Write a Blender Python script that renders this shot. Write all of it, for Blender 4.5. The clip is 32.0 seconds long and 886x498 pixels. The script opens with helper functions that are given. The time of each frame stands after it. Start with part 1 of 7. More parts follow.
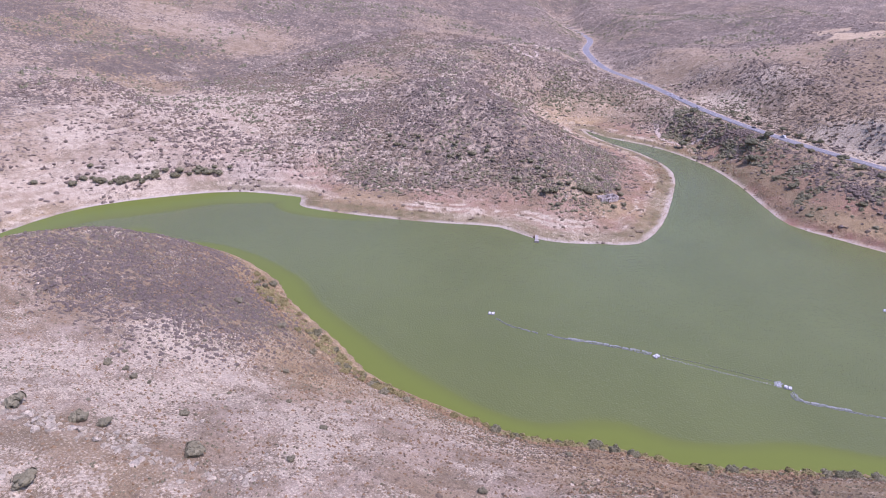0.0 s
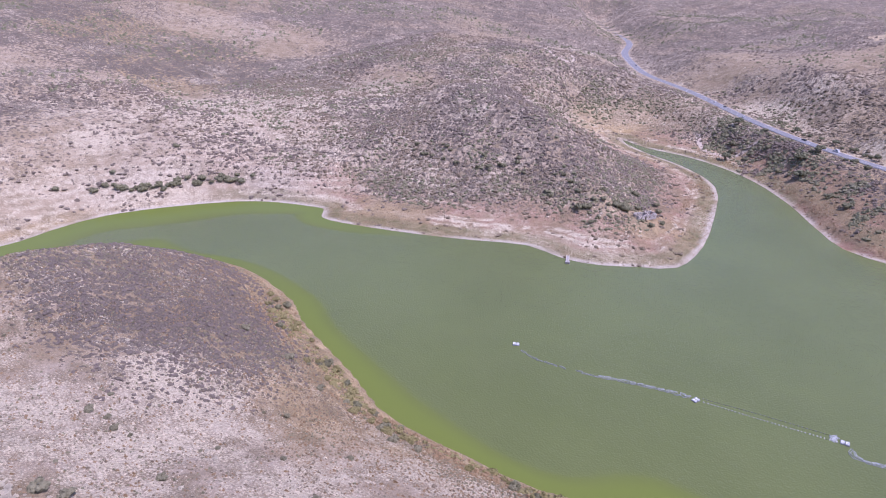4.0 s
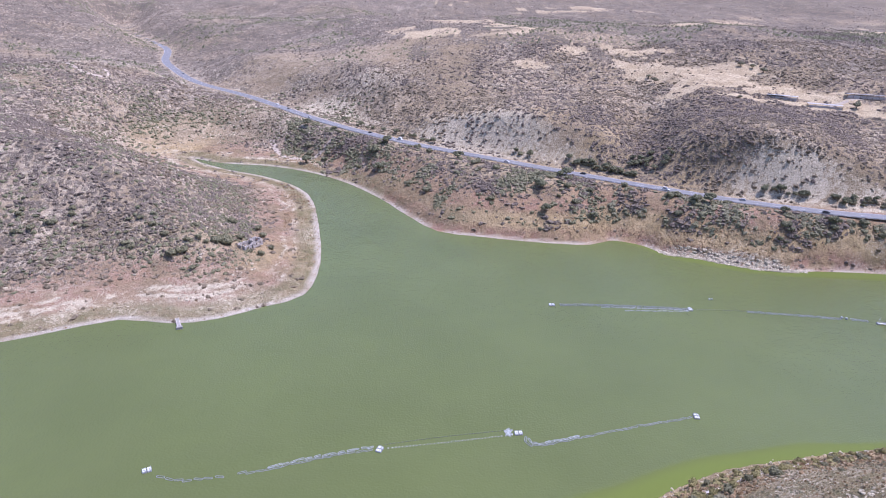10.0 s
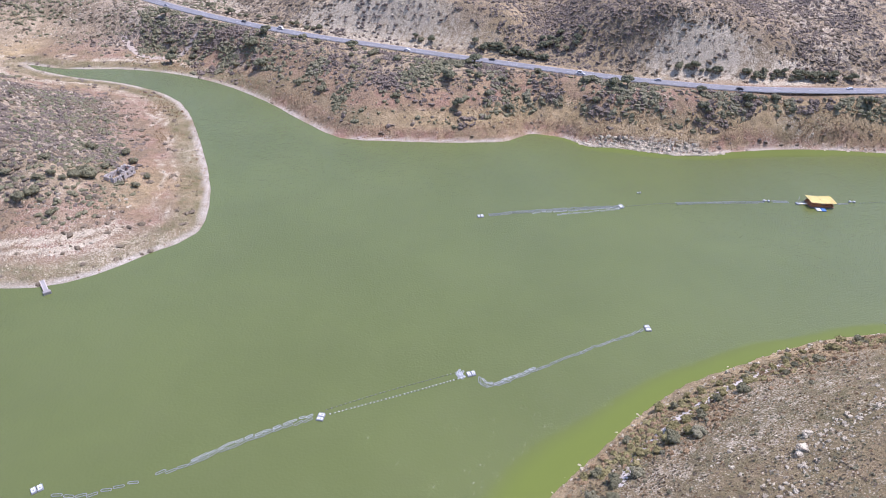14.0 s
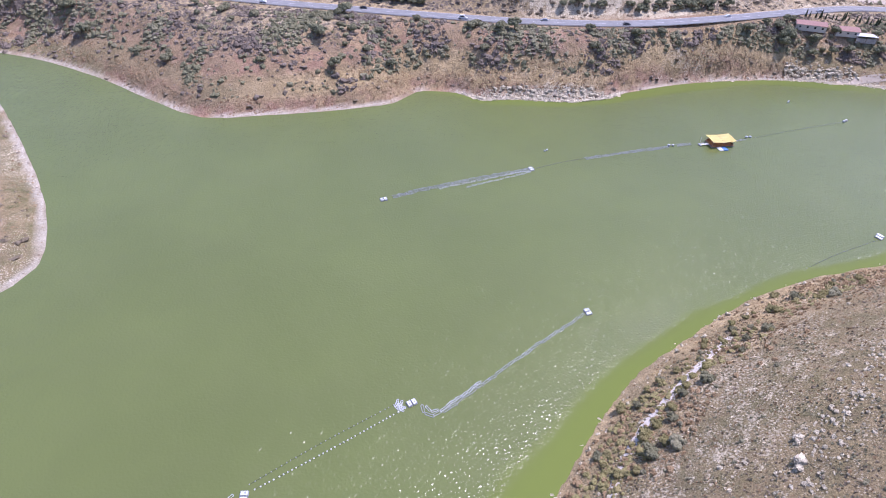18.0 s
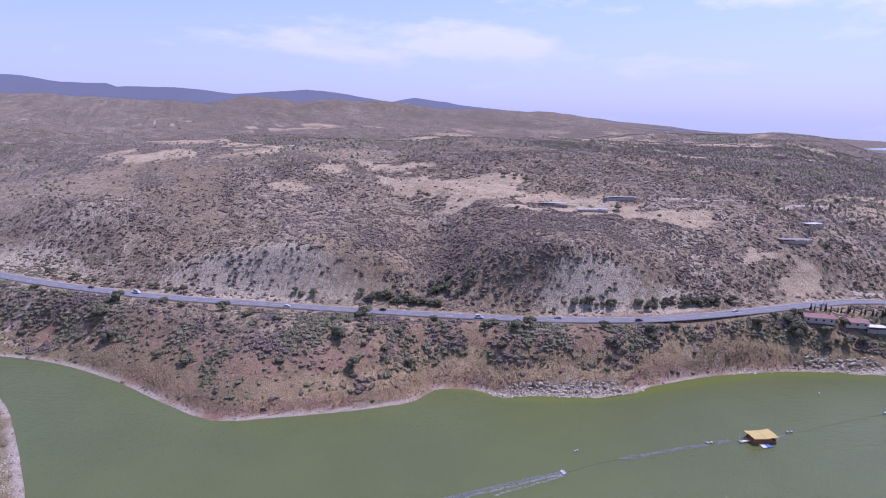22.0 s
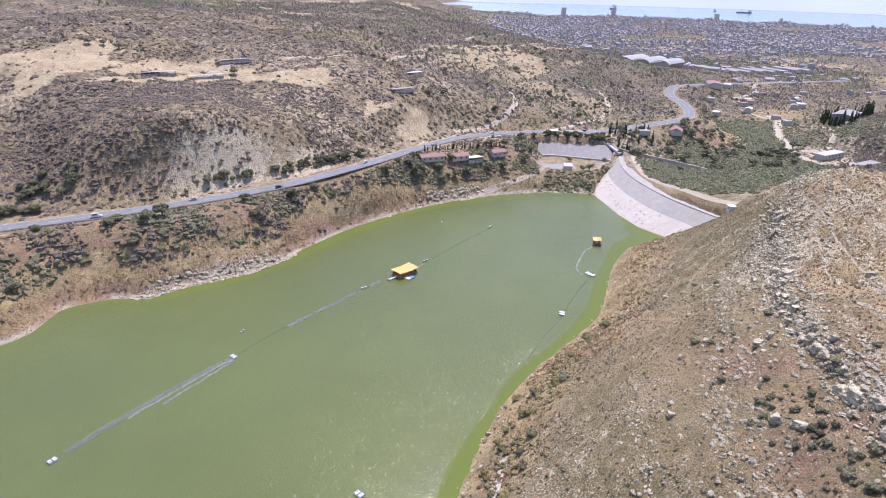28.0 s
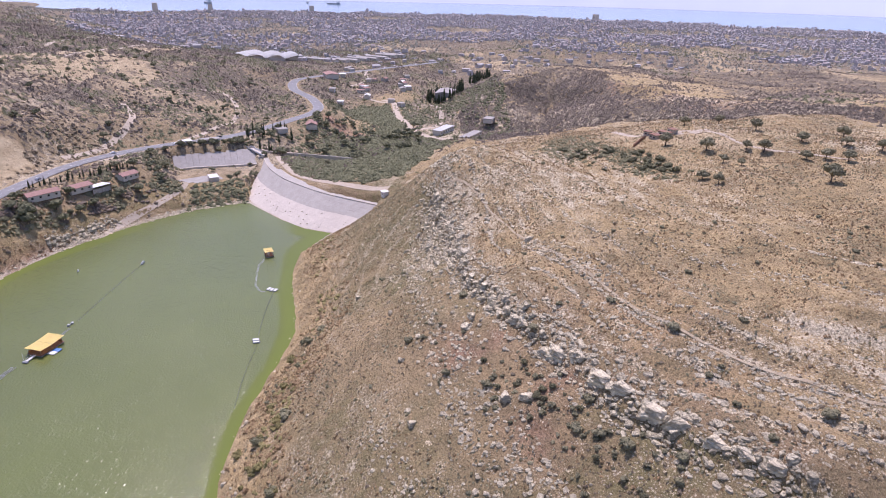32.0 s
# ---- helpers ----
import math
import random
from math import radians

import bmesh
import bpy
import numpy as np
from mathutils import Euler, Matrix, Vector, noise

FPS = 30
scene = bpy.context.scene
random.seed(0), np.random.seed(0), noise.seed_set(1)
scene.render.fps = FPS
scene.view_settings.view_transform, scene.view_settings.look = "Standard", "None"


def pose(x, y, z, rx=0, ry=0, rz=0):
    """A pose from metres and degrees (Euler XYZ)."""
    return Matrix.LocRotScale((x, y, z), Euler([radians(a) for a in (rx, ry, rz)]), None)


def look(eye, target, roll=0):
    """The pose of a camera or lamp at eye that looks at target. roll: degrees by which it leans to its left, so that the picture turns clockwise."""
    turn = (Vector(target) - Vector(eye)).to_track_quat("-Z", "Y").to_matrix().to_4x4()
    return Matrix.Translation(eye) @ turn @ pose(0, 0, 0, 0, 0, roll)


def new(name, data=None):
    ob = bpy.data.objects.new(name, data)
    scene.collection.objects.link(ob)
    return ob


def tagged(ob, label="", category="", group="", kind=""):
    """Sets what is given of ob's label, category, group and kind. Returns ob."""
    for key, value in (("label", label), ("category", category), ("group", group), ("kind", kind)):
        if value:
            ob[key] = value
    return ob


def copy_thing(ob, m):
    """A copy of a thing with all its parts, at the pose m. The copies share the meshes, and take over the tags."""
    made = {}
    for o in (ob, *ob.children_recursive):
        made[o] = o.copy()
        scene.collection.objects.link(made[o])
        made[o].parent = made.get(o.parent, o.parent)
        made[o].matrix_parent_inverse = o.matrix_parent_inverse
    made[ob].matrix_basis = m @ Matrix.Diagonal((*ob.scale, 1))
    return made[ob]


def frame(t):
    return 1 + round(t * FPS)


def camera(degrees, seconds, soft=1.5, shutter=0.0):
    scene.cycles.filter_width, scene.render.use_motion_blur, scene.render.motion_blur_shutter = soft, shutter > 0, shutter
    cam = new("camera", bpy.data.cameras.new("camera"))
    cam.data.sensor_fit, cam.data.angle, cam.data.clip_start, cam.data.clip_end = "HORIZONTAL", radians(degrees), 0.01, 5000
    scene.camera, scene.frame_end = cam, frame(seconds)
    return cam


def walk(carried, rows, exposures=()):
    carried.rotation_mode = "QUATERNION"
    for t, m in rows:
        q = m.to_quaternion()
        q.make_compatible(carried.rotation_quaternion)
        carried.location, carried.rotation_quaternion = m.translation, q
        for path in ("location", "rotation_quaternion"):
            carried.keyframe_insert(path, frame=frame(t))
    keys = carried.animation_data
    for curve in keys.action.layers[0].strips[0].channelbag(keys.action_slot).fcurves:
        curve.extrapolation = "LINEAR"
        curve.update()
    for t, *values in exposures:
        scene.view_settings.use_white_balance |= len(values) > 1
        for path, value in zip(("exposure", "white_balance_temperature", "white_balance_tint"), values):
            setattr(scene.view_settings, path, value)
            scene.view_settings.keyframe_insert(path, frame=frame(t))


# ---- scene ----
EXPOSURES = [(0, 0.29, 5690, 42), (6, 0.31, 5520, 38), (9, 0.43, 5550, 34), (11, 0.49, 5600, 26), (13, 0.51, 5800, 25), (15, 0.57, 5700, 27), (18, 0.62, 5650, 31), (19.5, 0.69, 5450, 34), (20.2, 0.47, 5400, 38), (21, 0.15, 5400, 41), (22.3, -0.08, 5400, 42), (23.2, 0.02, 5600, 32), (24.2, 0.37, 5650, 33), (27, 0.54, 5980, 26), (28, 0.51, 6030, 23), (30, 0.43, 6130, 26), (32, 0.33, 6230, 31)]
cam = camera(70.50, 32.0, 1.05)
PATH = [
    (0, (26.65, -87.63, 154.73), (-26.85, -13.51, 114.20), 1.61),
    (0.5, (25.73, -85.10, 155.01), (-31.66, -14.00, 114.38), 1.63),
    (1, (24.75, -82.56, 155.32), (-35.27, -13.69, 114.63), 1.55),
    (1.5, (23.70, -80.00, 155.66), (-38.19, -12.85, 114.91), 1.49),
    (2, (22.54, -77.44, 156.05), (-40.47, -11.37, 115.26), 1.49),
    (2.5, (21.27, -74.88, 156.47), (-40.63, -7.78, 115.65), 1.57),
    (3, (19.86, -72.32, 156.88), (-37.91, -1.56, 116.17), 1.61),
    (3.5, (18.30, -69.69, 157.26), (-39.32, 1.15, 116.51), 1.58),
    (5.5, (9.53, -57.51, 157.84), (-42.09, 17.93, 117.31), 1.70),
    (6, (6.96, -54.12, 157.71), (-39.74, 24.56, 117.35), 1.74),
    (6.5, (4.31, -50.60, 157.54), (-39.55, 29.74, 117.25), 1.77),
    (7, (1.60, -46.82, 157.34), (-40.26, 34.65, 117.21), 1.72),
    (7.5, (-1.12, -42.80, 157.11), (-37.47, 41.37, 117.17), 1.72),
    (8, (-3.82, -38.53, 156.86), (-32.98, 48.54, 117.28), 1.74),
    (8.5, (-6.45, -34.08, 156.59), (-28.01, 55.28, 117.21), 1.82),
    (9, (-9.05, -29.46, 156.27), (-24.85, 61.19, 117.10), 1.86),
    (9.5, (-11.58, -24.72, 155.95), (-20.75, 66.90, 116.94), 1.95),
    (10, (-14.00, -19.93, 155.66), (-13.73, 72.28, 116.94), 1.92),
    (10.5, (-16.28, -15.16, 155.42), (-12.04, 76.98, 116.77), 2.01),
    (11, (-18.40, -10.42, 155.24), (-11.29, 81.59, 116.71), 2.03),
    (11.5, (-20.32, -5.70, 155.14), (-12.16, 83.56, 110.80), 2.12),
    (12, (-22.00, -0.88, 155.12), (-13.62, 86.66, 107.51), 2.24),
    (12.5, (-23.35, 4.03, 155.11), (-15.09, 88.63, 102.44), 2.31),
    (13, (-24.37, 9.17, 155.09), (-16.26, 92.33, 100.14), 2.32),
    (13.5, (-25.09, 14.44, 155.00), (-13.09, 97.18, 100.13), 2.26),
    (14, (-25.60, 19.81, 154.83), (-8.65, 101.78, 100.12), 2.10),
    (14.5, (-26.00, 25.20, 154.63), (-4.81, 106.25, 100.01), 1.93),
    (15, (-26.29, 30.61, 154.42), (-2.65, 111.02, 99.87), 1.89),
    (15.5, (-26.53, 36.06, 154.24), (2.47, 114.75, 99.77), 1.80),
    (17.5, (-27.19, 59.09, 154.60), (6.06, 129.30, 91.63), 3.18),
    (18, (-27.38, 62.67, 154.41), (6.42, 133.19, 92.08), 2.99),
    (18.5, (-27.62, 65.80, 154.13), (10.01, 144.53, 105.28), 2.13),
    (19, (-27.97, 68.39, 153.69), (10.64, 149.29, 109.37), 1.92),
    (19.5, (-28.31, 70.49, 153.26), (10.91, 152.47, 111.53), 1.88),
    (20, (-28.56, 72.09, 152.95), (11.86, 157.76, 120.90), 1.69),
    (20.5, (-28.70, 73.19, 152.73), (12.00, 160.63, 126.29), 1.53),
    (21, (-28.81, 73.90, 152.57), (11.83, 163.00, 132.30), 1.33),
    (21.5, (-28.89, 74.39, 152.50), (10.99, 163.81, 132.15), 1.26),
    (22, (-28.93, 74.77, 152.44), (10.45, 164.18, 131.11), 1.20),
    (22.5, (-28.97, 75.14, 152.39), (9.92, 163.59, 126.63), 1.21),
    (23, (-29.00, 75.52, 152.36), (8.69, 161.00, 116.69), 1.21),
    (23.5, (-29.05, 75.91, 152.34), (7.95, 159.68, 112.18), 1.26),
    (24, (-29.10, 76.33, 152.28), (9.54, 159.09, 111.55), 1.31),
    (24.5, (-29.01, 76.83, 152.06), (14.30, 157.30, 111.45), 1.28),
    (26.5, (-26.59, 81.24, 148.23), (36.83, 147.41, 108.23), 1.39),
    (27, (-25.20, 83.17, 147.72), (44.04, 143.27, 107.81), 1.38),
    (27.5, (-23.69, 85.22, 147.30), (50.18, 139.59, 107.46), 1.42),
    (28, (-22.09, 87.35, 146.94), (55.76, 136.02, 107.29), 1.27),
    (28.5, (-20.45, 89.48, 146.65), (59.31, 134.92, 106.98), 1.27),
    (29, (-18.74, 91.63, 146.48), (63.21, 133.03, 106.85), 1.26),
    (29.5, (-16.96, 93.82, 146.51), (68.25, 128.08, 106.94), 1.26),
    (30, (-15.13, 96.03, 146.75), (73.40, 120.63, 107.30), 1.22),
    (30.5, (-13.31, 98.14, 147.18), (77.62, 111.81, 107.89), 1.19),
    (31, (-11.53, 100.11, 147.75), (80.35, 104.69, 108.55), 1.18),
    (31.5, (-9.73, 101.96, 148.37), (82.22, 102.17, 109.06), 1.24),
    (32, (-7.90, 103.75, 149.01), (83.97, 101.09, 109.60), 1.33),
]
walk(cam, [(t, look(eye, aim, roll)) for t, eye, aim, roll in PATH], EXPOSURES)
# ---- end of path ----

# ---- light ----
SUN_AZ, SUN_EL = 75, 63          # degrees clockwise from +y, degrees above the ground
world = bpy.data.worlds.new("sky")
scene.world = world
world.use_nodes = True
wn, wl = world.node_tree.nodes, world.node_tree.links
wn.clear()
sky = wn.new("ShaderNodeTexSky")
sky.sky_type, sky.sun_disc = "NISHITA", False
sky.sun_elevation, sky.sun_rotation = radians(SUN_EL), radians(SUN_AZ)
sky.air_density, sky.dust_density, sky.ozone_density, sky.altitude = 1.0, 1.0, 1.4, 150
wtc, wmap, wnoise, wramp = wn.new("ShaderNodeTexCoord"), wn.new("ShaderNodeMapping"), wn.new("ShaderNodeTexNoise"), wn.new("ShaderNodeValToRGB")
wmap.inputs["Scale"].default_value = (1.0, 1.0, 3.6)
wmap.inputs["Location"].default_value = (0.75, 0.2, 0.1)
wnoise.inputs["Scale"].default_value, wnoise.inputs["Detail"].default_value, wnoise.inputs["Roughness"].default_value = 3.4, 10, 0.58
wramp.color_ramp.elements[0].position, wramp.color_ramp.elements[1].position = 0.54, 0.66
wmix, wbg, wout = wn.new("ShaderNodeMix"), wn.new("ShaderNodeBackground"), wn.new("ShaderNodeOutputWorld")
wmix.data_type = "RGBA"
wmix.inputs[7].default_value = (8.6, 8.1, 8.8, 1)
wscale = wn.new("ShaderNodeMath")
wscale.operation, wscale.inputs[1].default_value = "MULTIPLY", 0.6
wl.new(wtc.outputs["Generated"], wmap.inputs["Vector"])
wl.new(wmap.outputs["Vector"], wnoise.inputs["Vector"])
wl.new(wnoise.outputs["Fac"], wramp.inputs["Fac"])
wl.new(wramp.outputs["Color"], wscale.inputs[0])
wlow, wcut = wn.new("ShaderNodeMapRange"), wn.new("ShaderNodeMath")
wlow.interpolation_type, wcut.operation = "SMOOTHSTEP", "MULTIPLY"
for k, v in (("From Min", 0.42), ("From Max", 0.22), ("To Min", 0.0), ("To Max", 1.0)):
    wlow.inputs[k].default_value = v
wl.new(wscale.outputs[0], wcut.inputs[0])
wl.new(wlow.outputs["Result"], wcut.inputs[1])
wl.new(wcut.outputs[0], wmix.inputs["Factor"])
wl.new(sky.outputs["Color"], wmix.inputs[6])
wsep, whaze, wmix2 = wn.new("ShaderNodeSeparateXYZ"), wn.new("ShaderNodeMapRange"), wn.new("ShaderNodeMix")
wmix2.data_type = "RGBA"
wmix2.inputs[7].default_value = (3.5, 4.1, 5.7, 1)
whaze.interpolation_type = "SMOOTHSTEP"
for k, v in (("From Min", 0.30), ("From Max", -0.02), ("To Min", 0.0), ("To Max", 0.75)):
    whaze.inputs[k].default_value = v
wl.new(wtc.outputs["Generated"], wsep.inputs[0])
wl.new(wsep.outputs["Z"], whaze.inputs["Value"])
wl.new(wsep.outputs["Z"], wlow.inputs["Value"])
wl.new(whaze.outputs["Result"], wmix2.inputs["Factor"])
wl.new(wmix.outputs[2], wmix2.inputs[6])
wl.new(wmix2.outputs[2], wbg.inputs["Color"])
wbg.inputs["Strength"].default_value = 0.15
wl.new(wbg.outputs["Background"], wout.inputs["Surface"])
sun_data = bpy.data.lights.new("sun", "SUN")
sun_data.energy, sun_data.angle, sun_data.color = 3.7, radians(0.53), (1.0, 0.955, 0.90)
sun_ob = new("sun", sun_data)
sa, se = radians(SUN_AZ), radians(SUN_EL)
sun_ob.matrix_world = look((math.sin(sa) * math.cos(se) * 400, math.cos(sa) * math.cos(se) * 400, math.sin(se) * 400 + 300), (0, 0, 300))


# ---- materials ----
class Nodes:
    """Short hand for a node material."""

    def __init__(self, name):
        self.m = bpy.data.materials.new(name)
        self.m.use_nodes = True
        self.n, self.l = self.m.node_tree.nodes, self.m.node_tree.links
        self.b = self.n["Principled BSDF"]
        self.pos = self.n.new("ShaderNodeTexCoord").outputs["Object"]

    def put(self, v, sock):
        if hasattr(v, "is_output"):
            self.l.new(v, sock)
        elif isinstance(v, (tuple, list)) and len(v) == 3 and sock.type == "RGBA":
            sock.default_value = (*v, 1)
        else:
            sock.default_value = v

    def noise(self, scale, detail=4, rough=0.55, vec=None, lo=0.3, hi=0.7):
        t = self.n.new("ShaderNodeTexNoise")
        t.inputs["Scale"].default_value, t.inputs["Detail"].default_value, t.inputs["Roughness"].default_value = scale, detail, rough
        self.put(vec or self.pos, t.inputs["Vector"])
        return self.span(t.outputs["Fac"], lo, hi)

    def spots(self, scale, lo, hi, vec=None):
        t = self.n.new("ShaderNodeTexVoronoi")
        t.voronoi_dimensions = "2D"
        t.inputs["Scale"].default_value = scale
        self.put(vec or self.pos, t.inputs["Vector"])
        return self.span(t.outputs["Distance"], lo, hi)

    def span(self, v, lo, hi, a=0.0, b=1.0):
        r = self.n.new("ShaderNodeMapRange")
        r.interpolation_type = "SMOOTHSTEP"
        for k, q in zip(("Value", "From Min", "From Max", "To Min", "To Max"), (v, lo, hi, a, b)):
            self.put(q, r.inputs[k])
        return r.outputs["Result"]

    def math(self, op, a, b=0.0):
        t = self.n.new("ShaderNodeMath")
        t.operation = op
        self.put(a, t.inputs[0]), self.put(b, t.inputs[1])
        return t.outputs[0]

    def mix(self, f, a, b, kind="MIX"):
        t = self.n.new("ShaderNodeMix")
        t.data_type, t.blend_type = "RGBA", kind
        self.put(f, t.inputs["Factor"]), self.put(a, t.inputs[6]), self.put(b, t.inputs[7])
        return t.outputs[2]

    def attr(self, name):
        t = self.n.new("ShaderNodeAttribute")
        t.attribute_name = name
        return t.outputs["Fac"]

    def island(self):
        return self.n.new("ShaderNodeNewGeometry").outputs["Random Per Island"]

    def object_random(self):
        return self.n.new("ShaderNodeObjectInfo").outputs["Random"]

    def done(self, colour, rough=0.8, metal=0.0, bump=None, depth=0.1, spec=None, **more):
        self.put(colour, self.b.inputs["Base Color"])
        self.put(rough, self.b.inputs["Roughness"])
        self.b.inputs["Metallic"].default_value = metal
        if spec is not None:
            self.b.inputs["Specular IOR Level"].default_value = spec
        if bump is not None:
            t = self.n.new("ShaderNodeBump")
            t.inputs["Distance"].default_value, t.inputs["Strength"].default_value = depth, 1.0
            self.l.new(bump, t.inputs["Height"])
            self.l.new(t.outputs["Normal"], self.b.inputs["Normal"])
        return self.m


def ground_material():
    g = Nodes("dry_hillside")
    n1, n2, n3 = g.noise(0.3, 7, 0.62), g.noise(0.035, 5, 0.6), g.noise(1.7, 8, 0.7)
    n4 = g.noise(0.11, 6, 0.6, lo=0.35, hi=0.65)
    soil = g.mix(n2, (0.215, 0.158, 0.088), (0.31, 0.237, 0.138))
    soil = g.mix(n1, soil, (0.285, 0.213, 0.124))
    col = g.mix(g.math("MULTIPLY", g.attr("dry"), g.span(n1, 0.15, 0.75, 0.45, 1.0)), soil, g.mix(n4, (0.39, 0.285, 0.14), (0.52, 0.385, 0.205)))
    col = g.mix(g.math("MULTIPLY", g.attr("chalk"), g.span(n1, 0.0, 0.9, 0.55, 1.0)), col, g.mix(n4, (0.36, 0.287, 0.205), (0.475, 0.395, 0.30)))
    col = g.mix(g.math("MULTIPLY", g.attr("red"), g.span(n4, 0.1, 0.9, 0.4, 1.0)), col, g.mix(n1, (0.25, 0.135, 0.09), (0.34, 0.205, 0.145)))
    col = g.mix(g.math("MULTIPLY", g.span(g.noise(0.08, 5, 0.6), 0.45, 0.75), 0.4), col, g.mix(n1, (0.14, 0.115, 0.062), (0.21, 0.165, 0.095)))
    col = g.mix(g.math("MULTIPLY", g.attr("green"), g.span(n1, 0.1, 0.8, 0.3, 1.0)), col, g.mix(n4, (0.15, 0.135, 0.06), (0.22, 0.18, 0.09)))
    spot = g.n.new("ShaderNodeTexVoronoi")
    spot.voronoi_dimensions = "2D"
    spot.inputs["Scale"].default_value, spot.inputs["Randomness"].default_value = 0.27, 1.0
    warp = g.n.new("ShaderNodeTexNoise")
    warp.inputs["Scale"].default_value, warp.inputs["Detail"].default_value = 0.35, 4
    g.l.new(g.pos, warp.inputs["Vector"])
    shift = g.n.new("ShaderNodeVectorMath")
    shift.operation, shift.inputs[2].default_value = "MULTIPLY_ADD", (0, 0, 0)
    g.l.new(warp.outputs["Color"], shift.inputs[0])
    shift.inputs[1].default_value = (4.5, 4.5, 4.5)
    g.l.new(g.pos, shift.inputs[2])
    g.l.new(shift.outputs[0], spot.inputs["Vector"])
    brush = g.span(g.math("SUBTRACT", spot.outputs["Distance"], g.math("MULTIPLY", g.attr("brush"), g.span(n2, 0.0, 1.0, 0.80, 0.52))), 0.04, -0.06)
    brush = g.math("MULTIPLY", brush, g.span(n3, 0.05, 0.5, 0.55, 1.0))
    col = g.mix(brush, col, g.mix(n2, (0.12, 0.10, 0.079), (0.162, 0.132, 0.107)))
    col = g.mix(g.attr("field"), col, g.mix(n4, (0.45, 0.35, 0.215), (0.53, 0.425, 0.275)))
    rk = g.math("ADD", g.attr("rock"), g.math("MULTIPLY", g.math("SUBTRACT", n1, 0.5), 0.55))
    rk = g.math("ADD", rk, g.math("MULTIPLY", g.math("SUBTRACT", n3, 0.5), 0.5))
    stone = g.mix(n3, (0.41, 0.34, 0.225), (0.62, 0.53, 0.375))
    col = g.mix(g.span(rk, 0.52, 0.70), col, stone)
    peb = g.n.new("ShaderNodeTexVoronoi")
    peb.voronoi_dimensions = "2D"
    peb.inputs["Scale"].default_value = 1.15
    g.l.new(g.pos, peb.inputs["Vector"])
    share = g.math("MULTIPLY", g.math("SUBTRACT", g.math("ADD", g.attr("rock"), g.math("MULTIPLY", g.math("SUBTRACT", n4, 0.5), 0.35)), 0.0), 0.72)
    fine = g.spots(3.1, 0.30, 0.16)
    pebbles = g.span(g.math("SUBTRACT", peb.outputs["Distance"], share), 0.05, -0.05)
    col = g.mix(g.math("MULTIPLY", pebbles, 0.72), col, g.mix(peb.outputs["Color"], (0.42, 0.355, 0.25), (0.66, 0.575, 0.425)))
    col = g.mix(g.attr("pale"), col, g.mix(n1, (0.48, 0.425, 0.345), (0.57, 0.515, 0.435)))
    col = g.mix(g.math("MULTIPLY", fine, g.span(g.attr("rock"), 0.1, 0.5, 0.15, 0.65)), col, (0.54, 0.47, 0.35))
    tuft = g.spots(1.7, 0.34, 0.10)
    col = g.mix(g.math("MULTIPLY", tuft, g.span(g.attr("dry"), 0.0, 0.8, 0.25, 0.6)), col, g.mix(n4, (0.15, 0.125, 0.075), (0.24, 0.19, 0.11)))
    col = g.mix(1.0, col, g.mix(n3, (0.74, 0.74, 0.74), (1.2, 1.18, 1.16)), "MULTIPLY")
    h = g.math("ADD", g.math("MULTIPLY", n1, 0.6), g.math("MULTIPLY", n3, 0.35))
    return g.done(col, 0.95, bump=h, depth=0.55, spec=0.15)


def water_material(name, deep, shallow, wave, rough=0.13, depth=0.19):
    """Turbid water under a rippled skin, with a calm belt of algae where the attribute "shallow" rises."""
    g = Nodes(name)
    big, veil = g.noise(0.012, 4, 0.6), g.noise(0.05, 5, 0.6, lo=0.35, hi=0.75)
    col = g.mix(big, deep, tuple(v * 1.14 for v in deep))
    col = g.mix(g.math("MULTIPLY", veil, 0.25), col, (deep[0] * 1.12, deep[1] * 1.06, deep[2] * 1.3))
    col = g.mix(g.attr("shallow"), col, shallow)
    h = g.math("ADD", g.noise(1.15 * wave, 1.5, 0.5, lo=0, hi=1), g.math("MULTIPLY", g.noise(0.33 * wave, 3, lo=0, hi=1), 0.8))
    h = g.math("MULTIPLY", h, g.span(g.attr("shallow"), 0.3, 0.8, 1.0, 0.15))
    ripple = g.n.new("ShaderNodeBump")
    ripple.inputs["Distance"].default_value, ripple.inputs["Strength"].default_value = depth, 1.0
    g.l.new(h, ripple.inputs["Height"])
    g.l.new(ripple.outputs["Normal"], g.b.inputs["Coat Normal"])
    g.put(g.span(g.attr("shallow"), 0.1, 0.45, 1.0, 0.4), g.b.inputs["Coat Weight"])
    g.b.inputs["Coat Roughness"].default_value, g.b.inputs["Coat IOR"].default_value = rough, 1.36
    return g.done(col, 0.9, spec=0.0)



def foliage_material(name, a, b, c):
    g = Nodes(name)
    i = g.island()
    col = g.mix(i, a, b)
    col = g.mix(g.noise(0.6, 4), col, c)
    col = g.mix(g.math("MULTIPLY", g.object_random(), 0.45), col, b)
    return g.done(col, 0.85, spec=0.2, bump=g.noise(3.0, 5), depth=0.25)


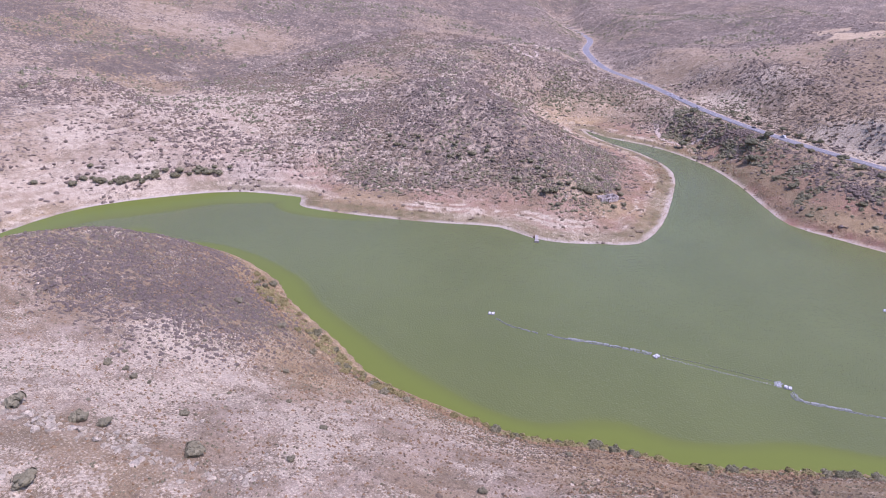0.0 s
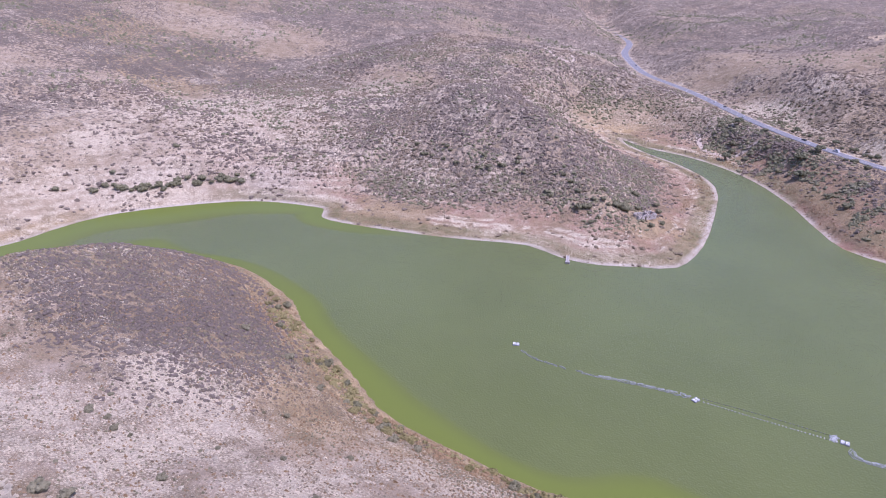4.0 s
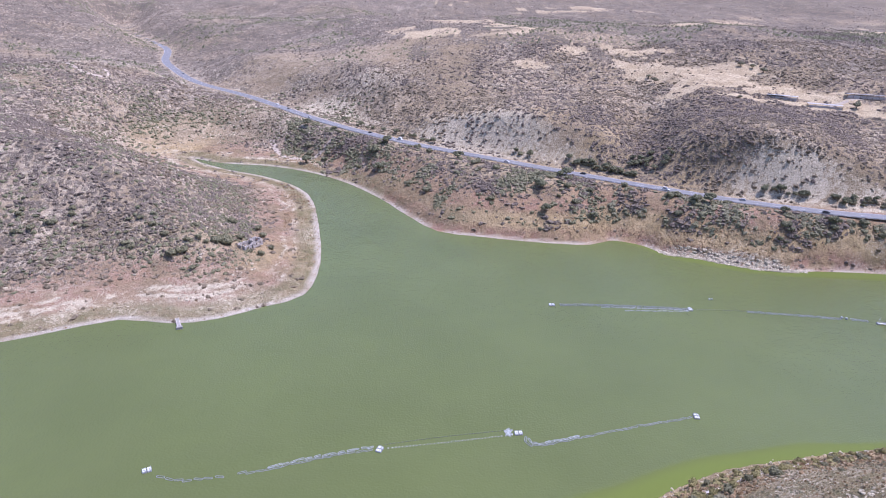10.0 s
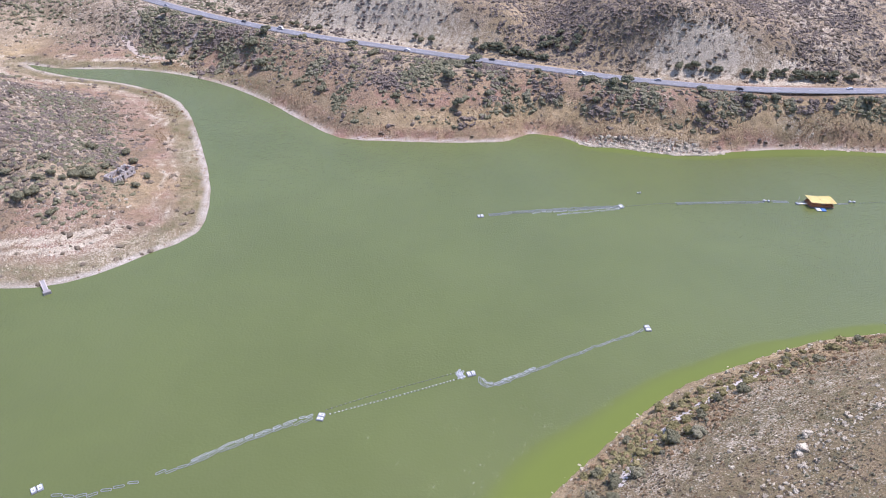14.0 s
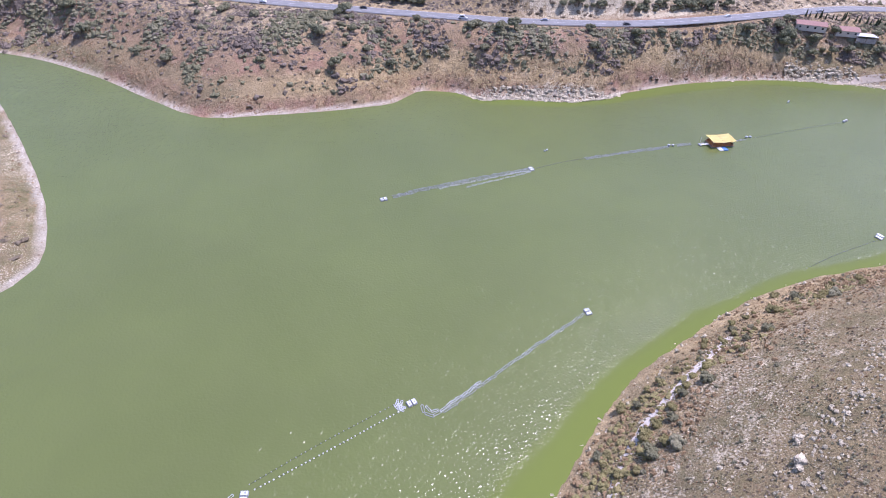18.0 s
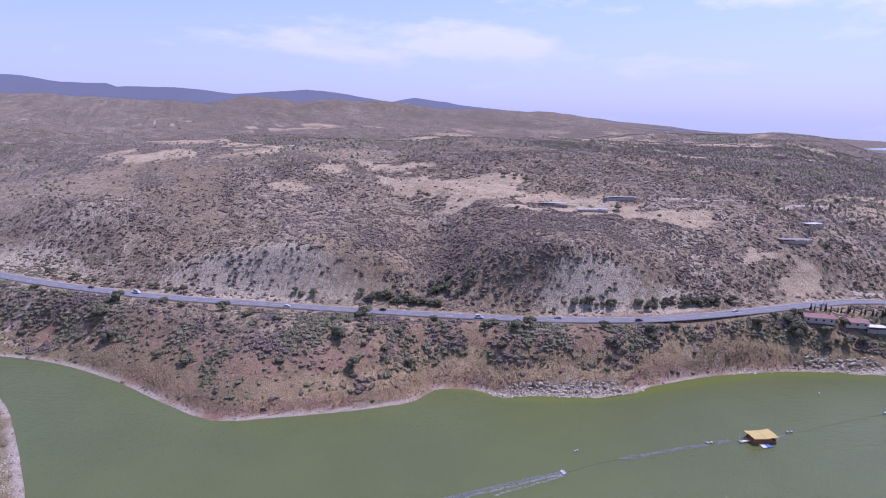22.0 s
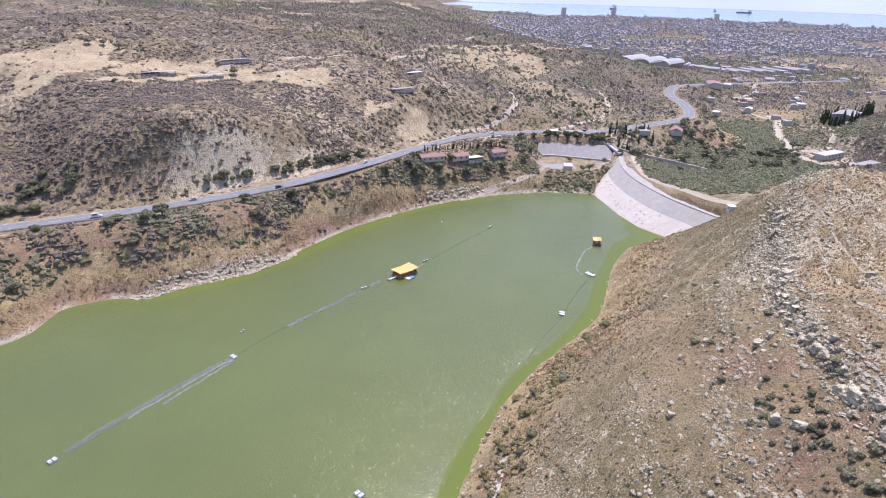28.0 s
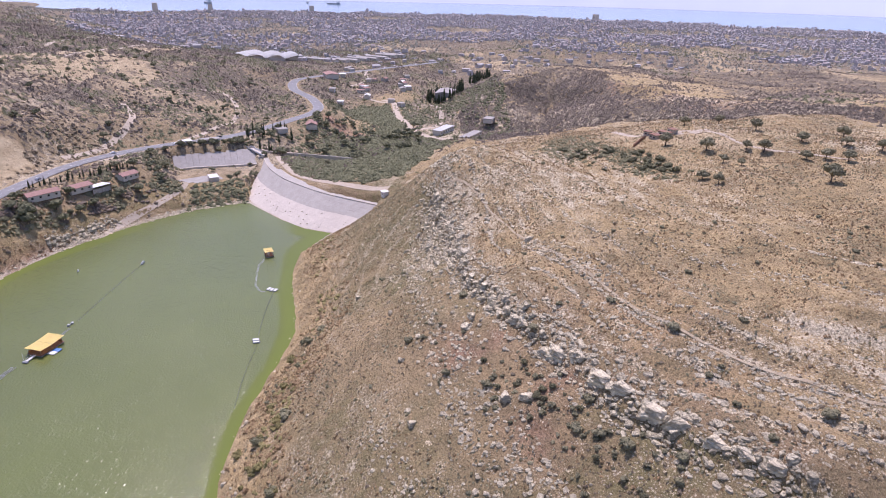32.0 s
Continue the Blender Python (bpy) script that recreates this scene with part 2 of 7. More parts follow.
def stone_material():
    g = Nodes("limestone")
    n1, n3 = g.noise(0.8, 6), g.noise(4.0, 8, 0.7)
    col = g.mix(g.island(), (0.61, 0.52, 0.365), (0.83, 0.73, 0.53))
    col = g.mix(g.math("MULTIPLY", n1, 0.36), col, (0.36, 0.305, 0.215))
    col = g.mix(g.math("MULTIPLY", n3, 0.45), col, (0.75, 0.66, 0.49))
    flat = g.n.new("ShaderNodeVectorMath")
    flat.operation, flat.inputs[1].default_value = "MULTIPLY", (0.5, 0.5, 5.0)
    g.l.new(g.pos, flat.inputs[0])
    beds = g.noise(1.0, 4, 0.6, vec=flat.outputs[0], lo=0.42, hi=0.55)
    col = g.mix(g.math("MULTIPLY", g.math("SUBTRACT", 1.0, beds), 0.3), col, (0.26, 0.215, 0.165))
    return g.done(col, 0.92, bump=g.math("ADD", g.math("ADD", n1, g.math("MULTIPLY", n3, 0.5)), beds), depth=0.4, spec=0.2)


def plain_material(name, a, b=None, rough=0.7, metal=0.0, scale=1.5, depth=0.02):
    g = Nodes(name)
    b = b or tuple(v * 0.78 for v in a)
    n1, n2 = g.noise(scale, 6, 0.65), g.noise(scale * 9, 5, 0.6)
    col = g.mix(g.math("MULTIPLY", n1, 0.85), a, b)
    col = g.mix(g.math("MULTIPLY", n2, 0.3), col, tuple(v * 0.7 for v in a))
    return g.done(col, g.span(n1, 0, 1, max(rough - 0.1, 0.05), min(rough + 0.1, 1)), metal, bump=n2, depth=depth)


GROUND = ground_material()
LAKE_WATER = water_material("lake_water", (0.108, 0.127, 0.039), (0.136, 0.168, 0.036), 1.0)
SEA_WATER = water_material("sea_water", (0.16, 0.25, 0.33), (0.16, 0.25, 0.33), 0.2, 0.15, 0.15)
# scrub, green and heath leaf tones are raised to imitate haze-lifted darks
SCRUB = foliage_material("scrub_leaves", (0.165, 0.13, 0.106), (0.245, 0.193, 0.155), (0.185, 0.151, 0.109))
GREY_SCRUB = foliage_material("grey_scrub_leaves", (0.178, 0.139, 0.097), (0.27, 0.21, 0.15), (0.205, 0.164, 0.101))
GREEN = foliage_material("green_leaves", (0.153, 0.152, 0.088), (0.227, 0.22, 0.132), (0.181, 0.182, 0.098))
BANK_GREEN = foliage_material("bank_leaves", (0.17, 0.163, 0.095), (0.255, 0.24, 0.143), (0.20, 0.186, 0.102))
OLIVE = foliage_material("olive_leaves", (0.202, 0.19, 0.11), (0.294, 0.271, 0.17), (0.228, 0.206, 0.126))
CYPRESS = foliage_material("cypress_leaves", (0.05, 0.066, 0.036), (0.085, 0.10, 0.052), (0.065, 0.08, 0.04))
RUSTY = foliage_material("red_dry_grass", (0.20, 0.105, 0.06), (0.30, 0.18, 0.105), (0.24, 0.14, 0.075))
HEATH = foliage_material("purple_grey_heath", (0.15, 0.12, 0.101), (0.223, 0.179, 0.15), (0.178, 0.146, 0.107))
STRAW = foliage_material("dry_grass", (0.26, 0.175, 0.095), (0.38, 0.27, 0.15), (0.30, 0.19, 0.10))
REED = foliage_material("yellow_brush", (0.22, 0.19, 0.075), (0.33, 0.275, 0.125), (0.235, 0.215, 0.085))
# town foliage with the paleness of distance haze put into its colour
TOWN_GREEN = foliage_material("haze_paled_leaves", (0.24, 0.225, 0.18), (0.33, 0.31, 0.255), (0.27, 0.255, 0.20))
BARK = plain_material("bark", (0.17, 0.13, 0.10), rough=0.95, scale=4, depth=0.1)
LIMESTONE = stone_material()
ASPHALT = plain_material("worn_asphalt", (0.225, 0.222, 0.225), (0.185, 0.182, 0.185), 0.9, scale=0.25)
PAINT = plain_material("road_paint", (0.72, 0.71, 0.68), rough=0.8)
CONCRETE = plain_material("weathered_concrete", (0.36, 0.335, 0.31), (0.29, 0.27, 0.25), 0.9, scale=0.3, depth=0.05)
GREY_SLAB = plain_material("grey_slab", (0.42, 0.385, 0.345), (0.36, 0.33, 0.295), 0.92, scale=0.22, depth=0.06)
PALE_SLAB = plain_material("bleached_slab", (0.60, 0.53, 0.455), (0.53, 0.465, 0.40), 0.92, scale=0.22, depth=0.06)
SAND = plain_material("trodden_sand", (0.44, 0.355, 0.24), (0.37, 0.295, 0.195), 0.95, scale=0.5, depth=0.05)
DIRT = plain_material("track_dirt", (0.50, 0.415, 0.32), (0.42, 0.34, 0.255), 0.95, scale=0.5, depth=0.05)
STEEL = plain_material("galvanised_steel", (0.52, 0.53, 0.54), rough=0.45, metal=0.7)
WHITE = plain_material("white_panel", (0.78, 0.77, 0.75), rough=0.6, scale=1.2)
GREY_FLOAT = plain_material("grey_float", (0.30, 0.31, 0.32), rough=0.7)
PALE_FLOAT = plain_material("pale_float", (0.50, 0.51, 0.52), rough=0.7)
DARK = plain_material("opening_shade", (0.03, 0.03, 0.032), rough=0.6)
YELLOW = plain_material("yellow_canvas", (0.93, 0.78, 0.34), (0.88, 0.72, 0.30), 0.75)
BLUE = plain_material("blue_panel", (0.06, 0.20, 0.52), rough=0.5)
BROWN = plain_material("brown_boards", (0.25, 0.12, 0.075), rough=0.8)
RED_TILE = plain_material("red_roof_tiles", (0.36, 0.20, 0.165), (0.28, 0.165, 0.14), 0.85, scale=0.9)
PLASTER = plain_material("pale_plaster", (0.62, 0.56, 0.48), (0.52, 0.47, 0.41), 0.9)
RUBBLE = plain_material("rubble_wall", (0.60, 0.53, 0.465), (0.48, 0.425, 0.375), 0.95, scale=1.8, depth=0.12)
TIN = plain_material("grey_tin_roof", (0.50, 0.50, 0.50), rough=0.55, metal=0.2)
GLASS = plain_material("window_glass", (0.03, 0.035, 0.04), rough=0.12)
RUBBER = plain_material("black_rubber", (0.025, 0.025, 0.025), rough=0.9)


# ---- mesh helpers ----
def mesh_of(name, verts, faces, material=None, smooth=False):
    """A mesh from arrays: verts n x 3, faces m x k (all of one size)."""
    verts, faces = np.asarray(verts, np.float32), np.asarray(faces, np.int32)
    me = bpy.data.meshes.new(name)
    k = faces.shape[1]
    me.vertices.add(len(verts)), me.loops.add(faces.size), me.polygons.add(len(faces))
    me.vertices.foreach_set("co", verts.ravel())
    me.loops.foreach_set("vertex_index", faces.ravel())
    me.polygons.foreach_set("loop_start", np.arange(0, faces.size, k, dtype=np.int32))
    me.polygons.foreach_set("use_smooth", np.full(len(faces), smooth, bool))
    if material:
        me.materials.append(material)
    me.update(calc_edges=True)
    return me


def part(name, bm, material, parent=None, label=""):
    """Links a bmesh as one mesh object under a thing or a part."""
    me = bpy.data.meshes.new(name)
    bm.to_mesh(me)
    bm.free()
    me.materials.append(material)
    ob = new(name, me)
    ob.parent = parent
    return tagged(ob, label)


def piece(name, me, parent, m=None):
    """Another object on a mesh that exists already."""
    ob = new(name, me)
    ob.parent = parent
    if m is not None:
        ob.matrix_basis = m
    return ob


def box(bm, sx, sy, sz, m=None, bevel=0.0):
    """A box on its base's centre, added to bm."""
    r = bmesh.ops.create_cube(bm, size=1)
    mm = (m or Matrix()) @ Matrix.Translation((0, 0, sz / 2)) @ Matrix.Diagonal((sx, sy, sz, 1))
    bmesh.ops.transform(bm, matrix=mm, verts=r["verts"])
    if bevel:
        es = {e for v in r["verts"] for e in v.link_edges}
        bmesh.ops.bevel(bm, geom=list(es), offset=bevel, segments=1, affect="EDGES")
    return bm


def rod(bm, a, b, r, r2=None, n=8):
    a, b = Vector(a), Vector(b)
    d = b - a
    q = d.to_track_quat("Z", "Y").to_matrix().to_4x4()
    bmesh.ops.create_cone(bm, cap_ends=True, segments=n, radius1=r, radius2=r if r2 is None else r2, depth=d.length, matrix=Matrix.Translation((a + b) / 2) @ q)
    return bm


def boxes(name, material, parent, specs, bevel=0.0, label=""):
    """One part out of several boxes: (x, y, z, sx, sy, sz[, turn])."""
    bm = bmesh.new()
    for s in specs:
        box(bm, s[3], s[4], s[5], pose(s[0], s[1], s[2], 0, 0, s[6] if len(s) > 6 else 0), bevel)
    return part(name, bm, material, parent, label)


def thing(name, m, label, category, group=""):
    ob = new(name)
    ob.matrix_basis = m
    ob.empty_display_size = 0.5
    return tagged(ob, label, category, group)


def ground_at(x, y):
    return float(height(np.array([x]), np.array([y]))[0])


def icosphere(level):
    bm = bmesh.new()
    bmesh.ops.create_icosphere(bm, subdivisions=level, radius=1)
    v = np.array([q.co[:] for q in bm.verts])
    f = np.array([[q.index for q in p.verts] for p in bm.faces])
    bm.free()
    return v, f


ICO = {k: icosphere(k) for k in (1, 2, 3)}
ICO[-1] = (np.array([(1, 0, 0), (0, 1, 0), (-1, 0, 0), (0, -1, 0), (0, 0, 1)], float), np.array([(0, 1, 4), (1, 2, 4), (2, 3, 4), (3, 0, 4)]))
ICO[0] = (np.array([(1, 0, 0), (0, 1, 0), (-1, 0, 0), (0, -1, 0), (0, 0, 1), (0, 0, -1)], float),
          np.array([(0, 1, 4), (1, 2, 4), (2, 3, 4), (3, 0, 4), (1, 0, 5), (2, 1, 5), (3, 2, 5), (0, 3, 5)]))

# ---- lie of the land ----
NORTH_BANK = [(-412, -120), (-404, 0), (-402, 40), (-407, 61), (-408, 94), (-394, 131), (-370, 170), (-348, 189), (-322, 201), (-312, 203),
              (-303, 193), (-293, 192), (-270, 199), (-232, 215), (-201, 231), (-171, 248), (-145, 246), (-124, 252), (-105, 266), (-87, 281),
              (-86, 320), (-97, 376), (-114, 438), (-132, 470), (-166, 498), (-205, 516), (-236, 536)]
EAST_BANK = [(-250, 552), (-215, 536), (-178, 533), (-140, 520), (-101, 493), (-67, 454), (-37, 408), (-17, 382), (9, 375), (40, 369),
             (67, 366), (84, 366), (100, 375), (110, 373), (122, 366), (131, 353), (149, 348), (177, 335), (203, 331), (217, 334), (262, 333),
             (311, 322), (344, 308), (376, 288), (403, 262), (418, 236)]
DAM_TOE = [(418, 230), (386, 201), (370, 182), (363, 164)]
SOUTH_BANK = [(331, 177), (301, 176), (274, 170), (242, 163), (216, 165), (186, 169), (159, 169.5), (136, 167), (112.5, 161.5), (91, 156.5), (74, 149),
              (60, 141), (45, 131.5), (33, 124), (15, 111.5), (-5, 99), (-23, 94), (-41, 84), (-60, 76.5), (-94, 73), (-111, 71), (-128, 72.5),
              (-149, 80), (-173, 86.5), (-203, 95), (-221, 104), (-251, 109), (-272, 109.5), (-295, 103), (-322, 81), (-342, 40), (-352, 0), (-360, -120)]
ROAD = [(-760, 1480, 52), (-640, 1300, 46), (-500, 1105, 42), (-440, 960, 39), (-395, 880, 37), (-330, 792, 33), (-240, 715, 30), (-135, 605, 27), (-50, 533, 26), (28, 482, 26),
        (80, 450, 26), (142, 414, 26), (190, 390, 26), (245, 369, 26.5), (308, 360, 26.5), (378, 357, 25.5), (420, 353, 24.5), (456, 340, 23.5), (492, 314, 22.5),
        (513, 289, 22), (540, 264, 22), (598, 236, 22), (652, 219, 22), (715, 235, 22), (774, 267, 23), (821, 276, 25), (853, 262, 26), (960, 200, 22), (1100, 90, 20)]


def smooth_line(pts, step):
    """A Catmull-Rom curve through pts, in even steps."""
    p = np.array(pts, float)
    q = np.vstack([2 * p[0] - p[1], p, 2 * p[-1] - p[-2]])
    out = []
    for i in range(1, len(q) - 2):
        n = max(2, int(np.linalg.norm(q[i + 1] - q[i]) / step))
        s = np.linspace(0, 1, n, endpoint=False)[:, None]
        a, b, c, d = q[i - 1], q[i], q[i + 1], q[i + 2]
        out.append(0.5 * (2 * b + (c - a) * s + (2 * a - 5 * b + 4 * c - d) * s ** 2 + (3 * b - a - 3 * c + d) * s ** 3))
    return np.vstack(out + [p[-1:]])


def nearest(x, y, line):
    """Distance from the points (x, y) to a polyline, and the line's values there (its further columns)."""
    best = np.full(x.shape, 1e12)
    vals = np.zeros(x.shape + (line.shape[1] - 2,))
    for a, b in zip(line[:-1], line[1:]):
        d = b[:2] - a[:2]
        l2 = max(float(d @ d), 1e-9)
        s = np.clip(((x - a[0]) * d[0] + (y - a[1]) * d[1]) / l2, 0, 1)
        e = (x - a[0] - s * d[0]) ** 2 + (y - a[1] - s * d[1]) ** 2
        m = e < best
        best[m] = e[m]
        if line.shape[1] > 2:
            vals[m] = a[2:] + s[m][..., None] * (b[2:] - a[2:])
    return np.sqrt(best), vals


def inside(x, y, ring):
    c = np.zeros(x.shape, bool)
    for (x0, y0), (x1, y1) in zip(ring, np.roll(ring, -1, 0)):
        if y0 != y1:
            c ^= ((y0 > y) != (y1 > y)) & (x < x0 + (y - y0) * (x1 - x0) / (y1 - y0))
    return c


def value_noise(x, y, size, seed):
    """Smooth noise between -1 and 1 whose bumps are about size metres wide."""
    u, v = x / size, y / size
    i, j = np.floor(u).astype(np.int64), np.floor(v).astype(np.int64)
    f, g = u - i, v - j
    f, g = f * f * f * (f * (6 * f - 15) + 10), g * g * g * (g * (6 * g - 15) + 10)

    def rnd(a, b):
        h = (a * 374761393 + b * 668265263 + seed * 974711) & 0x7fffffff
        h = ((h ^ (h >> 13)) * 1274126177) & 0x7fffffff
        return ((h ^ (h >> 16)) & 0xffff) / 32767.5 - 1
    return (rnd(i, j) * (1 - f) + rnd(i + 1, j) * f) * (1 - g) + (rnd(i, j + 1) * (1 - f) + rnd(i + 1, j + 1) * f) * g


def fbm(x, y, size, octaves, seed):
    return sum(value_noise(x + 31.7 * k, y - 17.3 * k, size / 2 ** k, seed + k) * 0.5 ** k for k in range(octaves))


def ramp(v, a, b):
    s = np.clip((v - a) / (b - a), 0, 1)
    return s * s * (3 - 2 * s)


LAKE = np.vstack([smooth_line(NORTH_BANK, 13), smooth_line(EAST_BANK, 13), DAM_TOE, smooth_line(SOUTH_BANK, 13)]).astype(float)
LAKE_RING = np.vstack([LAKE, LAKE[:1]])
ROAD_LINE = smooth_line(ROAD, 12)
NET_X, NET_Y, NET_STEP = -1400, -600, 200


def shore_distance(x, y):
    """Metres from the water's edge, negative on the lake."""
    d, _ = nearest(x, y, LAKE_RING)
    return np.where(inside(x, y, LAKE), -d, d)


def net_height(x, y, net):
    """A cubic B-spline over the coarse net of heights."""
    n, m = net.shape
    u, v = np.clip((x - NET_X) / NET_STEP, 1, m - 2.001), np.clip((y - NET_Y) / NET_STEP, 1, n - 2.001)
    i, j = np.floor(u).astype(int), np.floor(v).astype(int)
    f, g = u - i, v - j

    def weights(s):
        return ((1 - s) ** 3 / 6, (3 * s ** 3 - 6 * s ** 2 + 4) / 6, (-3 * s ** 3 + 3 * s ** 2 + 3 * s + 1) / 6, s ** 3 / 6)
    wf, wg = weights(f), weights(g)
    z = 0
    for a in range(4):
        for b in range(4):
            z = z + wg[a] * wf[b] * net[np.clip(j + a - 1, 0, n - 1), np.clip(i + b - 1, 0, m - 1)]
    return z


def bank_shape(x, y, d):
    """How the land climbs from the water: steep in the south and east, a low terrace on the peninsula."""
    steep = np.tanh(d / 100)
    low = ramp(d, 35, 190) * 0.88 + 0.12 * np.clip(d / 60, 0, 1)
    arm = np.tanh(d / 160)
    pen = ramp(x, -60, -110) * ramp(y, 150, 190)
    wst = ramp(x, -325, -355) * ramp(y, 140, 200) + (1 - ramp(y, 140, 200)) * ramp(x, -385, -400)
    k = steep * (1 - pen) + low * pen
    return k * (1 - wst) + arm * wst


# Heights on a net of 200 m, from the south upwards.
NET_SOUTH = [[97, 91, 85, 82, 80, 79, 76, 70, 59, 51, 49, 52, 53, 50, 45], [112, 101, 91, 81, 74, 74, 78, 78, 68, 64, 62, 64, 49, 37, 26],
             [125, 112, 97, 81, 68, 70, 78, 79, 79, 80, 69, 65, 38, 21, 9], [136, 120, 103, 79, 56, 62, 74, 78, 101, 72, 0, 9, 9, 6, 0],
             [142, 123, 104, 78, 38, 45, 67, 67, 96, 45, -16, 8, 15, 7, 3]]
NET_NORTH = [[143, 120, 95, 70, 29, 50, 65, 32, 69, 68, 56, 57, 48, 34, 26], [139, 119, 98, 83, 68, 86, 65, 46, 75, 103, 94, 79, 73, 71, 62],
             [134, 121, 110, 94, 64, 54, 62, 99, 122, 120, 113, 101, 93, 92, 90], [130, 120, 109, 86, 43, 27, 77, 103, 99, 103, 113, 113, 108, 108, 112],
             [126, 115, 103, 85, 64, 59, 87, 101, 98, 102, 111, 118, 122, 126, 132], [121, 108, 97, 89, 88, 91, 94, 97, 99, 102, 110, 121, 133, 143, 153]]
NET = np.array(NET_SOUTH + NET_NORTH, float)
# Knolls, spurs and gullies: x, y, half-width along, half-width across, turn in degrees, height.
KNOLLS = [(272, 86, 42, 24, 20, 24), (235, 412, 55, 34, -25, 15), (150, 495, 60, 20, 75, -18), (10, 550, 90, 50, -30, 12), (-330, 425, 70, 50, 20, 9),
          (-505, 420, 90, 60, 0, -14), (-405, 640, 45, 32, 50, 12), (80, 740, 90, 60, 10, 16), (300, 640, 80, 60, 0, 8), (-440, 165, 40, 30, 60, 8),
          (60, 470, 45, 14, -32, -6), (520, 170, 45, 30, 45, -14), (-60, 600, 50, 30, -40, -12), (-955, 460, 120, 70, 20, 6), (-312, 715, 75, 48, 60, -15), (560, -40, 90, 45, 60, -16)]
CREST_Z = 13.2
CREST = [(494, 234, CREST_Z), (465, 223, CREST_Z), (440, 208.5, CREST_Z), (421, 191.5, CREST_Z), (403, 171, CREST_Z), (390.5, 151, CREST_Z), (380, 133, CREST_Z)]
CREST_LINE = smooth_line(CREST, 6)
CREST_RUN = np.column_stack([CREST_LINE, np.linspace(0, 1, len(CREST_LINE))])
CHUTE = [(497, 240, 12), (498, 231, 10), (501, 206, 7.5), (506, 182, 4.5), (505, 151, 2), (502, 135, 1)]
CHUTE_LINE = smooth_line(CHUTE, 5)
FACE = np.array([(352, 152), (363, 165), (370, 182), (387, 202), (422, 232), (440, 236)] + [p[:2] for p in CREST] + [(368, 138)], float)
TOE = np.array([(440, 237), (422, 232), (387, 202), (370, 182), (363, 165), (354, 155)], float)
YARD = np.array([(431, 282), (442, 290), (470, 293), (476, 270), (484, 242), (452, 238), (434, 258)], float)
APRON_LOW = np.array([(465, 300), (473, 288), (479, 265), (486, 241)], float)
APRON = np.array([(465, 300), (473, 288), (479, 265), (486, 241), (509, 248), (488, 292), (478, 306)], float)
BANKSIDE = np.array([p[:2] for p in ROAD[3:19]] + [(436, 250), (360, 220), (0, 250), (-70, 430), (-150, 512), (-230, 545), (-420, 640)], float)
RIDGE = np.array([(330, 120), (300, 108), (252, 100), (210, 94), (178, 91), (156, 83), (141, 76), (127, 70), (110, 62), (99, 54), (88, 45), (78, 34), (60, 0), (40, -60), (10, -140)], float)

# the scarp beyond the valley: its brink, with heights
BRINK = smooth_line([(1080, -110, 8), (980, -70, 14), (870, -15, 30), (775, 12, 45), (700, 22, 47), (722, -15, 53), (738, -48, 60), (680, -78, 58), (620, -98, 59), (566, -118, 59), (530, -160, 60), (500, -220, 62), (480, -310, 64)], 18)
THICKET = np.array([(400, 120), (470, 85), (572, 86), (606, 109), (652, 125), (740, 148), (790, 175), (720, 200), (640, 150), (585, 175), (520, 200), (470, 215), (420, 190)], float)
BEHIND = np.vstack([BRINK[:, :2], [(480, -900), (1500, -900), (1500, -110)]])
PLATEAU = np.vstack([RIDGE, [(10, -400), (700, -400), (700, 120)]])


def rise(x, y):
    z = 0
    for cx, cy, a, b, turn, h in KNOLLS:
        c, s = math.cos(radians(turn)), math.sin(radians(turn))
        u, v = ((x - cx) * c + (y - cy) * s) / a, ((y - cy) * c - (x - cx) * s) / b
        z = z + h * np.exp(-(u * u + v * v) / 1.6)
    return z


